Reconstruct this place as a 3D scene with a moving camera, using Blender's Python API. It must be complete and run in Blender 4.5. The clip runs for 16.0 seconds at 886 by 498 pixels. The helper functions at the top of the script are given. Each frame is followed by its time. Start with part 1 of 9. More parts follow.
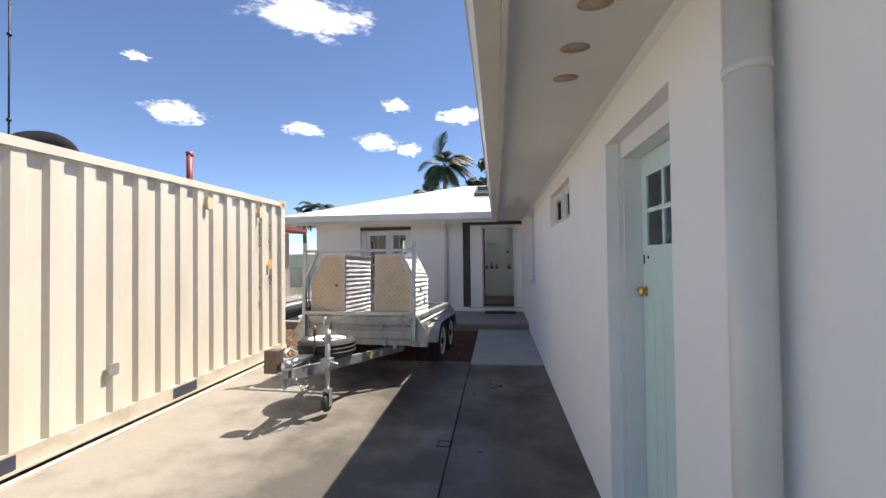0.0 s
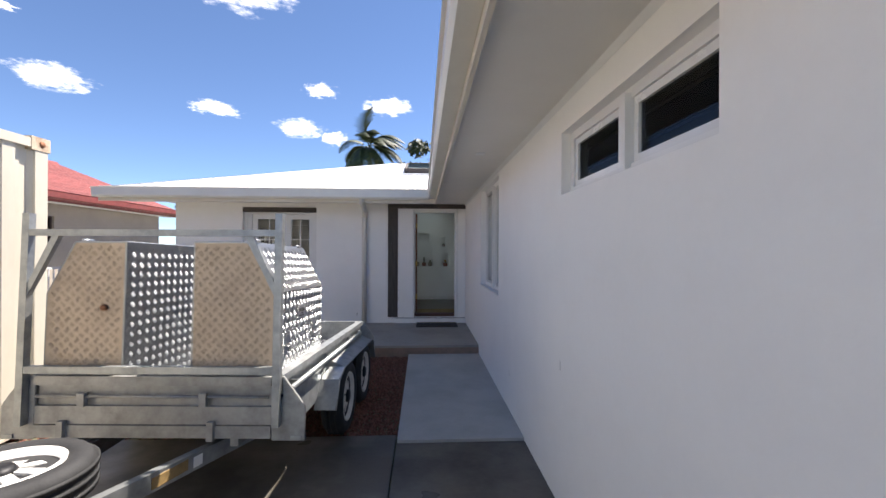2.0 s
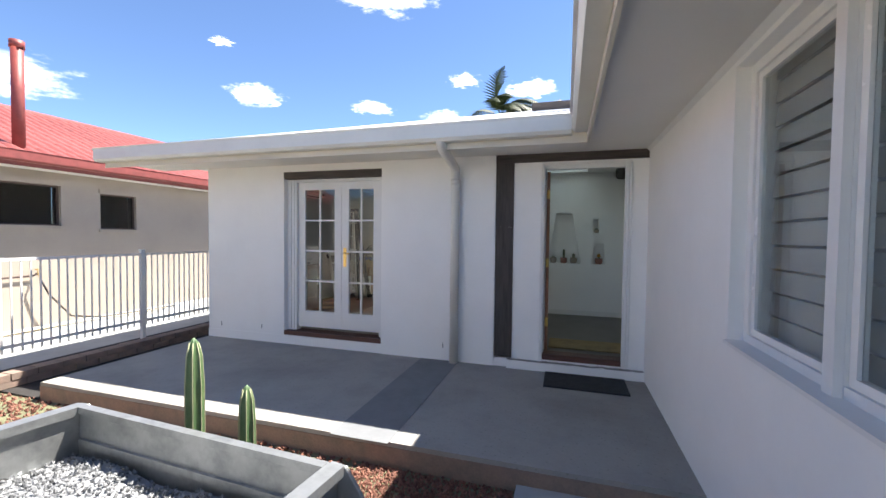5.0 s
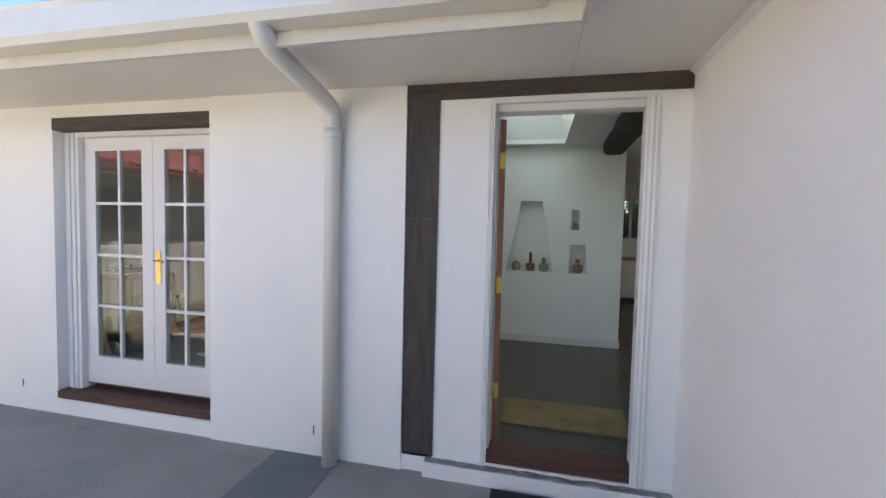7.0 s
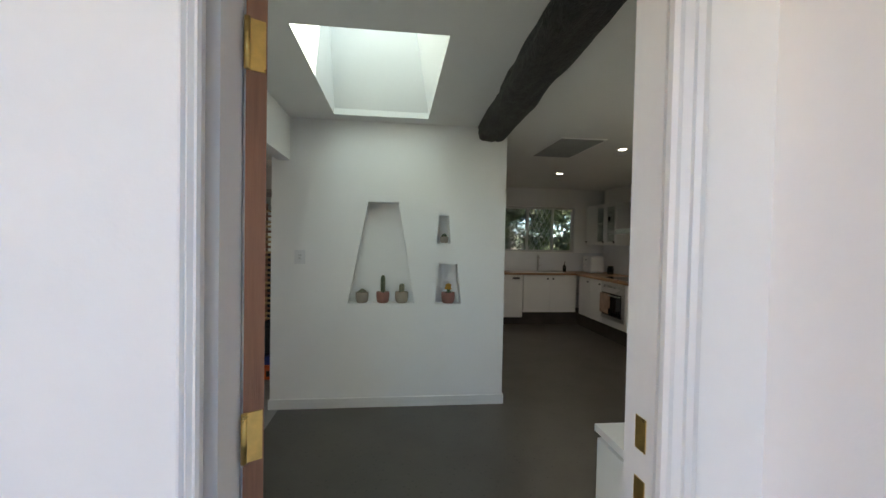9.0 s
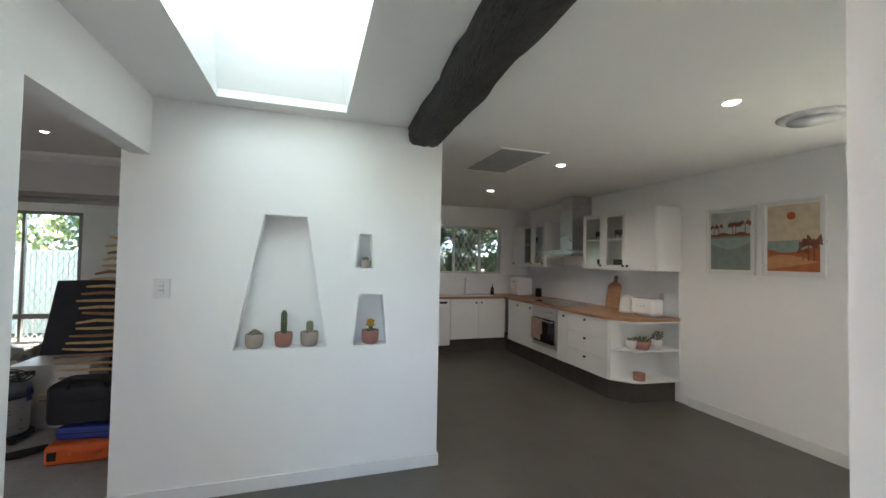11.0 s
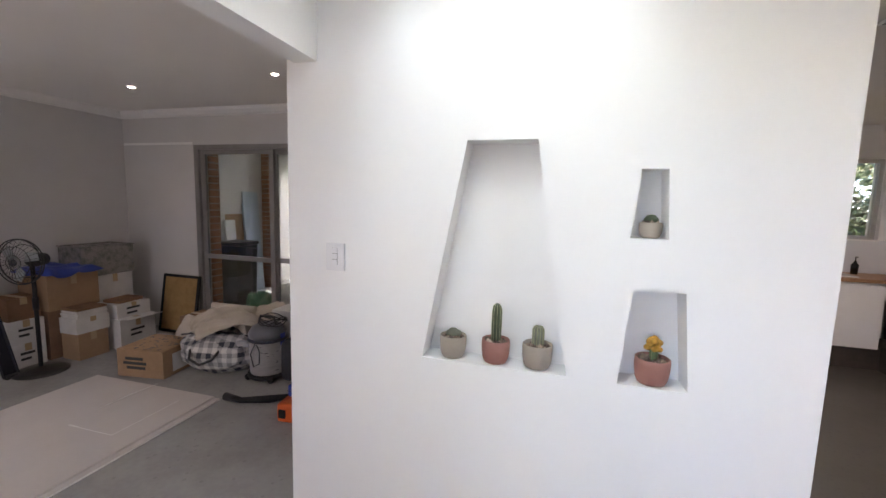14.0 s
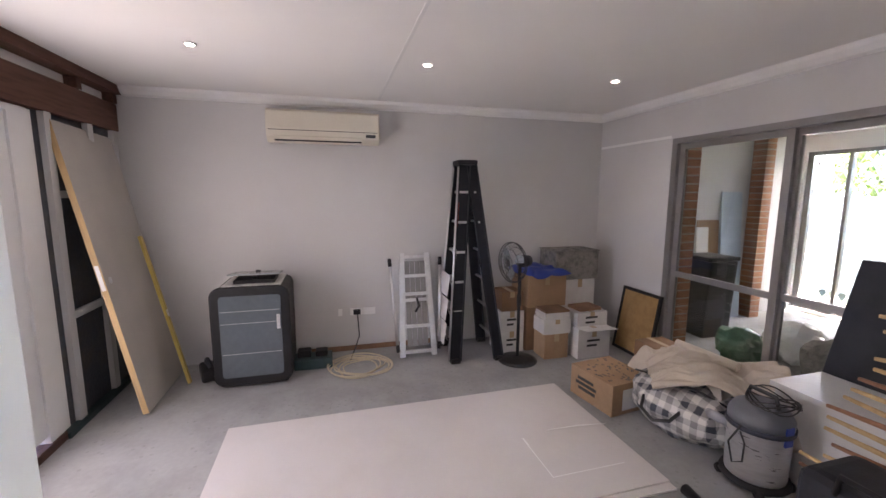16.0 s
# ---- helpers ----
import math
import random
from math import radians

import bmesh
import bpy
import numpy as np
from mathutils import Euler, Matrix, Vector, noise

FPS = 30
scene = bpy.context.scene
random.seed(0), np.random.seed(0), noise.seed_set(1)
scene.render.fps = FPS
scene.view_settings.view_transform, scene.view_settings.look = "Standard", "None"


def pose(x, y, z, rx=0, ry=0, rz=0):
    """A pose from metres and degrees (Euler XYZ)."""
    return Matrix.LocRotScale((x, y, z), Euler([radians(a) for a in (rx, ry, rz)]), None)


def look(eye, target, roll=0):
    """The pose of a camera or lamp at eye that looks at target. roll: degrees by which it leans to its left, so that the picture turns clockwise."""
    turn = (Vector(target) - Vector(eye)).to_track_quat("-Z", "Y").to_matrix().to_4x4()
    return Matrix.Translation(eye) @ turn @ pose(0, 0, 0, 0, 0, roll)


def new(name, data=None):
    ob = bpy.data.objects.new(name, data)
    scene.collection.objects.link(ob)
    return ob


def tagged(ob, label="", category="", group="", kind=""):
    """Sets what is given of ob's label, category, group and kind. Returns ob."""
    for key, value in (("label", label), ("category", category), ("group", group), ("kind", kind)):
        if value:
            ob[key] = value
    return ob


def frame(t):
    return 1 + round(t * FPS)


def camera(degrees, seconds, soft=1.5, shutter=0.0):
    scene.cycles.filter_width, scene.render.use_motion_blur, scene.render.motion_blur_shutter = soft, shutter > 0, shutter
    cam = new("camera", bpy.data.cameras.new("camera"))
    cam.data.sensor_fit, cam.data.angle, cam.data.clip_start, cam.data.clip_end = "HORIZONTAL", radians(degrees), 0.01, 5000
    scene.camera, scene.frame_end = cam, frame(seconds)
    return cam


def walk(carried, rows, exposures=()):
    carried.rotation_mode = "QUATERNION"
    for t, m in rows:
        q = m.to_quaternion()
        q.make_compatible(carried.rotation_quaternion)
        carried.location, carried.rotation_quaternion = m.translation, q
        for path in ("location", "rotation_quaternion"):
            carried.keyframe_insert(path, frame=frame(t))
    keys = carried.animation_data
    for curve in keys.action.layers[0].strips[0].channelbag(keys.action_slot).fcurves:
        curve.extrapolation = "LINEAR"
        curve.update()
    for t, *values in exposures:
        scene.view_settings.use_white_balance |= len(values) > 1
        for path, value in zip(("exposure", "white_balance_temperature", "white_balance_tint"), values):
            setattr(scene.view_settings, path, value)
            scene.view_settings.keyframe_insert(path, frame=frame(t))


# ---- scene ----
cam = camera(95.1, 16.0)
PATH = [
    (0, (-0.081, 0.423, 1.652), (-0.342, 2.406, 1.686), -0.7),
    (0.5, (-0.135, 1.114, 1.646), (-0.292, 3.107, 1.688), -0.2),
    (1, (-0.171, 1.804, 1.652), (-0.24, 3.803, 1.685), 0.2),
    (1.5, (-0.246, 2.475, 1.645), (-0.226, 4.475, 1.664), 0.4),
    (2, (-0.279, 3.146, 1.636), (-0.179, 5.144, 1.64), 0.2),
    (2.5, (-0.349, 3.789, 1.635), (-0.192, 5.783, 1.629), 0.1),
    (3, (-0.327, 4.436, 1.629), (-0.177, 6.431, 1.617), -0.1),
    (3.5, (-0.319, 5.087, 1.623), (-0.25, 7.086, 1.607), -0.3),
    (4, (-0.246, 5.705, 1.606), (-0.373, 7.701, 1.575), -0.1),
    (4.2, (-0.223, 5.936, 1.617), (-0.46, 7.922, 1.583), -0.0),
    (6.3, (-0.199, 8.199, 1.677), (-0.974, 10.039, 1.566), 1.4),
    (6.5, (-0.188, 8.434, 1.698), (-0.873, 10.31, 1.597), 1.4),
    (7, (-0.199, 9.015, 1.695), (-0.638, 10.964, 1.597), 1.4),
    (7.5, (-0.174, 9.538, 1.7), (-0.388, 11.524, 1.596), 1.1),
    (8, (-0.136, 10.029, 1.836), (-0.175, 12.026, 1.722), 0.9),
    (8.5, (-0.164, 10.421, 1.789), (-0.068, 12.417, 1.709), 1.4),
    (9, (-0.128, 10.735, 1.753), (0.1, 12.721, 1.709), 1.1),
    (9.5, (-0.09, 10.979, 1.775), (0.274, 12.945, 1.755), 1.8),
    (10, (-0.138, 11.214, 1.783), (0.385, 13.145, 1.811), 2.1),
    (10.2, (-0.144, 11.287, 1.792), (0.438, 13.199, 1.858), 1.9),
    (12.3, (0.063, 11.684, 1.794), (0.692, 13.582, 1.741), 1.4),
    (12.5, (0.048, 11.838, 1.775), (0.64, 13.745, 1.669), 1.4),
    (13, (0.017, 12.235, 1.813), (0.405, 14.188, 1.62), 1.3),
    (13.5, (0.04, 12.517, 1.83), (0.026, 14.505, 1.605), 1.6),
    (14, (-0.022, 12.762, 1.833), (-0.563, 14.674, 1.606), 1.6),
    (14.5, (-0.235, 12.985, 1.844), (-1.292, 14.668, 1.62), 1.2),
    (15, (-0.419, 13.171, 1.853), (-1.876, 14.523, 1.628), 1.2),
    (15.5, (-0.608, 13.313, 1.872), (-2.35, 14.265, 1.626), 0.8),
    (16, (-0.83, 13.375, 1.892), (-2.742, 13.896, 1.619), 0.2),
]
walk(cam, [(t, look(eye, target, roll)) for t, eye, target, roll in PATH],
     [(0.0, 1.3, 6850, 14), (2.0, 1.45, 6650, 14), (4.2, 1.75, 6500, 11), (6.3, 2.35, 6800, 12), (7.5, 2.85, 7050, 11), (9.0, 3.1, 7250, 10), (9.6, 3.25, 7000, 9), (10.2, 3.55, 6750, 9), (12.3, 4.45, 6700, 26), (13.0, 4.6, 6900, 27), (13.5, 4.62, 7000, 27), (14.0, 4.5, 7050, 27), (14.6, 4.42, 7050, 28), (15.2, 4.4, 7000, 30), (16.0, 5.2, 6850, 28)])

# ---- light: one sun high over the roofs ahead, clear sky ----
SUN_DIR = Vector((1.1, 0.95, 2.72)).normalized()
world = bpy.data.worlds.new("sky")
scene.world = world
world.use_nodes = True
wn = world.node_tree.nodes
wl = world.node_tree.links
sky = wn.new("ShaderNodeTexSky")
sky.sky_type = "NISHITA"
sky.sun_disc = False
sky.sun_elevation = math.asin(SUN_DIR.z)
sky.sun_rotation = math.atan2(SUN_DIR.x, SUN_DIR.y)
sky.air_density, sky.dust_density, sky.ozone_density = 0.9, 0.0, 5.0
sky.altitude = 2500
wl.new(sky.outputs[0], wn["Background"].inputs[0])
wn["Background"].inputs[1].default_value = 0.08
sun = new("sun", bpy.data.lights.new("sun", "SUN"))
sun.data.energy, sun.data.angle, sun.data.color = 4.7, radians(0.53), (1.0, 0.95, 0.87)
sun.matrix_world = look((0, 0, 30), Vector((0, 0, 30)) - SUN_DIR)

# sky light entering by the skylight
sl_ = new("skylight_light", bpy.data.lights.new("skylight_light", "AREA"))
sl_.data.shape, sl_.data.size, sl_.data.size_y = "RECTANGLE", 0.56, 0.84
sl_.data.energy, sl_.data.color = 1.5, (0.92, 1.0, 0.985)
sl_.matrix_world = pose(-0.37, 13.30, 3.93, 17.5, 0, 0)
# sky light entering by the sunroom window, from above its head
sr_ = new("sunroom_light", bpy.data.lights.new("sunroom_light", "AREA"))
sr_.data.shape, sr_.data.size, sr_.data.size_y = "RECTANGLE", 1.2, 0.8
sr_.data.energy, sr_.data.color = 6.5, (1.0, 0.97, 0.92)
# fill lamp for kitchen and ceiling, set in an added window out of view
dw_ = new("dining_window_light", bpy.data.lights.new("dining_window_light", "AREA"))
dw_.data.shape, dw_.data.size, dw_.data.size_y = "RECTANGLE", 1.3, 1.1
dw_.data.energy, dw_.data.color = 0.29, (1.0, 0.985, 0.96)
dw_.matrix_world = look((3.95, 12.55, 1.78), (1.5, 13.2, 1.72))
# bright porch and sky seen through the glazed double door
fd_ = new("french_door_light", bpy.data.lights.new("french_door_light", "AREA"))
fd_.data.shape, fd_.data.size, fd_.data.size_y = "RECTANGLE", 1.1, 1.75
fd_.data.energy, fd_.data.color = 0.8, (1.0, 0.98, 0.95)
fd_.matrix_world = look((-3.12, 11.64, 1.45), (-3.12, 13.6, 1.45))
sr_.matrix_world = look((-4.3, 20.95, 2.92), (-4.15, 18.6, 0.6))


# ---- materials ----
def _node(nt, kind, **inputs):
    n = nt.nodes.new(kind)
    for key, value in inputs.items():
        n.inputs[key.replace("_", " ")].default_value = value
    return n


def surface(name, base, rough=0.6, metal=0.0, vary=0.12, scale=6.0, grain=60.0, bump=0.15, second=None, spots=0.0,
            stretch=(1, 1, 1), per_object=0.0, spec=0.5, depth=0.01, rough_vary=0.1):
    """Procedural surface: base colour with two scales of variation, uneven gloss and fine relief."""
    m = bpy.data.materials.new(name)
    m.use_nodes = True
    nt = m.node_tree
    bsdf = nt.nodes["Principled BSDF"]
    link = nt.links.new
    co = nt.nodes.new("ShaderNodeTexCoord")
    mp = nt.nodes.new("ShaderNodeMapping")
    mp.inputs["Scale"].default_value = stretch
    link(co.outputs["Object"], mp.inputs[0])
    big = _node(nt, "ShaderNodeTexNoise", Scale=scale, Detail=4.0, Roughness=0.6)
    fine = _node(nt, "ShaderNodeTexNoise", Scale=grain, Detail=3.0, Roughness=0.6)
    link(mp.outputs[0], big.inputs["Vector"])
    link(mp.outputs[0], fine.inputs["Vector"])
    mix = nt.nodes.new("ShaderNodeMix")
    mix.data_type = "RGBA"
    dark = second or tuple(c * (1 - 2.2 * vary) for c in base)
    mix.inputs[6].default_value = (*base, 1)
    mix.inputs[7].default_value = (*dark, 1)
    ramp = nt.nodes.new("ShaderNodeMapRange")
    ramp.inputs[1].default_value, ramp.inputs[2].default_value = 0.42, 0.72
    link(big.outputs[0], ramp.inputs[0])
    link(ramp.outputs[0], mix.inputs[0])
    mul = nt.nodes.new("ShaderNodeMix")
    mul.data_type, mul.blend_type = "RGBA", "MULTIPLY"
    mul.inputs[0].default_value = 1.0
    tone = nt.nodes.new("ShaderNodeMapRange")
    tone.inputs[3].default_value, tone.inputs[4].default_value = 1 - vary, 1 + vary
    link(fine.outputs[0], tone.inputs[0])
    link(mix.outputs[2], mul.inputs[6])
    link(tone.outputs[0], mul.inputs[7])
    colour = mul.outputs[2]
    if spots:
        sp = _node(nt, "ShaderNodeTexVoronoi", Scale=grain * 0.5)
        link(mp.outputs[0], sp.inputs["Vector"])
        th = nt.nodes.new("ShaderNodeMath")
        th.operation = "LESS_THAN"
        th.inputs[1].default_value = 0.16
        link(sp.outputs["Distance"], th.inputs[0])
        amount = nt.nodes.new("ShaderNodeMath")
        amount.operation = "MULTIPLY"
        amount.inputs[1].default_value = spots
        link(th.outputs[0], amount.inputs[0])
        dot = nt.nodes.new("ShaderNodeMix")
        dot.data_type = "RGBA"
        dot.inputs[7].default_value = (*(c * 0.35 for c in base), 1)
        link(amount.outputs[0], dot.inputs[0])
        link(colour, dot.inputs[6])
        colour = dot.outputs[2]
    if per_object:
        info = nt.nodes.new("ShaderNodeObjectInfo")
        span = nt.nodes.new("ShaderNodeMapRange")
        span.inputs[3].default_value, span.inputs[4].default_value = 1 - per_object, 1 + per_object
        link(info.outputs["Random"], span.inputs[0])
        m2 = nt.nodes.new("ShaderNodeMix")
        m2.data_type, m2.blend_type = "RGBA", "MULTIPLY"
        m2.inputs[0].default_value = 1.0
        link(colour, m2.inputs[6])
        link(span.outputs[0], m2.inputs[7])
        colour = m2.outputs[2]
    link(colour, bsdf.inputs["Base Color"])
    rr = nt.nodes.new("ShaderNodeMapRange")
    rr.inputs[3].default_value, rr.inputs[4].default_value = max(0.02, rough - rough_vary), min(1, rough + rough_vary)
    link(big.outputs[0], rr.inputs[0])
    link(rr.outputs[0], bsdf.inputs["Roughness"])
    bsdf.inputs["Metallic"].default_value = metal
    bsdf.inputs["Specular IOR Level"].default_value = spec
    if bump:
        b = _node(nt, "ShaderNodeBump", Strength=bump, Distance=depth)
        link(fine.outputs[0], b.inputs["Height"])
        link(b.outputs[0], bsdf.inputs["Normal"])
    return m


def island(name, lo, hi, rough=0.8, bump=0.2):
    """A surface whose loose pieces each take their own shade between two colours."""
    m = bpy.data.materials.new(name)
    m.use_nodes = True
    nt = m.node_tree
    geo = nt.nodes.new("ShaderNodeNewGeometry")
    mix = nt.nodes.new("ShaderNodeMix")
    mix.data_type = "RGBA"
    mix.inputs[6].default_value, mix.inputs[7].default_value = (*lo, 1), (*hi, 1)
    nt.links.new(geo.outputs["Random Per Island"], mix.inputs[0])
    bsdf = nt.nodes["Principled BSDF"]
    nt.links.new(mix.outputs[2], bsdf.inputs["Base Color"])
    bsdf.inputs["Roughness"].default_value = rough
    fine = _node(nt, "ShaderNodeTexNoise", Scale=90.0, Detail=3.0)
    b = _node(nt, "ShaderNodeBump", Strength=bump, Distance=0.01)
    nt.links.new(fine.outputs[0], b.inputs["Height"])
    nt.links.new(b.outputs[0], bsdf.inputs["Normal"])
    return m


def glass(name, tint=(0.9, 0.95, 0.93), rough=0.0):
    m = bpy.data.materials.new(name)
    m.use_nodes = True
    bsdf = m.node_tree.nodes["Principled BSDF"]
    bsdf.inputs["Base Color"].default_value = (*tint, 1)
    bsdf.inputs["Transmission Weight"].default_value = 1.0
    bsdf.inputs["Roughness"].default_value = rough
    bsdf.inputs["IOR"].default_value = 1.45
    return m


def pane_tint(name, tint, gloss=0.06):
    """A thin tinted sheet that passes straight light, with a faint mirror gloss."""
    m = bpy.data.materials.new(name)
    m.use_nodes = True
    nt = m.node_tree
    nt.nodes.clear()
    out, mix = nt.nodes.new("ShaderNodeOutputMaterial"), nt.nodes.new("ShaderNodeMixShader")
    tr, gl = nt.nodes.new("ShaderNodeBsdfTransparent"), nt.nodes.new("ShaderNodeBsdfGlossy")
    tr.inputs[0].default_value = (*tint, 1)
    gl.inputs["Roughness"].default_value = 0.02
    mix.inputs[0].default_value = gloss
    nt.links.new(tr.outputs[0], mix.inputs[1])
    nt.links.new(gl.outputs[0], mix.inputs[2])
    nt.links.new(mix.outputs[0], out.inputs[0])
    return m


def glow(name, colour, strength):
    m = bpy.data.materials.new(name)
    m.use_nodes = True
    bsdf = m.node_tree.nodes["Principled BSDF"]
    bsdf.inputs["Base Color"].default_value = (*colour, 1)
    bsdf.inputs["Emission Color"].default_value = (*colour, 1)
    bsdf.inputs["Emission Strength"].default_value = strength
    return m


RENDER_WHITE = surface("painted render", (0.88, 0.875, 0.86), 0.75, vary=0.015, scale=2.0, grain=30, bump=0.25, depth=0.004)
SOFFIT = surface("soffit paint", (0.74, 0.72, 0.68), 0.7, vary=0.02, scale=1.5, grain=80, bump=0.05)
CREAM = surface("fascia paint", (0.66, 0.62, 0.54), 0.45, vary=0.03, scale=2, grain=50, bump=0.03)
GUTTER = surface("gutter paint", (0.70, 0.69, 0.64), 0.35, vary=0.03, scale=3, grain=50, bump=0.02)
TRIM = surface("trim paint", (0.78, 0.78, 0.77), 0.4, vary=0.02, scale=4, grain=60, bump=0.04)
MINT = surface("mint door paint", (0.60, 0.78, 0.75), 0.45, vary=0.02, scale=4, grain=60, bump=0.06)
CONTAINER = surface("container paint", (0.62, 0.575, 0.475), 0.5, vary=0.05, scale=1.6, grain=40, bump=0.05, second=(0.55, 0.50, 0.40), stretch=(1, 1, 0.35))
CONT_RAIL = surface("container rail", (0.50, 0.45, 0.36), 0.6, vary=0.12, scale=4, grain=40, second=(0.36, 0.31, 0.25))
RUST = surface("rust", (0.30, 0.13, 0.06), 0.85, vary=0.25, scale=20, grain=90)
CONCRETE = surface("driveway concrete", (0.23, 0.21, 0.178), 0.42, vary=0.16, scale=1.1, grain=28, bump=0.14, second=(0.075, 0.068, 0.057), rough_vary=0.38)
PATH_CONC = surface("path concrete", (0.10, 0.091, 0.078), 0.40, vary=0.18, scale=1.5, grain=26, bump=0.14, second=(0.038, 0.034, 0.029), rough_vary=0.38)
SLAB = surface("grey slab", (0.40, 0.41, 0.40), 0.6, vary=0.06, scale=1.6, grain=40, bump=0.1, second=(0.31, 0.32, 0.31))
PORCH = surface("porch concrete", (0.31, 0.30, 0.28), 0.7, vary=0.09, scale=1.5, grain=45, bump=0.15, second=(0.23, 0.225, 0.21), spots=0.3)
PORCH_EDGE = surface("raw concrete edge", (0.27, 0.19, 0.15), 0.85, vary=0.2, scale=7, grain=60, bump=0.5, second=(0.20, 0.16, 0.13))
PATCH = surface("dark paint strip", (0.17, 0.18, 0.19), 0.7, vary=0.08, scale=3, grain=50, bump=0.1)
SOIL = surface("soil", (0.17, 0.12, 0.085), 0.95, vary=0.2, scale=6, grain=40, bump=0.6, depth=0.03)
GRASS = surface("ground", (0.16, 0.16, 0.09), 0.95, vary=0.2, scale=3, grain=30, bump=0.5, depth=0.03)
DARK_TIMBER = surface("dark stained timber", (0.075, 0.064, 0.058), 0.7, vary=0.2, scale=5, grain=40, bump=0.35, stretch=(8, 8, 0.8), second=(0.042, 0.036, 0.033))
DARK_TIMBER_X = surface("dark stained timber across", (0.078, 0.064, 0.058), 0.7, vary=0.2, scale=5, grain=40, bump=0.35, stretch=(0.8, 8, 8), second=(0.042, 0.036, 0.033))
LOG = surface("old beam", (0.024, 0.017, 0.013), 0.5, vary=0.45, scale=5, grain=34, bump=1.0, stretch=(3, 0.7, 3), second=(0.008, 0.006, 0.005), depth=0.05)
RED_TIMBER = surface("red timber", (0.115, 0.05, 0.037), 0.5, vary=0.2, scale=6, grain=40, bump=0.2, stretch=(0.8, 8, 8))
DOOR_EDGE = surface("varnished timber", (0.30, 0.14, 0.075), 0.45, vary=0.15, scale=5, grain=40, bump=0.15, stretch=(8, 8, 0.6))
BRASS = surface("brass", (0.72, 0.50, 0.17), 0.3, metal=1.0, vary=0.08, scale=30, grain=90, bump=0.02)
STEEL = surface("brushed steel", (0.60, 0.60, 0.60), 0.3, metal=1.0, vary=0.05, scale=8, grain=120, bump=0.03, stretch=(1, 1, 8))
GALV = surface("galvanised steel", (0.43, 0.445, 0.445), 0.48, metal=0.85, vary=0.14, scale=9, grain=30, bump=0.06, second=(0.30, 0.315, 0.315))
GALV_DULL = surface("weathered galvanised steel", (0.40, 0.40, 0.385), 0.55, metal=0.6, vary=0.18, scale=7, grain=30, bump=0.08, second=(0.27, 0.265, 0.25))
ALU = surface("checker plate aluminium", (0.43, 0.44, 0.45), 0.36, metal=1.0, vary=0.06, scale=6, grain=70, bump=0.05)
ALU_LID = surface("bright rolled aluminium lid", (0.40, 0.41, 0.42), 0.40, metal=0.95, vary=0.05, scale=6, grain=70, bump=0.04)
ALU_PLAIN = surface("aluminium", (0.70, 0.70, 0.70), 0.35, metal=1.0, vary=0.06, scale=8, grain=80, bump=0.03)
RUBBER = surface("rubber", (0.022, 0.022, 0.023), 0.75, vary=0.15, scale=12, grain=80, bump=0.15)
BLACK = surface("black plastic", (0.014, 0.014, 0.016), 0.5, vary=0.1, scale=10, grain=80, bump=0.05, spec=0.3)
WHITE_GLOSS = surface("white gloss paint", (0.80, 0.80, 0.79), 0.25, vary=0.015, scale=5, grain=80, bump=0.01)
WHITE_PLASTIC = surface("white plastic", (0.78, 0.78, 0.77), 0.4, vary=0.02, scale=6, grain=80, bump=0.01)
PLASTER = surface("white wall paint", (0.86, 0.86, 0.855), 0.8, vary=0.012, scale=1.5, grain=45, bump=0.12, depth=0.003)
CEIL_WHITE = surface("ceiling paint", (0.86, 0.855, 0.84), 0.85, vary=0.012, scale=1.2, grain=70, bump=0.05)
GREY_WALL = surface("grey wall paint", (0.56, 0.555, 0.55), 0.8, vary=0.025, scale=1.3, grain=50, bump=0.08)
POLISHED = surface("polished concrete floor", (0.080, 0.073, 0.062), 0.36, vary=0.08, scale=2.6, grain=40, bump=0.03, second=(0.066, 0.060, 0.051), spots=0.45, rough_vary=0.04)
RAW_FLOOR = surface("raw concrete floor", (0.34, 0.34, 0.335), 0.75, vary=0.10, scale=1.8, grain=30, bump=0.12, second=(0.25, 0.25, 0.245), spots=0.2)
ROOF_WHITE = surface("white metal roof", (0.80, 0.80, 0.80), 0.4, vary=0.02, scale=1.0, grain=30, bump=0.02)
RED_TILE = surface("red roof tile", (0.25, 0.062, 0.055), 0.6, vary=0.16, scale=4, grain=40, bump=0.2, per_object=0.1)
RED_PIPE = surface("red pipe", (0.25, 0.055, 0.045), 0.5, vary=0.1, scale=8, grain=60)
BEIGE = surface("beige render", (0.42, 0.36, 0.30), 0.8, vary=0.04, scale=1.5, grain=35, bump=0.15)
GLASS = glass("window glass")
SKY_PANE = pane_tint("skylight pane", (0.80, 0.88, 0.87))
SCREENED = pane_tint("screened dark glass", (0.45, 0.45, 0.46), 0.035)
DARK_GLASS = glass("tinted glass", (0.35, 0.38, 0.38))
FROST = glass("obscure glass", (0.55, 0.58, 0.58), 0.35)
fn_ = FROST.node_tree
fv_ = _node(fn_, "ShaderNodeTexVoronoi", Scale=110.0)
fb_ = _node(fn_, "ShaderNodeBump", Strength=0.9, Distance=0.01)
fn_.links.new(fn_.nodes.new("ShaderNodeTexCoord").outputs["Object"], fv_.inputs["Vector"])
fn_.links.new(fv_.outputs["Distance"], fb_.inputs["Height"])
fn_.links.new(fb_.outputs[0], fn_.nodes["Principled BSDF"].inputs["Normal"])
NAVY = surface("dark blue paint", (0.035, 0.04, 0.06), 0.6, vary=0.1)
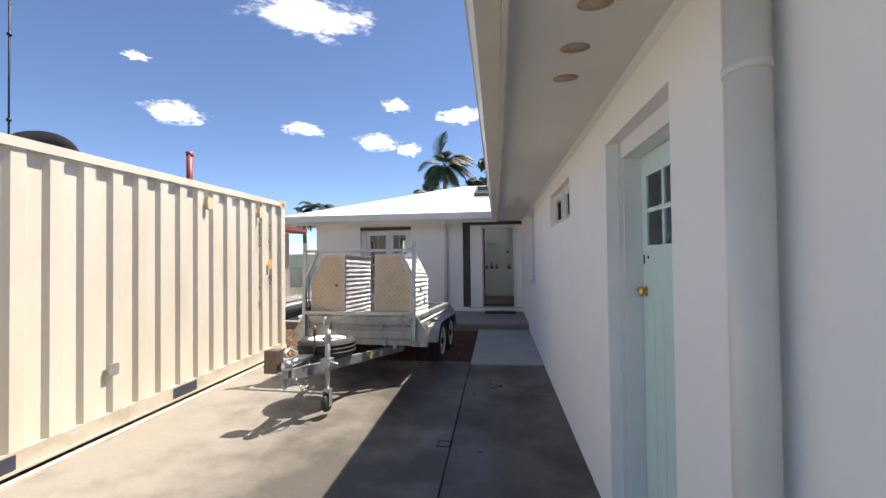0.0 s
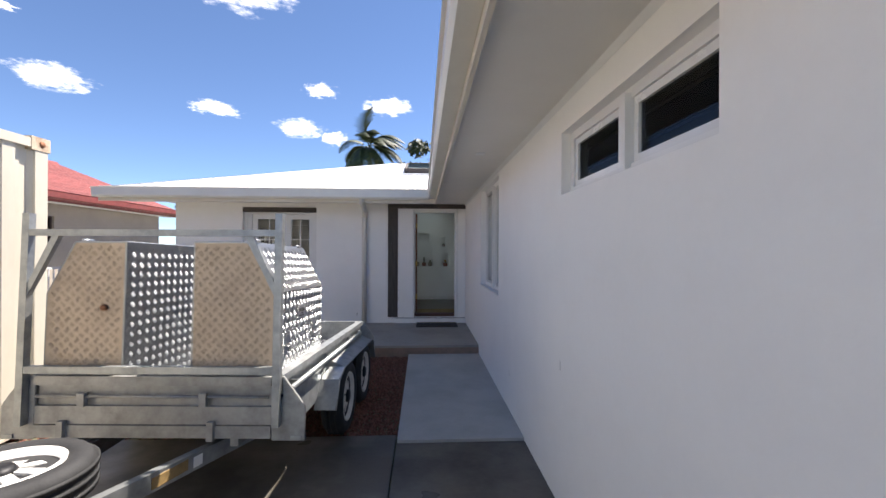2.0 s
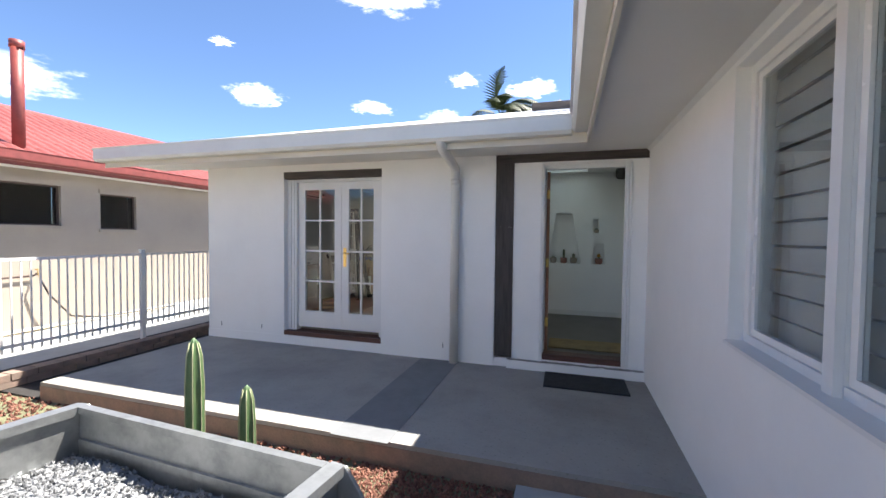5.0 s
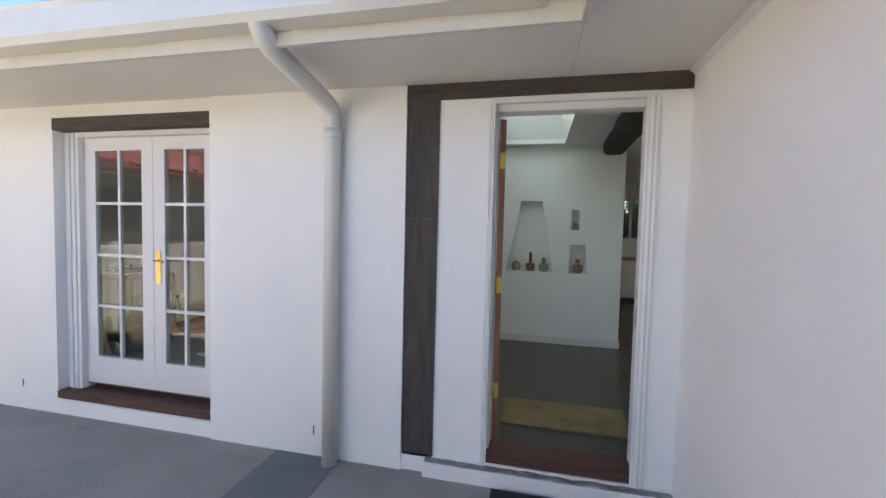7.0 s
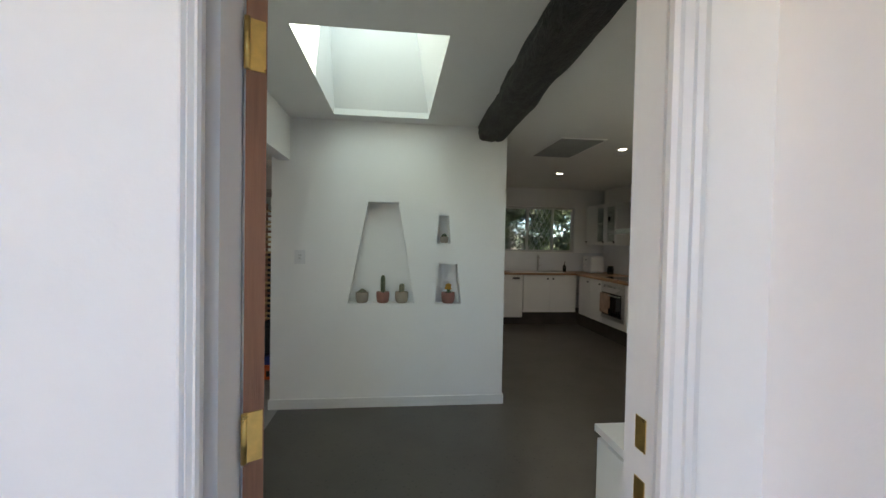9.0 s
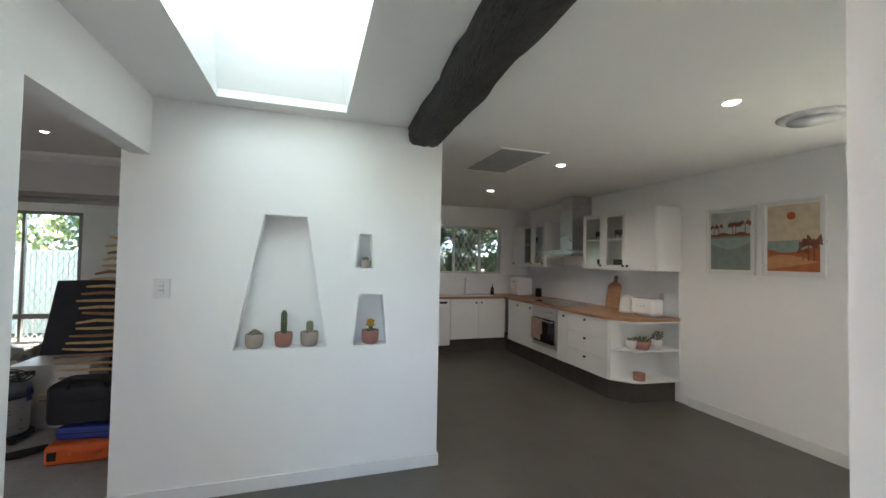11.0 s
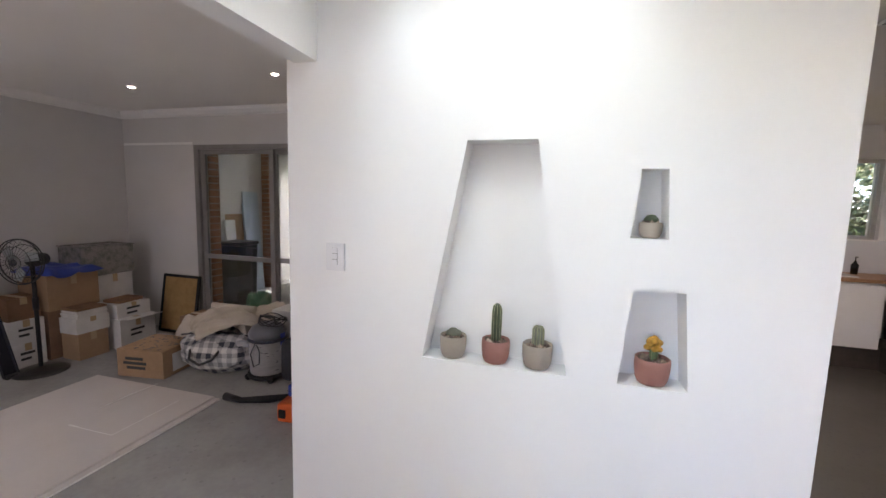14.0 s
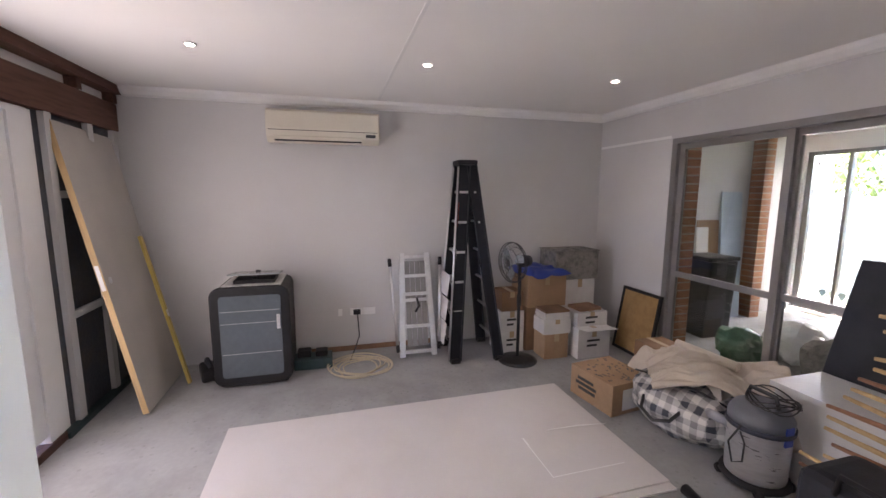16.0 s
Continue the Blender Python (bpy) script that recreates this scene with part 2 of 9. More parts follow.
CAST = surface("stained corner steel", (0.62, 0.52, 0.38), 0.6, vary=0.2, scale=14, second=(0.34, 0.17, 0.08))
VENT = surface("vent paint", (0.66, 0.56, 0.36), 0.5, vary=0.08)
INK = surface("black stencil paint", (0.03, 0.03, 0.03), 0.6, vary=0.1)
YELLOW = surface("yellow label", (0.58, 0.38, 0.14), 0.5, vary=0.05)
MINT_DARK = surface("mint groove", (0.50, 0.68, 0.65), 0.6, vary=0.02)
BLIND = surface("grey blind fabric", (0.50, 0.50, 0.485), 0.9, vary=0.06, scale=4, grain=160, bump=0.2)
DARK_BLIND = surface("dark blind fabric", (0.055, 0.057, 0.062), 0.85, vary=0.1, scale=4, grain=160, bump=0.2)
FILLER = surface("tan filler", (0.52, 0.38, 0.28), 0.9, vary=0.1, scale=20)
MATW = surface("woven mat", (0.30, 0.225, 0.11), 0.95, vary=0.2, scale=5, grain=120, bump=0.5, second=(0.20, 0.15, 0.08))
LEAF = island("palm leaf", (0.012, 0.026, 0.008), (0.045, 0.065, 0.018), 0.6)
ALU_TREAD = surface("raised tread aluminium", (0.60, 0.605, 0.61), 0.36, metal=1.0, vary=0.05, scale=6, grain=70, bump=0.04)
# driveway's tan reflection put into the end plate colour, tread shadows into the bars
TAN_REFLECT = surface("plate with tan driveway reflection in its colour", (0.60, 0.48, 0.35), 0.5, metal=0.25, vary=0.12, scale=5, grain=60, bump=0.08, second=(0.50, 0.39, 0.28))
TAN_TREAD = surface("tan tread with relief shade in its colour", (0.40, 0.315, 0.225), 0.35, metal=0.6, vary=0.12, scale=7, grain=60, bump=0.05, second=(0.32, 0.25, 0.18))
SWITCH = surface("switch plate plastic", (0.76, 0.765, 0.78), 0.3, vary=0.02)
GRILLE = surface("grille grey", (0.34, 0.34, 0.34), 0.6, vary=0.05)
TREE = island("tree leaf", (0.012, 0.026, 0.009), (0.045, 0.065, 0.02), 0.6)
BARK = surface("bark", (0.22, 0.19, 0.15), 0.9, vary=0.2, scale=4, grain=30, bump=0.5, stretch=(3, 3, 1))
GARDEN_LEAF = island("garden leaf", (0.02, 0.04, 0.012), (0.15, 0.19, 0.07), 0.6)
PALE_LEAF = island("pale garden leaf", (0.10, 0.15, 0.03), (0.35, 0.42, 0.14), 0.6)
FENCE_PALE = surface("pale green metal fence", (0.72, 0.78, 0.70), 0.5, vary=0.04, scale=2)
DECAL = surface("gold sticker", (0.33, 0.22, 0.09), 0.5, vary=0.15, scale=20)
WHITE_RIM = surface("white rim paint", (0.72, 0.71, 0.68), 0.4, vary=0.05, scale=12, second=(0.60, 0.57, 0.52))
STEEL_DARK = surface("dark oily steel", (0.14, 0.12, 0.10), 0.5, metal=0.7, vary=0.25, scale=14, second=(0.22, 0.12, 0.07))
STONE_GREY = island("grey gravel", (0.06, 0.064, 0.068), (0.34, 0.35, 0.36), 0.75)
STONE_RED = island("red gravel", (0.09, 0.032, 0.02), (0.27, 0.125, 0.085), 0.8)
CACTUS = surface("cactus skin", (0.07, 0.13, 0.055), 0.5, vary=0.15, scale=10, grain=60, second=(0.11, 0.17, 0.07))
SPINE = surface("cactus rib edge", (0.35, 0.36, 0.22), 0.7, vary=0.1)
BK = surface("white laminate", (0.80, 0.80, 0.79), 0.45, vary=0.015, scale=3, grain=80, bump=0.01)
TERRA = surface("terracotta glaze", (0.33, 0.15, 0.12), 0.6, vary=0.06, scale=12, grain=90)
STONEWARE = surface("taupe stoneware", (0.36, 0.31, 0.26), 0.65, vary=0.06, scale=12, grain=90)
PEBBLE = island("pot pebbles", (0.07, 0.045, 0.035), (0.42, 0.31, 0.24))
CAC_PALE = surface("pale cactus", (0.22, 0.23, 0.17), 0.8, vary=0.15, scale=30, grain=120, bump=0.5)
CAC_GREEN = surface("dark cactus", (0.075, 0.10, 0.055), 0.7, vary=0.2, scale=25, grain=120, bump=0.4)
YELLOW_CAC = surface("yellow cactus", (0.62, 0.32, 0.04), 0.7, vary=0.2, scale=30, grain=100, bump=0.4)
BENCHW = surface("timber worktop", (0.36, 0.20, 0.105), 0.45, vary=0.15, scale=5, grain=30, bump=0.08, stretch=(8, 0.8, 8), second=(0.26, 0.14, 0.07))
KICK = surface("dark kickboard", (0.075, 0.06, 0.05), 0.6, vary=0.15, scale=5)
OVEN_BLACK = surface("oven glass", (0.012, 0.012, 0.013), 0.08, vary=0.05, scale=3, bump=0.0)
TILE = surface("glossy white tile", (0.74, 0.76, 0.79), 0.12, vary=0.02, scale=3, bump=0.01)
TOWEL = surface("spotted tea towel", (0.52, 0.36, 0.27), 0.95, vary=0.2, scale=9, grain=120, bump=0.3, spots=0.5)
CLEAR = glass("drinking glass", (0.95, 0.97, 0.97))
FRAME_AL = surface("aluminium window frame", (0.55, 0.55, 0.55), 0.4, metal=0.6, vary=0.05)
POTW = surface("white ceramic pot", (0.78, 0.77, 0.75), 0.35, vary=0.03)
SUCC = island("succulent", (0.05, 0.085, 0.035), (0.17, 0.20, 0.10), 0.6)
LAMP = glow("lamp lens", (1.0, 0.93, 0.82), 2.5)
CARD = surface("brown cardboard", (0.33, 0.21, 0.12), 0.85, vary=0.08, scale=5, grain=60, bump=0.08)
CARD_DARK = surface("darker cardboard", (0.22, 0.125, 0.07), 0.85, vary=0.1, scale=5, grain=60, bump=0.08)
CARD_WHITE = surface("white printed carton", (0.60, 0.59, 0.57), 0.7, vary=0.06, scale=6, grain=60, bump=0.04)
TAPE = surface("packing tape", (0.40, 0.29, 0.17), 0.3, vary=0.05)
PLASTERBOARD = surface("plasterboard paper", (0.62, 0.585, 0.565), 0.85, vary=0.03, scale=2, grain=60, bump=0.03)
GYPSUM = surface("gypsum core", (0.80, 0.79, 0.77), 0.9, vary=0.03)
FIBRE = surface("dark navy fibreglass", (0.017, 0.019, 0.026), 0.55, vary=0.1, scale=8, grain=90, spec=0.3)
RED_LABEL = surface("red label", (0.50, 0.06, 0.05), 0.5, vary=0.06)
AC_CREAM = surface("aged cream plastic", (0.66, 0.62, 0.52), 0.5, vary=0.03, scale=3)
DOOR_GREY = surface("primed door skin", (0.47, 0.44, 0.40), 0.7, vary=0.04, scale=2, grain=60, bump=0.05)
PINE = surface("pine edge", (0.55, 0.38, 0.19), 0.6, vary=0.12, scale=5, grain=40, stretch=(6, 6, 0.6))
LEVEL_Y = surface("yellow level paint", (0.55, 0.42, 0.10), 0.5, vary=0.08)
ROPE = surface("tan extension lead", (0.56, 0.48, 0.34), 0.7, vary=0.06)
CANVAS = surface("canvas drop cloth", (0.52, 0.46, 0.38), 0.95, vary=0.08, scale=4, grain=140, bump=0.3, second=(0.43, 0.37, 0.30))
TEAL_CASE = surface("dark teal case", (0.03, 0.06, 0.065), 0.5, vary=0.1)
ORANGE = surface("orange plastic", (0.72, 0.12, 0.02), 0.4, vary=0.05)
BLUE_PL = surface("blue plastic", (0.02, 0.05, 0.30), 0.45, vary=0.06)
CLEAR_TUB = surface("milky plastic", (0.62, 0.62, 0.60), 0.35, vary=0.03)
BRICK = surface("orange brick", (0.42, 0.20, 0.11), 0.85, vary=0.15, scale=8, grain=60, bump=0.3, per_object=0.15)
MORTAR = surface("mortar", (0.40, 0.36, 0.31), 0.95, vary=0.1)
RED_BEAM = surface("old red timber", (0.13, 0.055, 0.035), 0.7, vary=0.2, scale=5, grain=40, stretch=(0.8, 8, 8), bump=0.3)
SARKING = surface("dark wall lining", (0.045, 0.055, 0.07), 0.6, vary=0.3, scale=6, grain=30, bump=0.5, second=(0.08, 0.07, 0.06))
CORK = surface("cork board", (0.36, 0.22, 0.09), 0.9, vary=0.1, scale=12, grain=120, bump=0.2)
MESH_DARK = surface("dark metal", (0.06, 0.06, 0.06), 0.4, metal=0.8, vary=0.05)
DOUBLE = surface("grey milky glass door", (0.30, 0.33, 0.33), 0.15, vary=0.08, scale=2)
WOOL = surface("grey patterned fabric", (0.26, 0.25, 0.23), 0.95, vary=0.3, scale=16, grain=70, bump=0.4, second=(0.10, 0.10, 0.095))
PLBAG = surface("thin plastic bag", (0.60, 0.61, 0.60), 0.35, vary=0.08, scale=10)
AL_D = surface("dull aluminium", (0.27, 0.26, 0.255), 0.45, metal=0.5, vary=0.06)
GREEN_B = surface("green bag", (0.05, 0.14, 0.08), 0.5, vary=0.2, scale=10)
FRIDGE_GLASS = surface("hazy fridge glass", (0.10, 0.12, 0.135), 0.08, vary=0.14, scale=3, grain=20, bump=0.0, second=(0.09, 0.105, 0.115))

# damp stains, plus an x ramp that puts the wing's shade into the colour
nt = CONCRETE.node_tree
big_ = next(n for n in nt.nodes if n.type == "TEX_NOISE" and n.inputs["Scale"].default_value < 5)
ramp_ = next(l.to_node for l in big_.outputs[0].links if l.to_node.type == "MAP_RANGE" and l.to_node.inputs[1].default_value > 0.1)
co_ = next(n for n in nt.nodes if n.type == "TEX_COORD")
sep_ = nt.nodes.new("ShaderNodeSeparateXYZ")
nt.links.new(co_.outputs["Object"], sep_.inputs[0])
shade_span_ = nt.nodes.new("ShaderNodeMapRange")
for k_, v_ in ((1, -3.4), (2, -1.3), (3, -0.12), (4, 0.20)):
    shade_span_.inputs[k_].default_value = v_
nt.links.new(sep_.outputs[0], shade_span_.inputs[0])
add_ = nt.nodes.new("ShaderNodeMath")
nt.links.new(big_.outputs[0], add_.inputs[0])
nt.links.new(shade_span_.outputs[0], add_.inputs[1])
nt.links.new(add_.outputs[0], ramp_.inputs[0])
VAC_STEEL = surface("dull steel drum", (0.55, 0.54, 0.53), 0.3, metal=0.6, vary=0.08, scale=6, grain=80, bump=0.03, stretch=(1, 1, 6))
VAC_DARK = surface("dark vacuum plastic", (0.12, 0.13, 0.15), 0.4, vary=0.06)
VAC_GREY = surface("grey vacuum plastic", (0.33, 0.34, 0.36), 0.45, vary=0.05)
PIPE_BROWN = surface("dull brown pipe", (0.10, 0.065, 0.055), 0.6, vary=0.1)
BLACK_SOIL = surface("dark damp soil", (0.03, 0.027, 0.025), 0.9, vary=0.2, scale=5, grain=40, bump=0.5)
CRUMB = surface("crumbled cement", (0.30, 0.29, 0.28), 0.9, vary=0.25, scale=14, grain=60, bump=0.7, depth=0.02, second=(0.16, 0.155, 0.15))


# ---- mesh helpers ----
def box(bm, x0, x1, y0, y1, z0, z1):
    v = [bm.verts.new(c) for c in ((x0, y0, z0), (x1, y0, z0), (x1, y1, z0), (x0, y1, z0), (x0, y0, z1), (x1, y0, z1), (x1, y1, z1), (x0, y1, z1))]
    for f in ((3, 2, 1, 0), (4, 5, 6, 7), (0, 1, 5, 4), (1, 2, 6, 5), (2, 3, 7, 6), (3, 0, 4, 7)):
        bm.faces.new([v[i] for i in f])
    return v


def soft_box(x0, x1, y0, y1, z0, z1, r=0.005, seg=2):
    bm = bmesh.new()
    box(bm, x0, x1, y0, y1, z0, z1)
    bmesh.ops.bevel(bm, geom=bm.edges[:], offset=r, segments=seg, affect="EDGES", profile=0.6)
    return bm


def cube(*a):
    bm = bmesh.new()
    box(bm, *a)
    return bm


def boxes(*rows):
    bm = bmesh.new()
    for row in rows:
        box(bm, *row)
    return bm


def tube(points, r, sides=10, closed=False):
    """A round bar along points; r one radius or one for each point."""
    bm = bmesh.new()
    pts = [Vector(p) for p in points]
    rs = r if isinstance(r, (list, tuple)) else [r] * len(pts)
    rings, n = [], len(pts)
    side = None
    for i, p in enumerate(pts):
        if closed:
            d = pts[(i + 1) % n] - pts[i - 1]
        else:
            d = pts[min(i + 1, n - 1)] - pts[max(i - 1, 0)]
        d.normalize()
        if side is None:
            side = d.orthogonal().normalized()
        side = (side - d * side.dot(d)).normalized()
        up = d.cross(side)
        rings.append([bm.verts.new(p + rs[i] * (math.cos(2 * math.pi * k / sides) * side + math.sin(2 * math.pi * k / sides) * up)) for k in range(sides)])
    for i in range(n if closed else n - 1):
        a, b = rings[i], rings[(i + 1) % n]
        for k in range(sides):
            bm.faces.new((a[k], a[(k + 1) % sides], b[(k + 1) % sides], b[k]))
    if not closed:
        bm.faces.new(rings[0][::-1])
        bm.faces.new(rings[-1])
    for f in bm.faces:
        f.smooth = len(f.verts) == 4
    return bm


def lathe(profile, sides=20, centre=(0, 0, 0), axis="z"):
    """Turn (radius, height) pairs round an axis."""
    bm = bmesh.new()
    rings = []
    for r, h in profile:
        ring = []
        for k in range(sides):
            a = 2 * math.pi * k / sides
            p = Vector((r * math.cos(a), r * math.sin(a), h))
            if axis == "x":
                p = Vector((p.z, p.x, p.y))
            elif axis == "y":
                p = Vector((p.x, p.z, p.y))
            ring.append(bm.verts.new(p + Vector(centre)))
        rings.append(ring)
    for a, b in zip(rings, rings[1:]):
        for k in range(sides):
            f = bm.faces.new((a[k], a[(k + 1) % sides], b[(k + 1) % sides], b[k]))
            f.smooth = True
    bm.faces.new(rings[0][::-1])
    bm.faces.new(rings[-1])
    bmesh.ops.recalc_face_normals(bm, faces=bm.faces[:])
    return bm


def prism(outline, axis, a0, a1):
    """An outline of (u, v) pairs pushed along an axis from a0 to a1."""
    bm = bmesh.new()

    def at(u, v, a):
        return {"x": (a, u, v), "y": (u, a, v), "z": (u, v, a)}[axis]
    lo = [bm.verts.new(at(u, v, a0)) for u, v in outline]
    hi = [bm.verts.new(at(u, v, a1)) for u, v in outline]
    n = len(outline)
    bm.faces.new(lo)
    bm.faces.new(hi[::-1])
    for i in range(n):
        bm.faces.new((lo[i], lo[(i + 1) % n], hi[(i + 1) % n], hi[i]))
    bmesh.ops.recalc_face_normals(bm, faces=bm.faces[:])
    return bm


def bevelled(bm, r=0.004, seg=1, angle=0.5):
    edges = [e for e in bm.edges if len(e.link_faces) == 2 and e.calc_face_angle(0) > angle]
    bmesh.ops.bevel(bm, geom=edges, offset=r, segments=seg, affect="EDGES", profile=0.6)
    return bm


def moved(bm, m):
    bmesh.ops.transform(bm, matrix=m, verts=bm.verts[:])
    return bm


def join(*bms):
    out = bmesh.new()
    for b in bms:
        me = bpy.data.meshes.new("tmp")
        b.to_mesh(me)
        b.free()
        out.from_mesh(me)
        bpy.data.meshes.remove(me)
    return out


def mesh_of(name, bm, material):
    me = bpy.data.meshes.new(name)
    bm.to_mesh(me)
    bm.free()
    for m in material if isinstance(material, (list, tuple)) else (material,):
        me.materials.append(m)
    return me


def part(name, bm, material, parent, label=""):
    ob = new(name, mesh_of(name, bm, material))
    ob.parent = parent
    return tagged(ob, label)


def single(name, bm, material, label="", category="", group="", kind="", at=None):
    ob = new(name, mesh_of(name, bm, material))
    if at is not None:
        ob.matrix_world = at
    return tagged(ob, label, category, group, kind)


def thing(name, label, category, group="", at=None, kind=""):
    ob = new(name)
    ob.empty_display_size = 0.05
    if at is not None:
        ob.matrix_world = at
    return tagged(ob, label, category, group, kind)


def slab(axis, a0, a1, u0, u1, v0, v1, holes=()):
    """A flat wall, floor or ceiling, thick along an axis, with openings (u0, u1, v0, v1) right through it."""
    us = sorted({u0, u1, *(min(max(h[i], u0), u1) for h in holes for i in (0, 1))})
    vs = sorted({v0, v1, *(min(max(h[i], v0), v1) for h in holes for i in (2, 3))})
    full = {(i, j) for i in range(len(us) - 1) for j in range(len(vs) - 1)
            if not any(h[0] < (us[i] + us[i + 1]) / 2 < h[1] and h[2] < (vs[j] + vs[j + 1]) / 2 < h[3] for h in holes)}
    bm = bmesh.new()
    made = {}

    def vert(i, j, a):
        if (i, j, a) not in made:
            u, v = us[i], vs[j]
            made[i, j, a] = bm.verts.new({"x": (a, u, v), "y": (u, a, v), "z": (u, v, a)}[axis])
        return made[i, j, a]
    for i, j in full:
        bm.faces.new([vert(*c, a0) for c in ((i, j), (i + 1, j), (i + 1, j + 1), (i, j + 1))])
        bm.faces.new([vert(*c, a1) for c in ((i, j), (i, j + 1), (i + 1, j + 1), (i + 1, j))])
        for (di, dj), (p, q) in {(-1, 0): ((i, j), (i, j + 1)), (1, 0): ((i + 1, j), (i + 1, j + 1)), (0, -1): ((i, j), (i + 1, j)), (0, 1): ((i, j + 1), (i + 1, j + 1))}.items():
            if (i + di, j + dj) not in full:
                bm.faces.new((vert(*p, a0), vert(*q, a0), vert(*q, a1), vert(*p, a1)))
    bmesh.ops.recalc_face_normals(bm, faces=bm.faces[:])
    return bm


def structure(name, bm, material, label, category):
    return single(name, bm, material, label, category, kind="structure")


# ---- the plan, in metres ----
WX = 0.60            # outer face of the side wing
FY = 11.45           # outer face of the front wall
IY = 11.585          # its inner face
FLOOR, CEIL = 0.27, 2.77
PZ = 0.15            # porch level
NY = 14.33           # wall with the niches
PX = -1.04           # partition between entry and lounge
RX = 3.86            # right wall of the kitchen
KY = 18.20           # back wall of the kitchen
LX = -4.98           # far wall of the lounge
SY = 16.40           # lounge wall with the sliding door
SOFF = 2.57

# ---- ground ----
structure("ground", cube(-400, 400, -300, 500, -0.5, -0.03), GRASS, "bare ground and lawn reaching to the horizon", "ground")
structure("driveway", cube(-9.0, -0.506, -6, 6.74, -0.2, 0.0), CONCRETE, "pale concrete driveway with damp stains and shade painted in towards the wing", "driveway")
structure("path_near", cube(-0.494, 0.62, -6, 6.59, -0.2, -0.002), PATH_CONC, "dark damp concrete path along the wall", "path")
structure("path_far", bevelled(cube(-0.49, 0.62, 6.602, 9.44, -0.2, 0.02), 0.008), SLAB, "pale grey concrete slab path to the porch", "path")
structure("gravel_bed", cube(-9, -0.492, 6.75, 9.44, -0.2, -0.035), SOIL, "soil under red gravel", "ground")
structure("porch", bevelled(cube(-5.17, 0.62, 9.45, FY + 0.1, -0.2, PZ), 0.012), [PORCH], "grey concrete porch slab with specks", "porch")
structure("porch_edge", cube(-5.17, 0.60, 9.443, 9.47, -0.1, PZ - 0.035), PORCH_EDGE, "raw reddish concrete edge of the porch", "step")
structure("painted_strip", moved(cube(-0.235, 0.235, -1.0, 1.0, 0, 0.004), pose(-1.64, 10.42, PZ)), PATCH, "dark grey patched strip across the porch", "floor strip")

# ---- side wing ----
structure("wall_wing", slab("x", WX, WX + 0.24, -8.0, FY + 0.3, -0.1, SOFF + 0.2,
          [(2.11, 3.045, -0.2, 2.33), (4.308, 5.68, 1.985, 2.378), (7.816, 9.228, 1.12, 2.515)]), RENDER_WHITE,
          "white rendered wall of the side wing", "wall")
structure("soffit_wing", cube(-0.025, WX - 0.002, -8.0, FY - 0.002, SOFF, SOFF + 0.02), SOFFIT, "off-white flat eave lining", "soffit")
structure("soffit_front", cube(-6.0, -0.029, 10.68, FY - 0.002, SOFF, SOFF + 0.02), SOFFIT, "off-white flat eave lining over the porch", "soffit")
structure("trim_wing", prism([(WX - 0.03, SOFF - 0.002), (WX - 0.002, SOFF - 0.002), (WX - 0.002, SOFF - 0.03)], "y", -8.0, FY), TRIM, "white quad bead under the eave", "trim")
structure("fascia_wing", cube(-0.05, -0.027, -8.0, 10.70, 2.50, 2.76), CREAM, "cream fascia board", "fascia")
structure("fascia_front", cube(-6.05, -0.052, 10.655, 10.678, 2.495, 2.76), CREAM, "cream fascia board over the porch", "fascia")
gut = [(0, 0), (-0.10, 0), (-0.125, 0.03), (-0.125, 0.145), (-0.135, 0.17), (-0.12, 0.17), (-0.115, 0.04), (-0.095, 0.012), (-0.01, 0.012), (-0.01, 0.155), (0, 0.155)]
structure("gutter_wing", prism([(-0.052 + u, 2.56 + v) for u, v in gut], "y", -8.0, 10.55), GUTTER, "off-white metal gutter along the wing eave", "gutter")
structure("gutter_front", prism([(10.653 + u, 2.555 + v) for u, v in gut], "x", -6.08, -0.18), GUTTER, "off-white metal gutter over the porch", "gutter")
structure("wing_room_floor", cube(0.86, 4.0, -8, FY, 0.0, 0.1), RAW_FLOOR, "plain floor inside the wing", "floor")
structure("wing_room_wall", cube(3.9, 4.0, -8, FY, 0.1, 2.6), GREY_WALL, "plain wall inside the wing", "wall")
structure("wing_end_wall", cube(0.6, 4.0, -8.25, -8.01, 0.0, 2.6), RENDER_WHITE, "plain end wall of the wing", "wall")
structure("wing_ceiling", cube(0.86, 4.0, -8, FY, 2.6, 2.62), CEIL_WHITE, "plain ceiling inside the wing", "ceiling")

# ---- front wall and rooms ----
FD = (-3.88, -2.42, 0.27, 2.48)
DR = (-0.475, 0.402, 0.27, 2.445)
structure("wall_front", slab("y", FY, IY, -5.18, RX + 0.2, -0.1, CEIL + 0.05,
          [FD, DR]), RENDER_WHITE, "white rendered front wall", "wall")
structure("plinth", slab("y", FY - 0.012, FY - 0.001, -5.18, WX, PZ, 0.265, []), RENDER_WHITE, "white painted base strip of the front wall", "plinth")
structure("wall_left", cube(-5.18, LX, IY + 0.0005, 20.2, -0.1, CEIL + 0.05), GREY_WALL, "grey painted lounge wall", "wall")
structure("wall_partition", slab("x", PX - 0.11, PX, IY + 0.001, NY - 0.0005, FLOOR, CEIL, [(13.174, NY, 0.2, 2.41)]), PLASTER, "white partition with a wide opening to the lounge", "wall")
structure("wall_partition_rear", cube(PX - 0.11, PX, NY + 0.2205, KY, FLOOR, CEIL), PLASTER, "white partition between kitchen and lounge", "wall")
# opening added out of view to let the fill lamp in
UNSEEN_WIN = (11.85, 13.25, 1.15, 2.40)
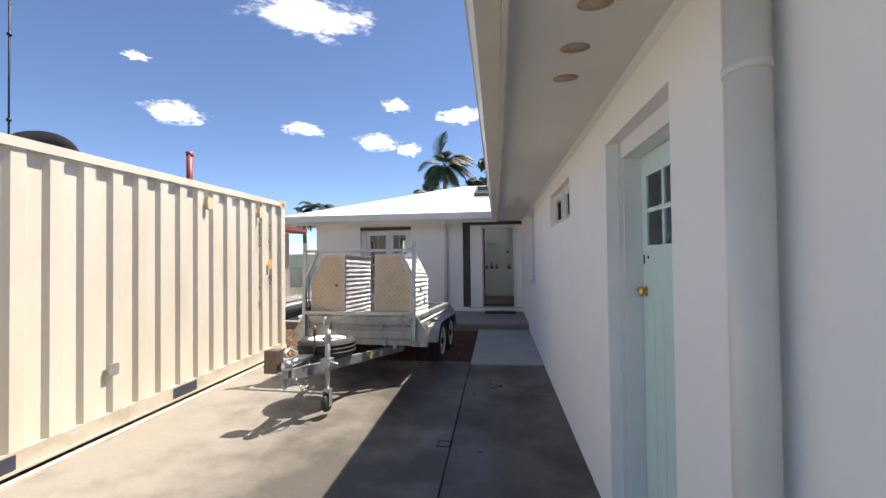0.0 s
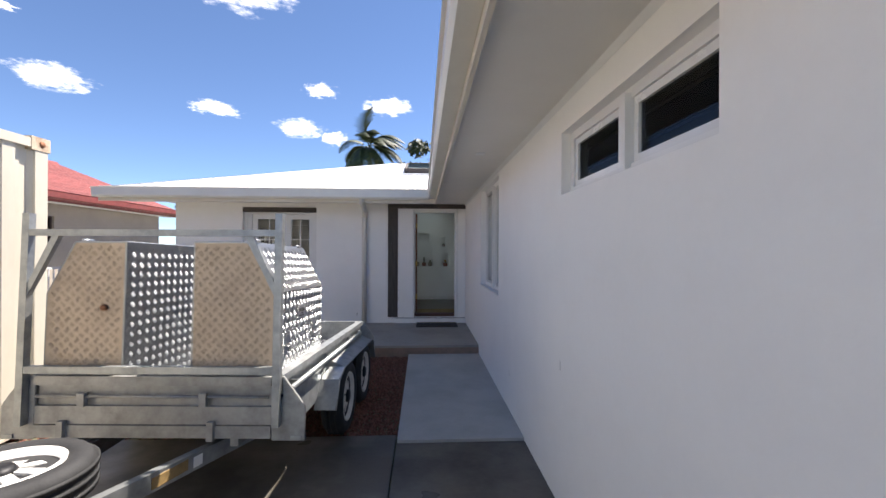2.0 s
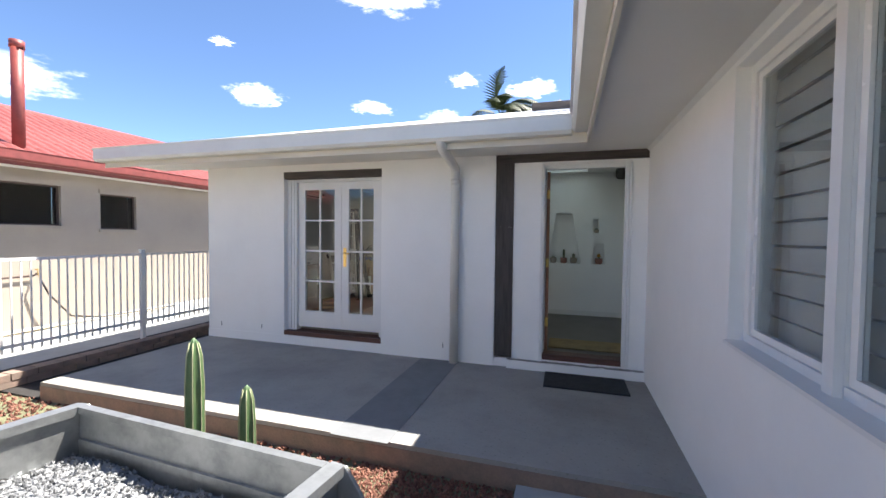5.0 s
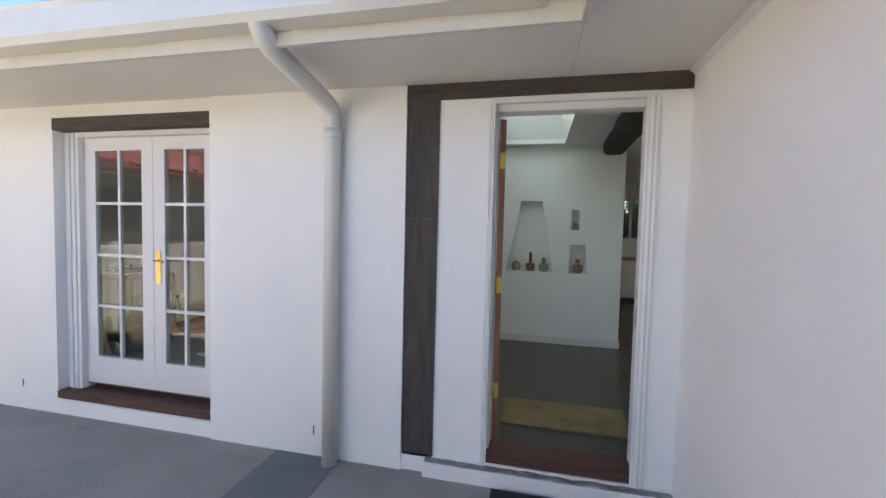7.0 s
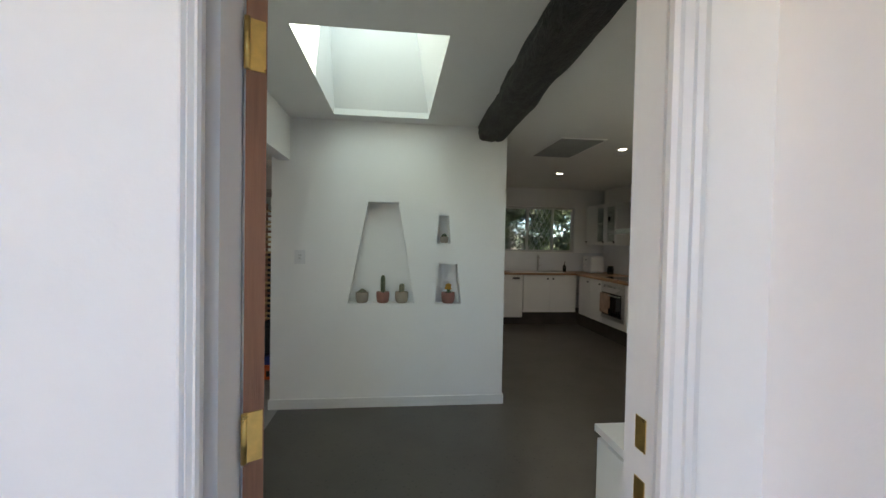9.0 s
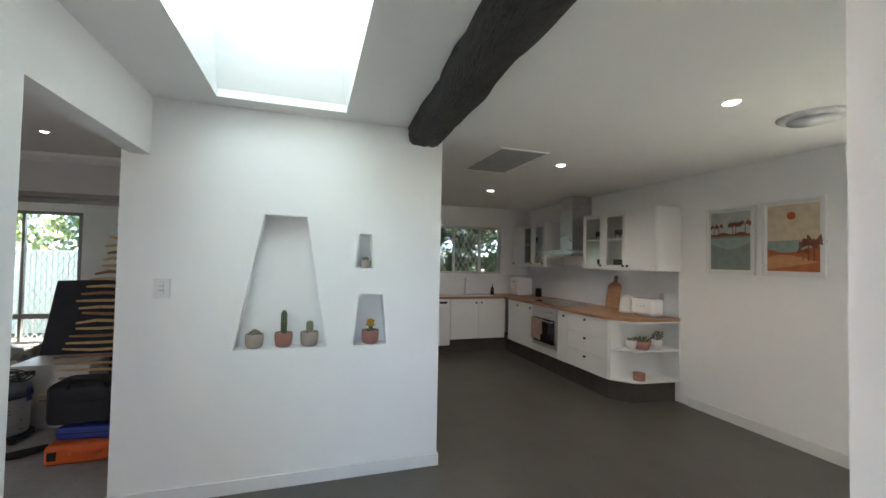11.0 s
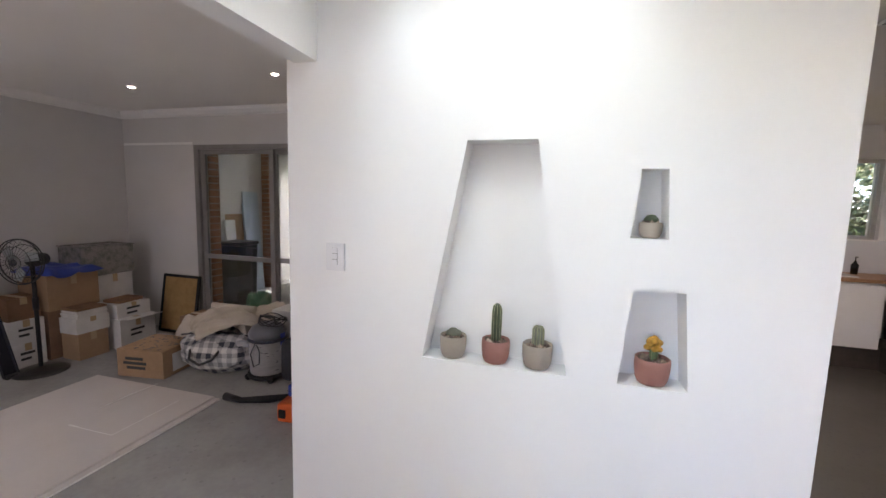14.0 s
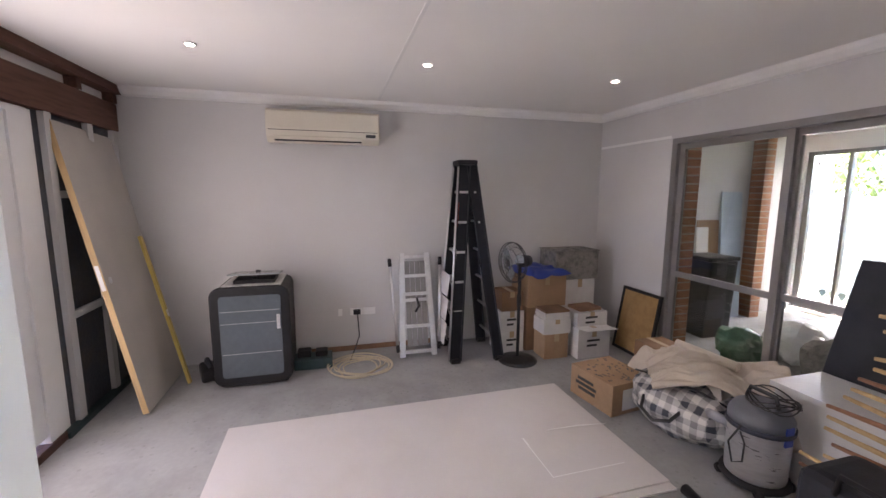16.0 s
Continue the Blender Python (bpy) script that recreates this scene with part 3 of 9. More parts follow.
structure("wall_right", slab("x", RX, RX + 0.2, IY + 0.001, KY + 0.2, -0.1, CEIL + 0.05, [UNSEEN_WIN]), PLASTER, "white kitchen and dining wall", "wall")
KWIN = (1.2, 3.27, 1.56, 2.42)
structure("wall_back", slab("y", KY, KY + 0.2, PX - 0.11, RX, -0.1, CEIL + 0.05, [KWIN]), PLASTER, "white kitchen back wall", "wall")
SLID = (-3.94, -1.62, 0.27, 2.39)
structure("wall_slider", slab("y", SY, SY + 0.14, LX, PX - 0.11, FLOOR, CEIL, [SLID]), GREY_WALL, "grey lounge wall with the sliding door", "wall")
structure("floor_entry", cube(PX - 0.075, RX, IY - 0.12, KY, 0.1, FLOOR), POLISHED, "dark polished concrete floor with fine speckle", "floor")
structure("floor_lounge", cube(LX, PX - 0.075, IY - 0.12, 20.2, 0.1, FLOOR), RAW_FLOOR, "raw grey concrete lounge floor", "floor")
SKY = (-0.655, 0.12, 12.76, 14.17)
structure("ceiling_entry", slab("z", CEIL, CEIL + 0.05, PX, RX, IY, KY, [SKY]), CEIL_WHITE, "white ceiling with a skylight well", "ceiling")
structure("ceiling_lounge", cube(LX, PX - 0.11, IY, SY + 0.14, CEIL, CEIL + 0.05), CEIL_WHITE, "white plasterboard lounge ceiling", "ceiling")


def carve(ob, bm):
    """Cut a shape out of a mesh for good."""
    tool = new("tool", mesh_of("tool", bm, RENDER_WHITE))
    mod = ob.modifiers.new("cut", "BOOLEAN")
    mod.operation, mod.solver, mod.object = "DIFFERENCE", "EXACT", tool
    done = bpy.data.meshes.new_from_object(ob.evaluated_get(bpy.context.evaluated_depsgraph_get()))
    ob.modifiers.remove(mod)
    ob.data = done
    bpy.data.objects.remove(tool)


nw = structure("wall_niche", cube(PX - 0.15, 0.85, NY, NY + 0.22, FLOOR, CEIL), PLASTER, "white wall with three tapered display niches", "wall")
for outline in (((-0.379, 2.076), (-0.112, 2.076), (0.04, 1.183), (-0.546, 1.183)),
                ((0.247, 1.970), (0.334, 1.970), (0.351, 1.725), (0.226, 1.725)),
                ((0.251, 1.540), (0.421, 1.540), (0.455, 1.181), (0.220, 1.181))):
    carve(nw, prism(outline, "y", NY - 0.05, NY + 0.12))
structure("baseboard_niche", bevelled(cube(PX - 0.16, 0.862, NY - 0.014, NY - 0.001, FLOOR, FLOOR + 0.085), 0.004), TRIM, "white skirting board", "baseboard")
structure("baseboard_niche_end", bevelled(cube(0.851, 0.864, NY, NY + 0.23, FLOOR, FLOOR + 0.085), 0.004), TRIM, "white skirting board", "baseboard")
structure("baseboard_right", bevelled(cube(RX - 0.016, RX - 0.001, IY, 14.80, FLOOR, FLOOR + 0.10), 0.004), TRIM, "white skirting board", "baseboard")
structure("baseboard_partition", bevelled(cube(PX + 0.001, PX + 0.015, IY, 13.172, FLOOR, FLOOR + 0.085), 0.004), TRIM, "white skirting board", "baseboard")
cov = [(0, 0), (0.075, 0), (0.062, -0.03), (0.032, -0.062), (0, -0.075)]
structure("trim_cornice_left", prism([(LX + u, CEIL - 0.001 + v) for u, v in cov], "y", IY, SY), TRIM, "white cove cornice", "cornice")
structure("trim_cornice_slider", prism([(SY - u, CEIL - 0.001 + v) for u, v in cov], "x", LX, PX - 0.11), TRIM, "white cove cornice", "cornice")

# skylight well and glazing
TOPW = (-0.655, -0.09, 12.86, 13.72)


def well_wall(a, b, c, d, out):
    """One splayed lining board: inner corners a b c d, thickened along out."""
    bm = bmesh.new()
    for p in (a, b, c, d):
        bm.verts.new(p)
        bm.verts.new(Vector(p) + Vector(out) * 0.03)
    bmesh.ops.convex_hull(bm, input=bm.verts[:])
    return bm


zt = [2.705 + 0.316 * (y - 10.56) + 0.03 for y in TOPW[2:]]
zc = CEIL + 0.051
lo_ = {(i, k): (SKY[i], SKY[2 + k], zc) for i in (0, 1) for k in (0, 1)}
hi_ = {(i, k): (TOPW[i], TOPW[2 + k], zt[k]) for i in (0, 1) for k in (0, 1)}
well = thing("skylight_well", "white lined splayed skylight well", "skylight well", kind="structure")
for p, q, out in (((0, 0), (0, 1), (-1, 0, 0)), ((1, 0), (1, 1), (1, 0, 0)), ((0, 0), (1, 0), (0, -1, 0)), ((0, 1), (1, 1), (0, 1, 0))):
    part("lining", well_wall(lo_[p], lo_[q], hi_[q], hi_[p], out), PLASTER, well)

# roofs
EZ, EY, PITCH = 2.705, 10.56, 0.316


def roof_z(y):
    return EZ + PITCH * (y - EY)


def corrugated_front():
    bm = bmesh.new()
    pitch, ridge = 0.076, 15.3
    n = int((6.1 + 5.0) / (pitch / 4))
    cols = []
    for i in range(n + 1):
        x = -6.1 + i * pitch / 4
        top = min(ridge, EY + (x + 6.1) * 0.97 + 0.02)
        dz = 0.008 * math.sin(2 * math.pi * i / 4)
        cols.append((x, top, dz))
    for (xa, ta, da), (xb, tb, db) in zip(cols, cols[1:]):
        spans = [(EY, None)]
        if SKY[0] - 0.02 < (xa + xb) / 2 < SKY[1] + 0.02:
            spans = [(EY, 12.86), (14.16, None)]
        if (xa + xb) / 2 > 0.2:
            spans = [(EY + 0.9 + 0.3 * (xa - 0.2), None)]
        for s, e in spans:
            ea, eb = (e or ta), (e or tb)
            if min(ea, eb) <= s:
                continue
            q = [bm.verts.new(p) for p in ((xa, s, roof_z(s) + da), (xb, s, roof_z(s) + db), (xb, eb, roof_z(eb) + db), (xa, ea, roof_z(ea) + da))]
            f = bm.faces.new(q)
    bmesh.ops.remove_doubles(bm, verts=bm.verts[:], dist=0.0005)
    for f in bm.faces:
        f.smooth = True
    return bm


structure("roof_front", corrugated_front(), ROOF_WHITE, "white corrugated metal hip roof, front slope", "roof")
bm = bmesh.new()
for quad in (((-6.1, 10.5, EZ), (-1.2, 15.3, roof_z(15.3)), (-1.2, 15.4, roof_z(15.3)), (-6.1, 20.4, EZ)),
             ((-6.1, 20.4, EZ), (-1.2, 15.4, roof_z(15.3)), (5, 15.4, roof_z(15.3)), (5, 20.4, EZ)),
             ((-0.2, -8.3, EZ), (3.4, -8.3, EZ + 1.1), (3.4, 12.5, EZ + 1.1), (-0.2, 10.5, EZ)),
             ((3.4, -8.3, EZ + 1.1), (7, -8.3, EZ), (7, 12.5, EZ), (3.4, 12.5, EZ + 1.1))):
    bm.faces.new([bm.verts.new(c) for c in quad])
structure("roof_rear", bm, ROOF_WHITE, "white corrugated metal roof slopes", "roof")
# sun room beyond the sliding door
structure("sunroom_wall_left", slab("x", LX - 0.2, LX - 0.06, SY + 0.14, 20.2, FLOOR, CEIL, []), PLASTER, "white sunroom wall", "wall")
structure("sunroom_wall_right", cube(-0.9, -0.8, 18.41, 20.2, FLOOR, CEIL), PLASTER, "white sunroom wall", "wall")
SUNW = (-4.95, -3.68, 0.32, 2.46)
structure("sunroom_wall_back", slab("y", 19.6, 19.75, LX - 0.06, -0.9, FLOOR, CEIL, [SUNW]), PLASTER, "sunroom window wall", "wall")
structure("sunroom_ceiling", cube(LX - 0.2, -0.8, SY + 0.142, 19.75, CEIL - 0.1, CEIL - 0.05), CEIL_WHITE, "white sunroom ceiling", "ceiling")


# ---- container ----
def container():
    X, Y0, Y1, Z0, Z1 = -3.72, 0.99, 7.05, 0.03, 2.63
    t = thing("shipping_container", "cream painted steel shipping container with corrugated sides", "container")
    bm = bmesh.new()
    pts, y, pitch = [], Y0 + 0.10, 0.278
    while y < Y1 - 0.30:
        pts += [(y, 0.0), (y + 0.105, 0.0), (y + 0.137, -0.038), (y + 0.242, -0.038)]
        y += pitch
    pts.append((y, 0.0))
    pts.append((Y1 - 0.10, 0.0))
    lo = [bm.verts.new((X - 0.012 + d, yy, Z0 + 0.17)) for yy, d in pts]
    hi = [bm.verts.new((X - 0.012 + d, yy, Z1 - 0.10)) for yy, d in pts]
    for i in range(len(pts) - 1):
        bm.faces.new((lo[i + 1], lo[i], hi[i], hi[i + 1]))
    part("side_panel", bm, CONTAINER, t)
    part("side_panel", cube(X - 2.43, X - 2.40, Y0 + 0.1, Y1 - 0.1, Z0 + 0.1, Z1 - 0.1), CONTAINER, t)
    ribs = [(X - 2.3, Y1 - 0.09)]
    x = X - 2.28
    while x < X - 0.34:
        ribs += [(x, Y1 - 0.09), (x + 0.09, Y1 - 0.09), (x + 0.13, Y1 - 0.04), (x + 0.22, Y1 - 0.04), (x + 0.26, Y1 - 0.09)]
        x += 0.262
    ribs += [(X - 0.1, Y1 - 0.09), (X - 0.1, Y1 - 0.11), (X - 2.3, Y1 - 0.11)]
    part("end_panel", prism(ribs, "z", Z0 + 0.1, Z1 - 0.1), CONTAINER, t, "corrugated end wall")
    part("end_panel", cube(X - 2.3, X - 0.1, Y0 + 0.05, Y0 + 0.09, Z0 + 0.1, Z1 - 0.1), CONTAINER, t)
    part("roof_panel", cube(X - 2.38, X - 0.06, Y0 + 0.06, Y1 - 0.06, Z1 - 0.05, Z1 - 0.02), CONTAINER, t)
    part("top_rail", bevelled(cube(X - 0.06, X + 0.004, Y0 + 0.1, Y1 - 0.16, Z1 - 0.10, Z1 - 0.02), 0.006), CONTAINER, t)
    part("bottom_rail", join(cube(X - 0.05, X - 0.012, Y0 + 0.1, Y1 - 0.1, Z0 + 0.03, Z0 + 0.17), cube(X - 0.05, X + 0.004, Y0 + 0.1, Y1 - 0.1, Z0 + 0.01, Z0 + 0.03)), CONT_RAIL, t, "shaded lower rail with dirt")
    for y0 in (2.72, 4.60):
        part("fork_pocket", cube(X - 0.04, X - 0.008, y0, y0 + 0.36, Z0 + 0.035, Z0 + 0.15), NAVY, t, "dark forklift pocket")
    for y0, y1 in ((Y0, Y0 + 0.14), (Y1 - 0.14, Y1)):
        part("corner_post", bevelled(cube(X - 0.10, X + 0.002, y0 + 0.01, y1 - 0.01, Z0 + 0.12, Z1 - 0.12), 0.012), CONTAINER, t)
        for z0 in (Z0, Z1 - 0.12):
            c = bevelled(cube(X - 0.16, X + 0.008, y0 - 0.01 if y0 < 2 else y1 - 0.17, y0 + 0.17 if y0 < 2 else y1 + 0.01, z0, z0 + 0.12), 0.008)
            cc = part("corner_casting", c, CONTAINER if z0 < 1 else CAST, t, "corner casting with rust")
            part("casting_hole", moved(lathe([(0.001, 0), (0.028, 0), (0.028, 0.004), (0.001, 0.004)], 14, axis="x"), pose(X + 0.0082, (y0 + y1) / 2, z0 + 0.06)), RUST, cc)
    for y, z in ((5.15, 2.36), (6.28, 2.36)):
        part("vent_box", join(bevelled(cube(X - 0.02, X + 0.035, y - 0.045, y + 0.045, z - 0.075, z + 0.075), 0.01), cube(X + 0.0, X + 0.02, y - 0.03, y + 0.03, z - 0.085, z - 0.075)), VENT, t, "small cream air vent")
    part("lashing_plate", cube(X - 0.03, X - 0.006, 3.82, 3.93, 0.56, 0.66), GALV_DULL, t, "scraped bare patch")

    def mark(text, y, z, size, colour, name="marking"):
        cu = bpy.data.curves.new("text", "FONT")
        cu.body, cu.size, cu.align_x, cu.align_y = text, size, "CENTER", "CENTER"
        cu.extrude = 0.0008
        tmp = bpy.data.objects.new("text", cu)
        scene.collection.objects.link(tmp)
        dg = bpy.context.evaluated_depsgraph_get()
        me = bpy.data.meshes.new_from_object(tmp.evaluated_get(dg))
        bpy.data.objects.remove(tmp)
        me.materials.clear()
        me.materials.append(colour)
        ob = new(name, me)
        ob.matrix_world = Matrix.Translation((X - 0.009, y, z)) @ Matrix(((0, 0, 1, 0), (1, 0, 0, 0), (0, 1, 0, 0), (0, 0, 0, 1)))
        ob.parent = t
    for i, ch in enumerate("SBOU"):
        mark(ch, 6.285, 2.16 - 0.098 * i, 0.115, INK)
    for i, ch in enumerate("153759"):
        mark(ch, 6.285, 1.70 - 0.105 * i, 0.115, INK)
    mark("9", 6.285, 0.93, 0.10, INK)
    part("marking_frame", boxes((X - 0.01, X - 0.0085, 6.245, 6.325, 0.868, 0.874), (X - 0.01, X - 0.0085, 6.245, 6.325, 0.988, 0.994), (X - 0.01, X - 0.0085, 6.245, 6.25, 0.868, 0.994), (X - 0.01, X - 0.0085, 6.32, 6.325, 0.868, 0.994)), INK, t)
    for i, ch in enumerate("22G1"):
        mark(ch, 6.575, 2.14 - 0.105 * i, 0.11, INK)
    part("height_label", cube(X - 0.011, X - 0.008, 6.53, 6.63, 1.48, 1.63), YELLOW, t, "yellow height label")
    mark("2.6m", 6.58, 1.585, 0.042, INK)
    mark("8'6\"", 6.58, 1.52, 0.042, INK)
    part("label_frame", boxes((X - 0.011, X - 0.0085, 6.53, 6.63, 1.28, 1.287), (X - 0.011, X - 0.0085, 6.53, 6.63, 1.36, 1.367), (X - 0.011, X - 0.0085, 6.53, 6.537, 1.28, 1.367), (X - 0.011, X - 0.0085, 6.623, 6.63, 1.28, 1.367)), INK, t)
    mark("IC", 6.58, 1.322, 0.07, INK)
    mark("70", 6.58, 1.235, 0.06, INK)
    return t


container()
single("edge_board", bevelled(cube(-3.68, -3.62, 0.9, 6.6, 0.0, 0.025), 0.004), CONT_RAIL, "low timber batten on the concrete beside the container", "batten")
pv = thing("plastic_drum", "white plastic drum standing behind the trailer front corner", "drum", at=pose(-3.12, 6.62, 0))
part("body", lathe([(0.001, 0), (0.115, 0), (0.125, 0.02), (0.125, 0.66), (0.11, 0.69), (0.001, 0.69)], 24), WHITE_PLASTIC, pv)
part("lid", lathe([(0.001, 0.69), (0.13, 0.69), (0.13, 0.72), (0.001, 0.72)], 24), WHITE_PLASTIC, pv)
dish = thing("satellite_dish", "dark dish standing on the container roof", "dish", at=pose(-5.3, 4.45, 2.61))
part("bowl", moved(lathe([(0.001, 0), (0.15, 0.01), (0.28, 0.05), (0.37, 0.11), (0.36, 0.12), (0.27, 0.065), (0.001, 0.02)], 26), pose(0, 0, 0.19, 62, 0, 40)), BLACK, dish)
part("stand", tube([(0, 0, 0), (0, 0, 0.2)], 0.02), GALV_DULL, dish)
mast = thing("aerial_mast", "thin dark mast with cable clips", "mast", at=pose(-19.0, 13.9, 0))
part("pole", tube([(0, 0, 0), (0, 0, 15)], 0.035, 8), BLACK, mast)
for z in (7.2, 10.6, 12.5):
    part("clip", lathe([(0.001, -0.06), (0.08, -0.05), (0.08, 0.05), (0.001, 0.06)], 8, (0, 0, z)), BLACK, mast)


# ---- garage side door in the wing ----
def side_door():
    y0, y1, top = 2.11, 3.045, 2.33
    t = thing("side_door", "pale mint painted side door with six obscure panes", "door", kind="structure")
    f = 0.10
    g = 0.038
    for ya, yb, xs in ((y1 - 0.020, y1 - 0.001, 0.065), (y1 - g, y1 - 0.0205, 0.095), (y0 + 0.001, y0 + g, 0.08)):
        part("jamb", bevelled(cube(WX + xs, WX + 0.239, ya, yb, 0, top - 0.001), 0.004), TRIM, t)
    part("head_jamb", bevelled(cube(WX + 0.08, WX + 0.238, y0 + g + 0.0005, y1 - g - 0.0005, top - f, top - 0.001), 0.005), TRIM, t)
    a, b = y0 + g + 0.003, y1 - g - 0.003
    xa, xb = WX + 0.192, WX + 0.232
    z1 = top - f - 0.004
    pz0, pz1 = 1.70, 2.10
    pa, pb = a + 0.085, b - 0.085
    part("leaf", slab("x", xa, xb, a, b, 0.01, z1, [(pa, pb, pz0, pz1)]), MINT, t)
    w = (pb - pa) / 3
    for i in range(3):
        for j in range(2):
            h = (pz1 - pz0) / 2
            part("pane", cube(xa + 0.012, xa + 0.018, pa + i * w, pa + (i + 1) * w, pz0 + j * h, pz0 + (j + 1) * h), FROST, t, "frosted pane").visible_shadow = False
    part("glazing_bar", boxes(*[(xa + 0.002, xb - 0.002, pa + i * w - 0.014, pa + i * w + 0.014, pz0, pz1) for i in (1, 2)], (xa + 0.0025, xb - 0.0025, pa, pb, pz0 + 0.186, pz0 + 0.214)), MINT, t)
    for i in range(1, 6):
        part("groove", cube(xa - 0.0012, xa + 0.001, a + 0.05 + i * (b - a - 0.1) / 6, a + 0.053 + i * (b - a - 0.1) / 6, 0.18, 1.40), MINT_DARK, t)
    part("knob", join(lathe([(0.001, 0), (0.03, 0), (0.03, 0.004), (0.014, 0.007), (0.014, 0.014), (0.031, 0.022), (0.034, 0.032), (0.026, 0.042), (0.001, 0.044)], 20, (0, 0, 0), "x")), BRASS, t, "round brass knob").matrix_world = pose(xa, b - 0.055, 1.43, 0, 0, 180)
    part("latch_plate", boxes((xa - 0.003, xa, b - 0.04, b - 0.025, 1.59, 1.645)), BLACK, t)
    part("lock", lathe([(0.001, 0), (0.008, 0), (0.008, 0.004), (0.001, 0.004)], 10, (xa - 0.004, b - 0.10, 1.63), "x"), BLACK, t)
    part("sill", cube(WX + 0.005, WX + 0.2, y0, y1, -0.05, 0.012), SLAB, t)


side_door()


# ---- wing windows ----
def wing_window(name, label, y0, y1, z0, z1, deep, blind_pitch, mull):
    t = thing(name, label, "window", kind="structure")
    xa, xb = WX + deep, WX + deep + 0.06
    e = 0.001
    part("window_frame", slab("x", xa, xb, y0 + e, y1 - e, z0 + e, z1 - e, [(y0 + 0.05, mull - 0.03, z0 + 0.045, z1 - 0.05), (mull + 0.03, y1 - 0.05, z0 + 0.045, z1 - 0.05)]), TRIM, t)
    part("mullion_cover", bevelled(cube(xa - 0.03, xa - 0.001, mull - 0.03, mull + 0.03, z0 + 0.002, z1 - 0.03), 0.004), TRIM, t)
    for a, b in ((y0 + 0.052, mull - 0.032), (mull + 0.032, y1 - 0.052)):
        sash = part("sash", slab("x", xa + 0.012, xa + 0.045, a, b, z0 + 0.047, z1 - 0.052, [(a + 0.035, b - 0.035, z0 + 0.08, z1 - 0.088)]), WHITE_GLOSS, t)
        part("pane", cube(xa + 0.026, xa + 0.031, a + 0.035, b - 0.035, z0 + 0.08, z1 - 0.088), GLASS, sash).visible_shadow = False
    lip = 0.02 if z0 < 1.5 else -0.003
    part("window_sill", bevelled(cube(WX - lip, xa, y0 + e, y1 - e, z0 - 0.012, z0 + 0.006), 0.004), TRIM, t)
    n = int((z1 - z0) / blind_pitch)
    for i in range(n):
        z = z0 + 0.04 + i * blind_pitch
        part("blind_slat", moved(cube(-0.004, 0.004, y0 + 0.03, y1 - 0.03, 0, blind_pitch - 0.012), pose(WX + deep + 0.10, 0, z, 0, 6, 0)), BLIND, t, "folded blind strip")
    return t


hw = wing_window("window_high", "narrow high white sliding window with dark blind", 4.308, 5.68, 1.985, 2.378, 0.06, 0.13, 4.96)
for ob in hw.children:
    if ob.name.startswith("blind_slat"):
        ob.data.materials[0] = DARK_BLIND
    for sub in ob.children:
        sub.data.materials[0] = SCREENED
wing_window("window_large", "tall white two-light window with pale pleated blind", 7.816, 9.228, 1.12, 2.515, 0.07, 0.115, 8.47)

# eave fittings and pipes
for x, y in ((0.288, 2.58), (0.278, 2.27), (0.29, 1.95)):
    single("putty_patch", moved(lathe([(0.001, 0), (0.05, 0), (0.049, 0.003), (0.001, 0.003)], 18), pose(x, y, SOFF - 0.004) @ Matrix.Diagonal((1.3, 0.85, 1, 1))), FILLER, "round tan filler patch on the eave lining", "patch", "filler patches on the eave")
single("eave_vent", bevelled(cube(0.235, 0.315, 6.99, 7.09, SOFF - 0.008, SOFF - 0.001), 0.003), TRIM, "small square white eave vent", "vent")
dp = thing("downpipe", "white round downpipe on the wing wall", "downpipe", at=pose(0.535, 1.50, 0))
part("pipe", tube([(0, 0, 0.02), (0, 0, 2.57)], 0.05, 24), GUTTER, dp)
for z in (0.5, 2.1):
    part("bracket", lathe([(0.0505, -0.012), (0.053, -0.012), (0.053, 0.012), (0.0505, 0.012)], 24, (0, 0, z)), GUTTER, dp)
dp = thing("downpipe", "white round downpipe with a swan-neck bend under the porch eave", "downpipe")
path = [(-1.40, 10.60, 2.63), (-1.40, 10.60, 2.57), (-1.40, 10.63, 2.53), (-1.405, 10.70, 2.505), (-1.44, 11.25, 2.44), (-1.445, 11.33, 2.42), (-1.45, 11.355, 2.37), (-1.45, 11.362, 2.27), (-1.45, 11.362, 0.152)]
part("pipe", tube(path, 0.05, 20), GUTTER, dp)
part("collar", tube([(-1.40, 10.60, 2.61), (-1.40, 10.60, 2.57)], 0.056, 20), GUTTER, dp)
part("collar", tube([(-1.45, 11.362, 2.30), (-1.45, 11.362, 2.24)], 0.0545, 20), GUTTER, dp)
drain = thing("drain_cover", "small dark drain cover in the concrete joint", "drain", at=pose(-0.56, 3.98, 0.0))
part("frame", boxes((-0.06, 0.06, -0.06, -0.05, 0, 0.004), (-0.06, 0.06, 0.05, 0.06, 0, 0.004), (-0.06, -0.05, -0.05, 0.05, 0, 0.004), (0.05, 0.06, -0.05, 0.05, 0, 0.004)), BLACK, drain)

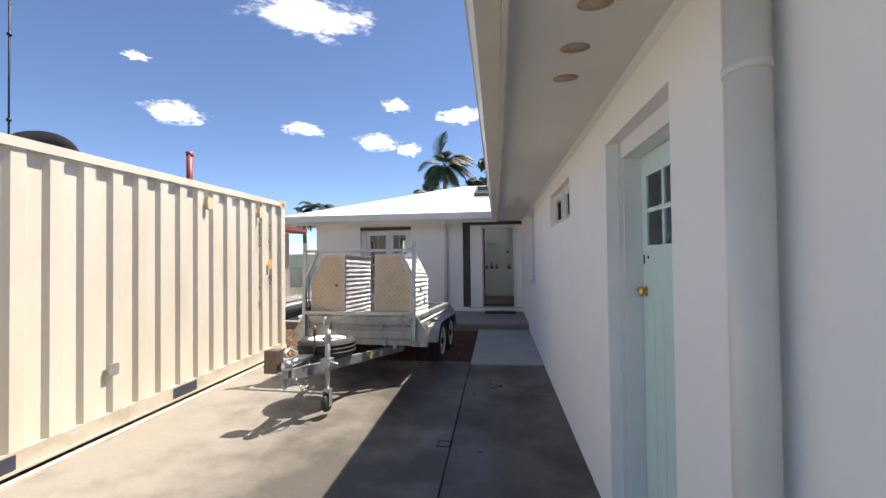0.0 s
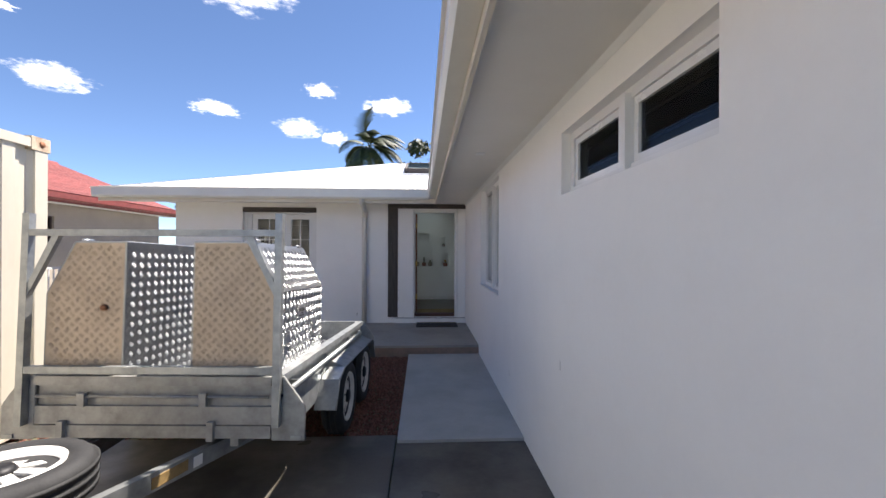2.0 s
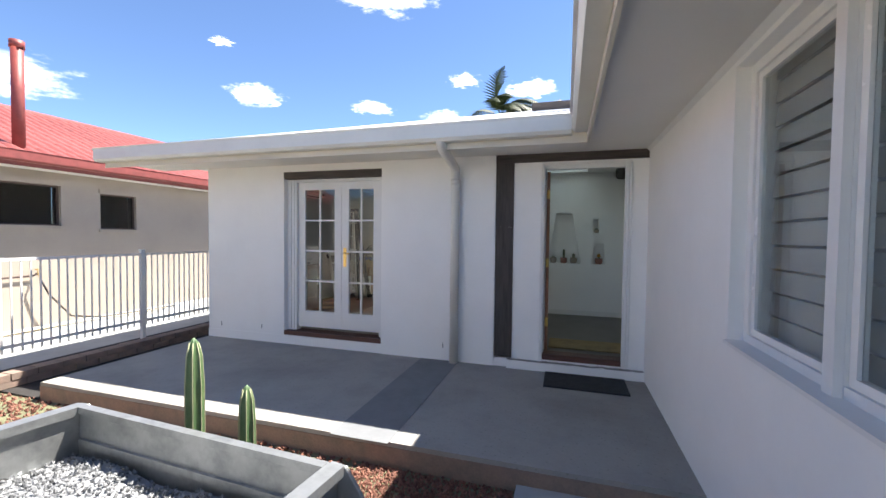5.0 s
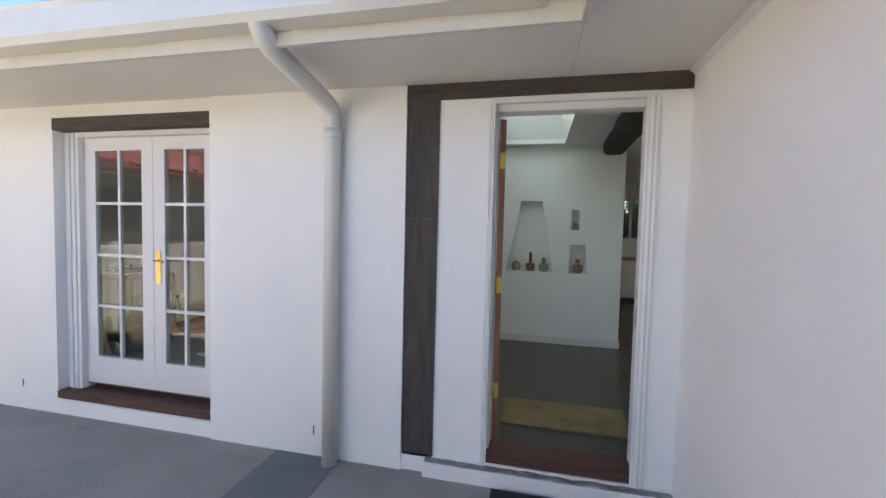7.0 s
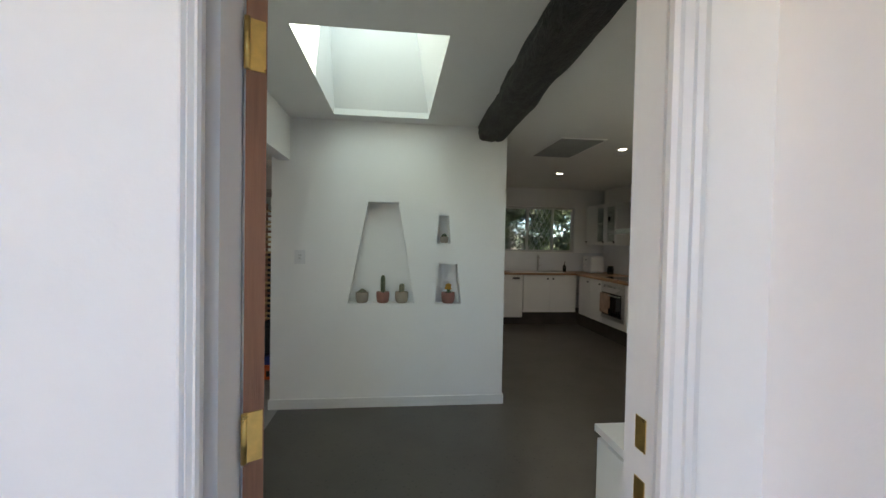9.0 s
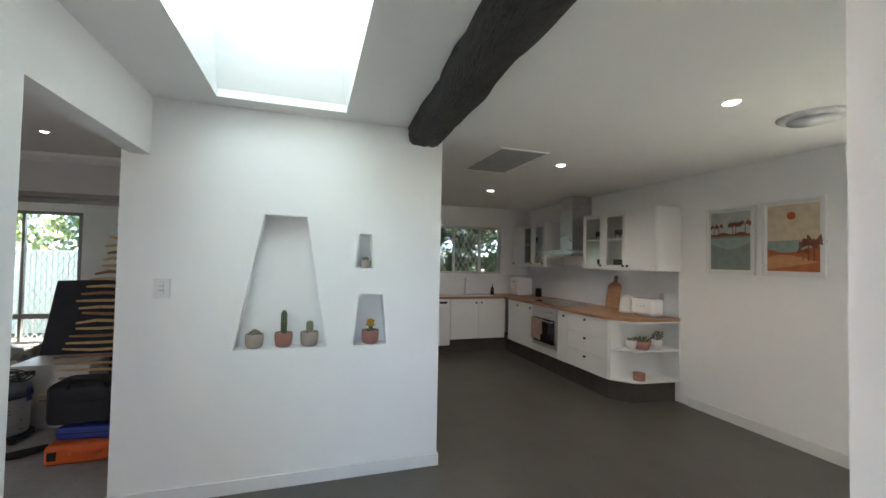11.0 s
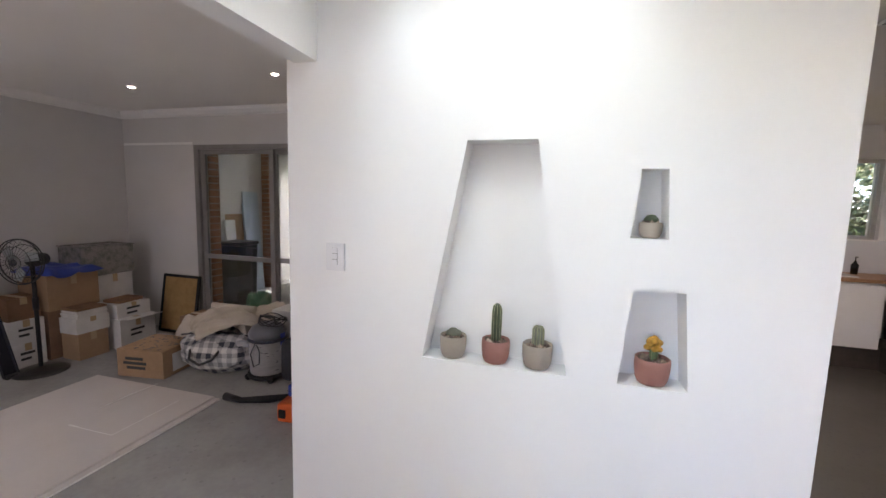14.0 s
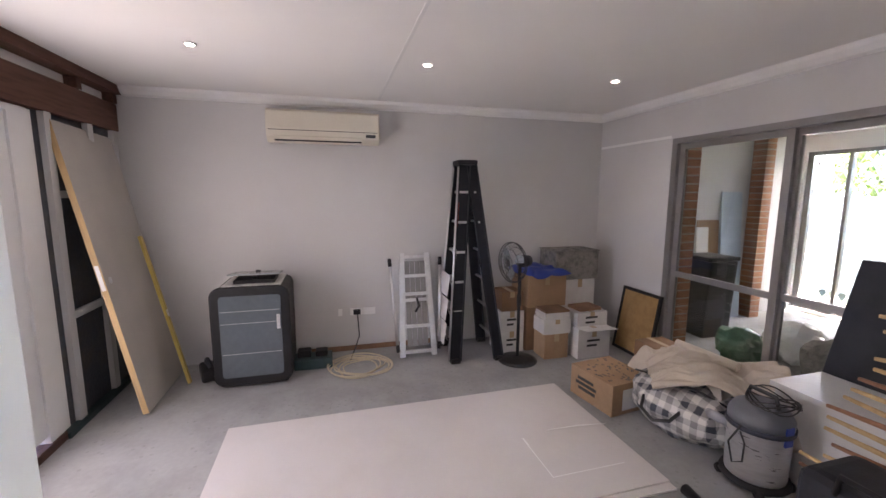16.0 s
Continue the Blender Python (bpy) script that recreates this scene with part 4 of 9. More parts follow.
# ---- front doors ----
def french_leaf(parent, x0, x1, y, z0, z1, knob):
    sx, top, low = 0.105, 0.10, 0.22
    leaf = part("leaf", slab("y", y, y + 0.042, x0, x1, z0, z1, [(x0 + sx, x1 - sx, z0 + low, z1 - top)]), TRIM, parent)
    a, b, c, d = x0 + sx, x1 - sx, z0 + low, z1 - top
    h = (d - c) / 4
    for i in range(2):
        for j in range(4):
            part("pane", cube(a + i * (b - a) / 2, a + (i + 1) * (b - a) / 2, y + 0.018, y + 0.024, c + j * h, c + (j + 1) * h), GLASS, leaf).visible_shadow = False
    part("muntin", cube((a + b) / 2 - 0.011, (a + b) / 2 + 0.011, y + 0.006, y + 0.036, c, d), TRIM, leaf)
    for j in range(1, 4):
        part("muntin", cube(a, b, y + 0.0065, y + 0.0355, c + j * h - 0.011, c + j * h + 0.011), TRIM, leaf)
    if knob:
        hd = part("handle", join(bevelled(cube(x0 + 0.03, x0 + 0.07, y - 0.006, y - 0.001, 1.22, 1.47), 0.004), tube([(x0 + 0.05, y - 0.005, 1.40), (x0 + 0.05, y - 0.045, 1.40), (x0 + 0.14, y - 0.05, 1.395)], 0.009, 10)), BRASS, leaf, "brass lever handle on a long plate")
    return leaf


fr = thing("french_door", "white closed double glazed door with small panes and brass lever", "french door", kind="structure")
part("door_frame", slab("y", FY + 0.08, FY + 0.18, FD[0] + 0.001, FD[1] - 0.001, 0.33, 2.385, [(FD[0] + 0.14, FD[1] - 0.075, 0.3, 2.35)]), TRIM, fr)
part("jamb_mould", boxes((FD[0] + 0.04, FD[0] + 0.062, FY + 0.068, FY + 0.08, 0.33, 2.38), (FD[0] + 0.09, FD[0] + 0.11, FY + 0.07, FY + 0.08, 0.33, 2.38)), TRIM, fr)
xm = -3.07
french_leaf(fr, FD[0] + 0.143, xm - 0.002, FY + 0.125, 0.375, 2.347, False)
french_leaf(fr, xm + 0.002, FD[1] - 0.078, FY + 0.125, 0.375, 2.347, True)
part("timber_sill", bevelled(cube(FD[0] + 0.001, FD[1] - 0.001, FY - 0.005, FY + 0.19, 0.272, 0.328), 0.006), RED_TIMBER, fr, "dark red timber sill")
part("lintel", bevelled(cube(FD[0] - 0.001, FD[1] + 0.001, FY - 0.004, FY + 0.10, 2.388, 2.479), 0.008), DARK_TIMBER_X, fr, "dark timber lintel")
post = thing("entrance_post", "dark grey stained timber post and beam framing the entrance", "post", kind="structure")
part("post", bevelled(cube(-0.985, -0.785, FY - 0.012, FY - 0.001, 0.25, 1.7545), 0.004), DARK_TIMBER, post)
part("post", bevelled(cube(-0.987, -0.784, FY - 0.013, FY - 0.001, 1.755, 2.475), 0.004), DARK_TIMBER, post)
for x, z in ((-4.95, 0.35), (-4.25, 0.355), (-1.60, 0.33)):
    yw = FY - 0.028 if x > -2 else FY
    single("trim_weep_slot", cube(x - 0.004, x + 0.004, yw - 0.0035, yw - 0.001, z - 0.03, z + 0.03), INK, "black weep slot low in the wall", "weep slot", kind="structure")
for y, z in ((5.69, 0.87), (7.2, 0.36)):
    single("trim_weep_slot", cube(WX - 0.002, WX - 0.001, y - 0.0015, y + 0.0015, z, z + 0.06), INK, "fine dark weep slot low in the wing wall", "weep slot", kind="structure")
part("beam", bevelled(cube(-0.99, WX - 0.003, FY - 0.018, FY - 0.001, 2.476, SOFF - 0.001), 0.005), DARK_TIMBER_X, post)

ed = thing("entrance_door", "front door standing open inwards, varnished edge, brass hinges", "door", kind="structure")
X0, X1 = DR[0], DR[1]
part("door_frame", join(cube(X0 + 0.001, X0 + 0.04, FY + 0.03, IY - 0.001, 0.34, 2.444), cube(X1 - 0.014, X1 - 0.001, FY + 0.03, IY - 0.001, 0.34, 2.444), cube(X0 + 0.04, X1 - 0.014, FY + 0.0305, IY - 0.0015, 2.40, 2.4435)), TRIM, ed)
arch = [(0, 0), (0.075, 0), (0.075, -0.012), (0.06, -0.018), (0.05, -0.012), (0.035, -0.022), (0.02, -0.016), (0.008, -0.02), (0, -0.014)]
part("architrave", prism([(X1 - 0.03 + u, FY - 0.001 + v) for u, v in arch], "z", 0.265, 2.44), TRIM, ed)
part("architrave", prism([(X0 + 0.03 - u * 0.5, FY - 0.001 + v) for u, v in arch], "z", 0.265, 2.44), TRIM, ed)
part("architrave", boxes((X0 + 0.0, X1 + 0.03, FY - 0.014, FY - 0.001, 2.44, 2.474)), TRIM, ed)
part("threshold", bevelled(cube(X0 + 0.001, X1 - 0.001, FY - 0.01, IY + 0.02, 0.272, 0.335), 0.008), RED_TIMBER, ed, "worn red timber threshold")
part("raw_sill", bevelled(cube(X0 - 0.36, WX - 0.004, FY - 0.062, FY - 0.013, PZ, 0.243), 0.006), RENDER_WHITE, ed, "white painted sill base")
bm = bmesh.new()
bmesh.ops.create_grid(bm, x_segments=90, y_segments=8, size=1.0)
for v in bm.verts:
    x_, y_ = X0 - 0.35 + (v.co.x + 1) / 2 * (WX - X0 + 0.34), FY - 0.057 + (v.co.y + 1) / 2 * 0.046
    h_ = noise.noise(Vector((x_ * 9, y_ * 14, 2.0))) * 0.6 + noise.noise(Vector((x_ * 28, y_ * 40, 7.0))) * 0.4
    v.co = Vector((x_, y_ + 0.004 * h_, 0.252 + 0.014 * h_ - (0.008 if v.co.y < -0.95 else 0)))
part("crumbled_cement", bm, CRUMB, ed, "crumbled grey cement edge")
swing = Matrix.Translation((X0 + 0.042, IY, 0)) @ pose(0, 0, 0, 0, 0, 31) @ Matrix.Translation((-X0 - 0.042, -IY, 0))
leaf = part("leaf", moved(bevelled(cube(X0 + 0.042, X0 + 0.082, IY - 0.01, IY + 0.80, 0.345, 2.385), 0.002), swing), PLASTER, ed, "white painted inner face")
part("leaf_edge", moved(cube(X0 + 0.0425, X0 + 0.0815, IY - 0.013, IY - 0.0105, 0.346, 2.384), swing), DOOR_EDGE, leaf, "varnished timber edge")
for z in (0.62, 1.30, 2.08):
    hinge = part("hinge", moved(join(cube(X0 + 0.044, X0 + 0.078, IY - 0.0165, IY - 0.0135, z, z + 0.10), tube([(X0 + 0.043, IY - 0.018, z), (X0 + 0.043, IY - 0.018, z + 0.10)], 0.006, 8)), swing), BRASS, ed, "brass butt hinge")
part("strike_plate", boxes((X1 - 0.0165, X1 - 0.0145, IY - 0.08, IY - 0.045, 1.16, 1.26), (X1 - 0.0165, X1 - 0.0145, IY - 0.08, IY - 0.045, 1.32, 1.39)), BRASS, ed)
part("door_handle", moved(join(tube([(X0 + 0.082, IY + 0.73, 1.37), (X0 + 0.135, IY + 0.73, 1.37), (X0 + 0.14, IY + 0.62, 1.365)], 0.01, 10), cube(X0 + 0.0825, X0 + 0.088, IY + 0.71, IY + 0.75, 1.27, 1.50)), swing), BRASS, ed, "brass lever")
m = thing("door_mat", "black rubber door mat lying before the threshold", "mat", at=pose(0.0, 11.14, PZ + 0.001))
part("base", bevelled(cube(-0.40, 0.40, -0.22, 0.22, 0, 0.012), 0.004), RUBBER, m)
part("border", boxes((-0.40, 0.40, -0.22, -0.19, 0.012, 0.017), (-0.40, 0.40, 0.19, 0.22, 0.012, 0.017), (-0.40, -0.37, -0.19, 0.19, 0.012, 0.017), (0.37, 0.40, -0.19, 0.19, 0.012, 0.017)), RUBBER, m)
m = thing("inner_mat", "tan woven door mat on the entry floor", "mat", at=pose(0.05, 12.20, FLOOR + 0.001))
part("body", bevelled(cube(-0.43, 0.46, -0.22, 0.24, 0, 0.012), 0.004), MATW, m)
for x in (-0.445, 0.46):
    part("binding", cube(x, x + 0.015, -0.22, 0.24, 0, 0.013), MATW, m)


structure("wall_front_pier", cube(FD[1] + 0.002, -0.990, FY - 0.026, FY - 0.0005, PZ, SOFF - 0.001), RENDER_WHITE, "white rendered wall face standing slightly proud", "wall")
# ---- pool fence, brick edging and neighbour ----
def pool_fence(x, ya, yb):
    t = thing("pool_fence", "white painted metal picket fence beside the porch", "fence")
    for z in (0.30, 1.30):
        part("rail", bevelled(cube(x - 0.015, x + 0.015, ya, yb, z, z + 0.035), 0.004), WHITE_GLOSS, t)
    y = ya + 0.05
    while y < yb:
        part("picket", cube(x - 0.008, x + 0.008, y - 0.008, y + 0.008, 0.24, 1.30), WHITE_GLOSS, t)
        y += 0.092
    for y in np.arange(ya, yb + 0.1, 1.93):
        p = part("post", bevelled(cube(x - 0.025, x + 0.025, y - 0.025, y + 0.025, 0.0, 1.37), 0.004), WHITE_GLOSS, t)
        part("cap", bevelled(cube(x - 0.03, x + 0.03, y - 0.03, y + 0.03, 1.37, 1.39), 0.006), WHITE_GLOSS, p)


pool_fence(-6.3, 7.45, 15.2)
edge_ = structure("brick_edging", cube(-5.94, -5.79, 8.0, 13.0, -0.1, -0.004), PORCH_EDGE, "two low courses of weathered edging bricks", "edging")
bm = bevelled(cube(-0.085, 0.085, -0.112, 0.112, 0.0, 0.07), 0.008)
edge_me = mesh_of("brick", bm, PORCH_EDGE)
rnge = random.Random(6)
for r_i in range(2):
    for i in range(21):
        ob = new("brick", edge_me)
        ob.matrix_world = pose(-5.86 + rnge.uniform(-0.015, 0.015), 8.12 + i * 0.236 + 0.1 * r_i, -0.004 + r_i * 0.074, 0, rnge.uniform(-1.5, 1.5), rnge.uniform(-3, 3))
        ob.parent = edge_
structure("side_ground", cube(-6.6, -5.18, 9.441, 22, -0.2, -0.01), BLACK_SOIL, "dark soil beside the house", "ground")

structure("neighbour_path", cube(-9.0, -6.602, 9.441, 22, -0.2, -0.012), SLAB, "pale concrete strip along the neighbour wall", "path")
nh = thing("neighbour_house", "beige rendered house with red tiled roof beyond the fence", "house")
NX = -9.0
nwin = [(10.6, 11.85, 1.75, 2.47), (12.5, 13.2, 1.70, 2.40), (6.5, 7.9, 1.5, 2.4)]
part("wall", slab("x", NX - 0.25, NX, 2.0, 17.0, -0.2, 2.72, nwin), BEIGE, nh)
part("wall", cube(NX - 7, NX - 0.25, 16.8, 17.0, -0.2, 2.72), BEIGE, nh)
part("soffit", cube(NX, NX + 0.5, 1.6, 17.4, 2.70, 2.72), SOFFIT, nh)
part("fascia", cube(NX + 0.5, NX + 0.52, 1.6, 17.4, 2.68, 2.86), RED_PIPE, nh, "dark red fascia and gutter")
part("gutter", prism([(NX + 0.52 - u, 2.74 + v) for u, v in gut], "y", 1.6, 17.4), RED_PIPE, nh)
for y0, y1, z0, z1 in nwin:
    w = part("window", slab("x", NX - 0.12, NX - 0.06, y0 + 0.001, y1 - 0.001, z0 + 0.001, z1 - 0.001, [(y0 + 0.03, y1 - 0.03, z0 + 0.03, z1 - 0.03)]), PIPE_BROWN, nh, "dark framed window")
    part("pane", cube(NX - 0.095, NX - 0.088, y0 + 0.03, y1 - 0.03, z0 + 0.03, z1 - 0.03), DARK_GLASS, w)
    part("hood", cube(NX + 0.001, NX + 0.03, y0 - 0.03, y1 + 0.05, z1, z1 + 0.09), BEIGE, w)
    part("sill", cube(NX + 0.001, NX + 0.04, y0 - 0.03, y1 + 0.05, z0 - 0.05, z0), BEIGE, w)
    part("lining", cube(NX - 0.40, NX - 0.26, y0, y1, z0, z1), BLACK, w)
for y in (10.22, 10.36):
    part("drain_pipe", tube([(NX + 0.05, y, 0.62), (NX + 0.05, y, 2.7)], 0.022, 8), PIPE_BROWN, nh)
part("tap_pipe", tube([(NX + 0.05, 9.2, 0.55), (NX + 0.05, 10.3, 0.60), (NX + 0.05, 10.45, 0.86), (NX + 0.05, 11.4, 0.88), (NX + 0.08, 11.44, 0.92)], 0.016, 8), PIPE_BROWN, nh)
part("tap", join(tube([(NX + 0.06, 11.44, 0.90), (NX + 0.14, 11.44, 0.90), (NX + 0.15, 11.44, 0.84)], 0.014, 8), tube([(NX + 0.10, 11.40, 0.99), (NX + 0.10, 11.48, 0.99)], 0.01, 6), tube([(NX + 0.10, 11.44, 0.9), (NX + 0.10, 11.44, 0.99)], 0.008, 6)), BRASS, nh)
hose_ = [(NX + 0.15, 11.44, 0.84), (NX + 0.17, 11.55, 0.55), (NX + 0.22, 11.85, 0.12), (NX + 0.3, 12.3, 0.02), (NX + 0.4, 13.0, 0.02), (NX + 0.42, 13.7, 0.02)]
single("garden_hose", tube(hose_, 0.014, 8), BLACK, "black garden hose hanging from a wall tap", "hose")
for k in range(3):
    single("garden_hose", tube([(NX + 0.35 + 0.07 * k + 0.05 * math.sin(u * 3 + k), 10.2 + u * 1.35, 0.0 + 0.012 * k) for u in np.linspace(0, 2.4, 14)], 0.013, 6), ROPE, "faded hose trailing along the ground", "hose", "hoses by the neighbour wall")

# tiled roof: courses of barrel tiles stepping up the slope
def tile_course():
    bm = bmesh.new()
    n, w = 74, 0.215
    for i in range(n):
        y0 = 1.6 + i * w
        prof = [(0.0, 0.0), (0.25, 0.032), (0.5, 0.038), (0.75, 0.02), (1.0, 0.0)]
        lo = [bm.verts.new((0, y0 + u * w, v)) for u, v in prof]
        hi = [bm.verts.new((-0.37, y0 + u * w, v + 0.15)) for u, v in prof]
        un = [bm.verts.new((0, y0 + u * w, v - 0.03)) for u, v in prof]
        for k in range(4):
            bm.faces.new((lo[k], lo[k + 1], hi[k + 1], hi[k]))
            bm.faces.new((un[k + 1], un[k], lo[k], lo[k + 1])[::-1])
    return mesh_of("roof_tiles", bm, RED_TILE)


roof = part("roof", prism([(NX + 0.56, 2.76), (NX - 3.7, 4.42), (NX - 3.7, 4.28), (NX + 0.5, 2.70)], "y", 1.6, 17.5), RED_TILE, nh)
course = tile_course()
for k in range(13):
    ob = new("tile_course", course)
    ob.location = (NX + 0.60 - 0.325 * k, 0.03 * (k % 2), 2.80 + 0.128 * k)
    ob.parent = roof
part("ridge", tube([(NX - 3.7, 1.6, 4.46), (NX - 3.7, 17.5, 4.46)], 0.11, 10), RED_TILE, roof)
part("vent_pipe", join(tube([(-7.45 - 1.6, 9.55 + 1.75, 3.0), (-7.45 - 1.6, 9.55 + 1.75, 4.78)], 0.085, 14), tube([(-9.05, 11.3, 4.70), (-9.05, 11.3, 4.82)], 0.10, 14)), RED_PIPE, roof, "dark red vent pipe")


# ---- plants ----


def palm(x, y, h, spread, fronds, seed, crown_tilt=0.0):
    rng = random.Random(seed)
    t = thing("palm_tree", "tall palm with arching feather fronds", "palm tree", "palms behind the roof", at=pose(x, y, 0))
    part("trunk", tube([(0, 0, 0), (0.05, 0, h * 0.5), (0.0, 0, h * 0.93), (0, 0, h)], [0.19, 0.16, 0.13, 0.09], 10), BARK, t)
    bm = bmesh.new()
    for i in range(fronds):
        az = 2 * math.pi * i / fronds + rng.uniform(-0.25, 0.25)
        up = rng.uniform(-0.1, 1.25)
        length = spread * rng.uniform(0.8, 1.15)
        prev = None
        n = 22
        p = Vector((0, 0, h - 0.05))
        d = Vector((math.cos(az) * math.cos(up), math.sin(az) * math.cos(up), math.sin(up)))
        for k in range(n):
            u = k / n
            d = (d + Vector((0.05, 0, -0.085 - 0.03 * u))).normalized()
            q = p + d * length / n
            side = d.cross(Vector((0, 0, 1))).normalized()
            up_v = side.cross(d)
            ll = spread * 0.30 * math.sin(math.pi * min(1, 0.12 + 0.9 * u)) * rng.uniform(0.8, 1.1) + 0.05
            if k > 2:
                for s in (-1, 1):
                    tip = q + (side * s * 0.85 + d * 0.55 - up_v * 0.45).normalized() * ll
                    a, b = q - d * 0.04, q + d * 0.07
                    mid = (a + b) / 2 + (tip - q) * 0.6
                    bm.faces.new([bm.verts.new(c) for c in (a, b, mid + d * 0.03, tip, mid - d * 0.03)])
            if k % 2 == 0:
                w = 0.018 * (1 - u) + 0.004
                bm.faces.new([bm.verts.new(c) for c in (p - side * w, p + side * w, q + d * length / n + side * w, q + d * length / n - side * w)])
            p = q
    part("crown", bm, LEAF, t)


def leafy(name, label, category, x, y, h, radius, count, seed, mat, group="", squash=0.8, trunk=True, leaf=0.16):
    rng = random.Random(seed)
    t = thing(name, label, category, group, at=pose(x, y, -0.03))
    if trunk:
        limbs = [tube([(0, 0, 0), (0.05, 0, h * 0.4), (0.0, 0.05, h * 0.75)], [0.16, 0.12, 0.06], 8)]
        for i in range(5):
            a = 2 * math.pi * i / 5 + 0.4
            limbs.append(tube([(0.03, 0, h * 0.45), (math.cos(a) * radius * 0.35, math.sin(a) * radius * 0.35, h * 0.68), (math.cos(a) * radius * 0.7, math.sin(a) * radius * 0.7, h * 0.85)], [0.07, 0.045, 0.015], 6))
        part("trunk", join(*limbs), BARK, t)
    bm = bmesh.new()
    clumps = []
    for i in range(16):
        a, r = rng.uniform(0, 6.28), radius * math.sqrt(rng.uniform(0.0, 1))
        clumps.append((Vector((math.cos(a) * r, math.sin(a) * r, h * rng.uniform(0.55, 1.0) if trunk else h * rng.uniform(0.15, 0.95))), radius * rng.uniform(0.25, 0.5)))
    for i in range(count):
        c, r = clumps[i % 16]
        v = Vector((rng.gauss(0, 1), rng.gauss(0, 1), rng.gauss(0, 1))).normalized() * r * rng.uniform(0.5, 1.05)
        p = c + Vector((v.x, v.y, v.z * squash))
        if p.z < 0.05:
            continue
        u = Vector((rng.uniform(-1, 1), rng.uniform(-1, 1), rng.uniform(-1, 1))).normalized()
        w = u.orthogonal().normalized()
        s = leaf * rng.uniform(0.6, 1.2)
        bm.faces.new([bm.verts.new(q) for q in (p - u * s, p + w * s * 0.42, p + u * s, p - w * s * 0.42)])
    part("crown", bm, mat, t)


palm(-3.4, 27.0, 7.6, 2.3, 30, 3)
palm(-5.0, 30.0, 6.3, 1.5, 16, 5)
palm(-13.0, 29.0, 5.2, 2.0, 20, 7)
palm(-14.5, 29.5, 4.9, 1.7, 16, 9)
leafy("garden_tree", "dark leafy tree behind the roof", "tree", 0.6, 27.0, 8.0, 1.7, 3600, 11, TREE, leaf=0.22)
leafy("garden_tree", "dark leafy tree behind the roof", "tree", -1.3, 28.0, 7.4, 0.9, 1800, 12, TREE, leaf=0.2)
leafy("garden_shrub", "pale sunlit shrub outside the kitchen window", "shrub", 3.1, 20.2, 2.6, 0.95, 8000, 14, GARDEN_LEAF, "shrubs behind the house", trunk=False, leaf=0.06)
leafy("garden_shrub", "leafy shrub close outside the kitchen window", "shrub", 2.2, 19.9, 2.7, 0.9, 8000, 18, GARDEN_LEAF, "shrubs behind the house", trunk=False, leaf=0.06)
leafy("garden_shrub", "tall leafy shrub by the rear fence", "shrub", 4.2, 21.2, 3.7, 1.5, 14000, 19, GARDEN_LEAF, "shrubs behind the house", trunk=False, leaf=0.07)
leafy("garden_shrub", "tall leafy shrub by the rear fence", "shrub", 6.4, 22.0, 3.6, 1.5, 9000, 20, GARDEN_LEAF, "shrubs behind the house", trunk=False, leaf=0.09)
leafy("garden_shrub", "dark shrub outside the kitchen window", "shrub", 1.6, 21.2, 3.8, 1.6, 12000, 15, TREE, "shrubs behind the house", trunk=False, leaf=0.09)
leafy("garden_shrub", "sunlit shrub outside the sunroom", "shrub", -4.2, 25.0, 3.6, 1.5, 3000, 16, PALE_LEAF, "shrubs behind the house", trunk=False, leaf=0.12)
leafy("garden_shrub", "sunlit shrub outside the sunroom", "shrub", -7.5, 25.4, 3.4, 1.6, 3000, 17, PALE_LEAF, "shrubs behind the house", trunk=False, leaf=0.12)
bf = thing("boundary_fence", "pale green ribbed metal fence behind the house", "fence")
for i in range(12):
    x0 = -14 + i * 2.0
    pts = []
    for k in range(20):
        x = x0 + k * 0.1
        pts += [(x, 23.0), (x + 0.04, 23.0), (x + 0.05, 22.975), (x + 0.09, 22.975)]
    pts += [(x0 + 1.995, 23.03), (x0, 23.03)]
    part("fence_panel", prism(pts, "z", -0.03, 1.8), FENCE_PALE, bf)
part("rail", cube(-14, 10, 22.96, 23.04, 1.8, 1.85), FENCE_PALE, bf)

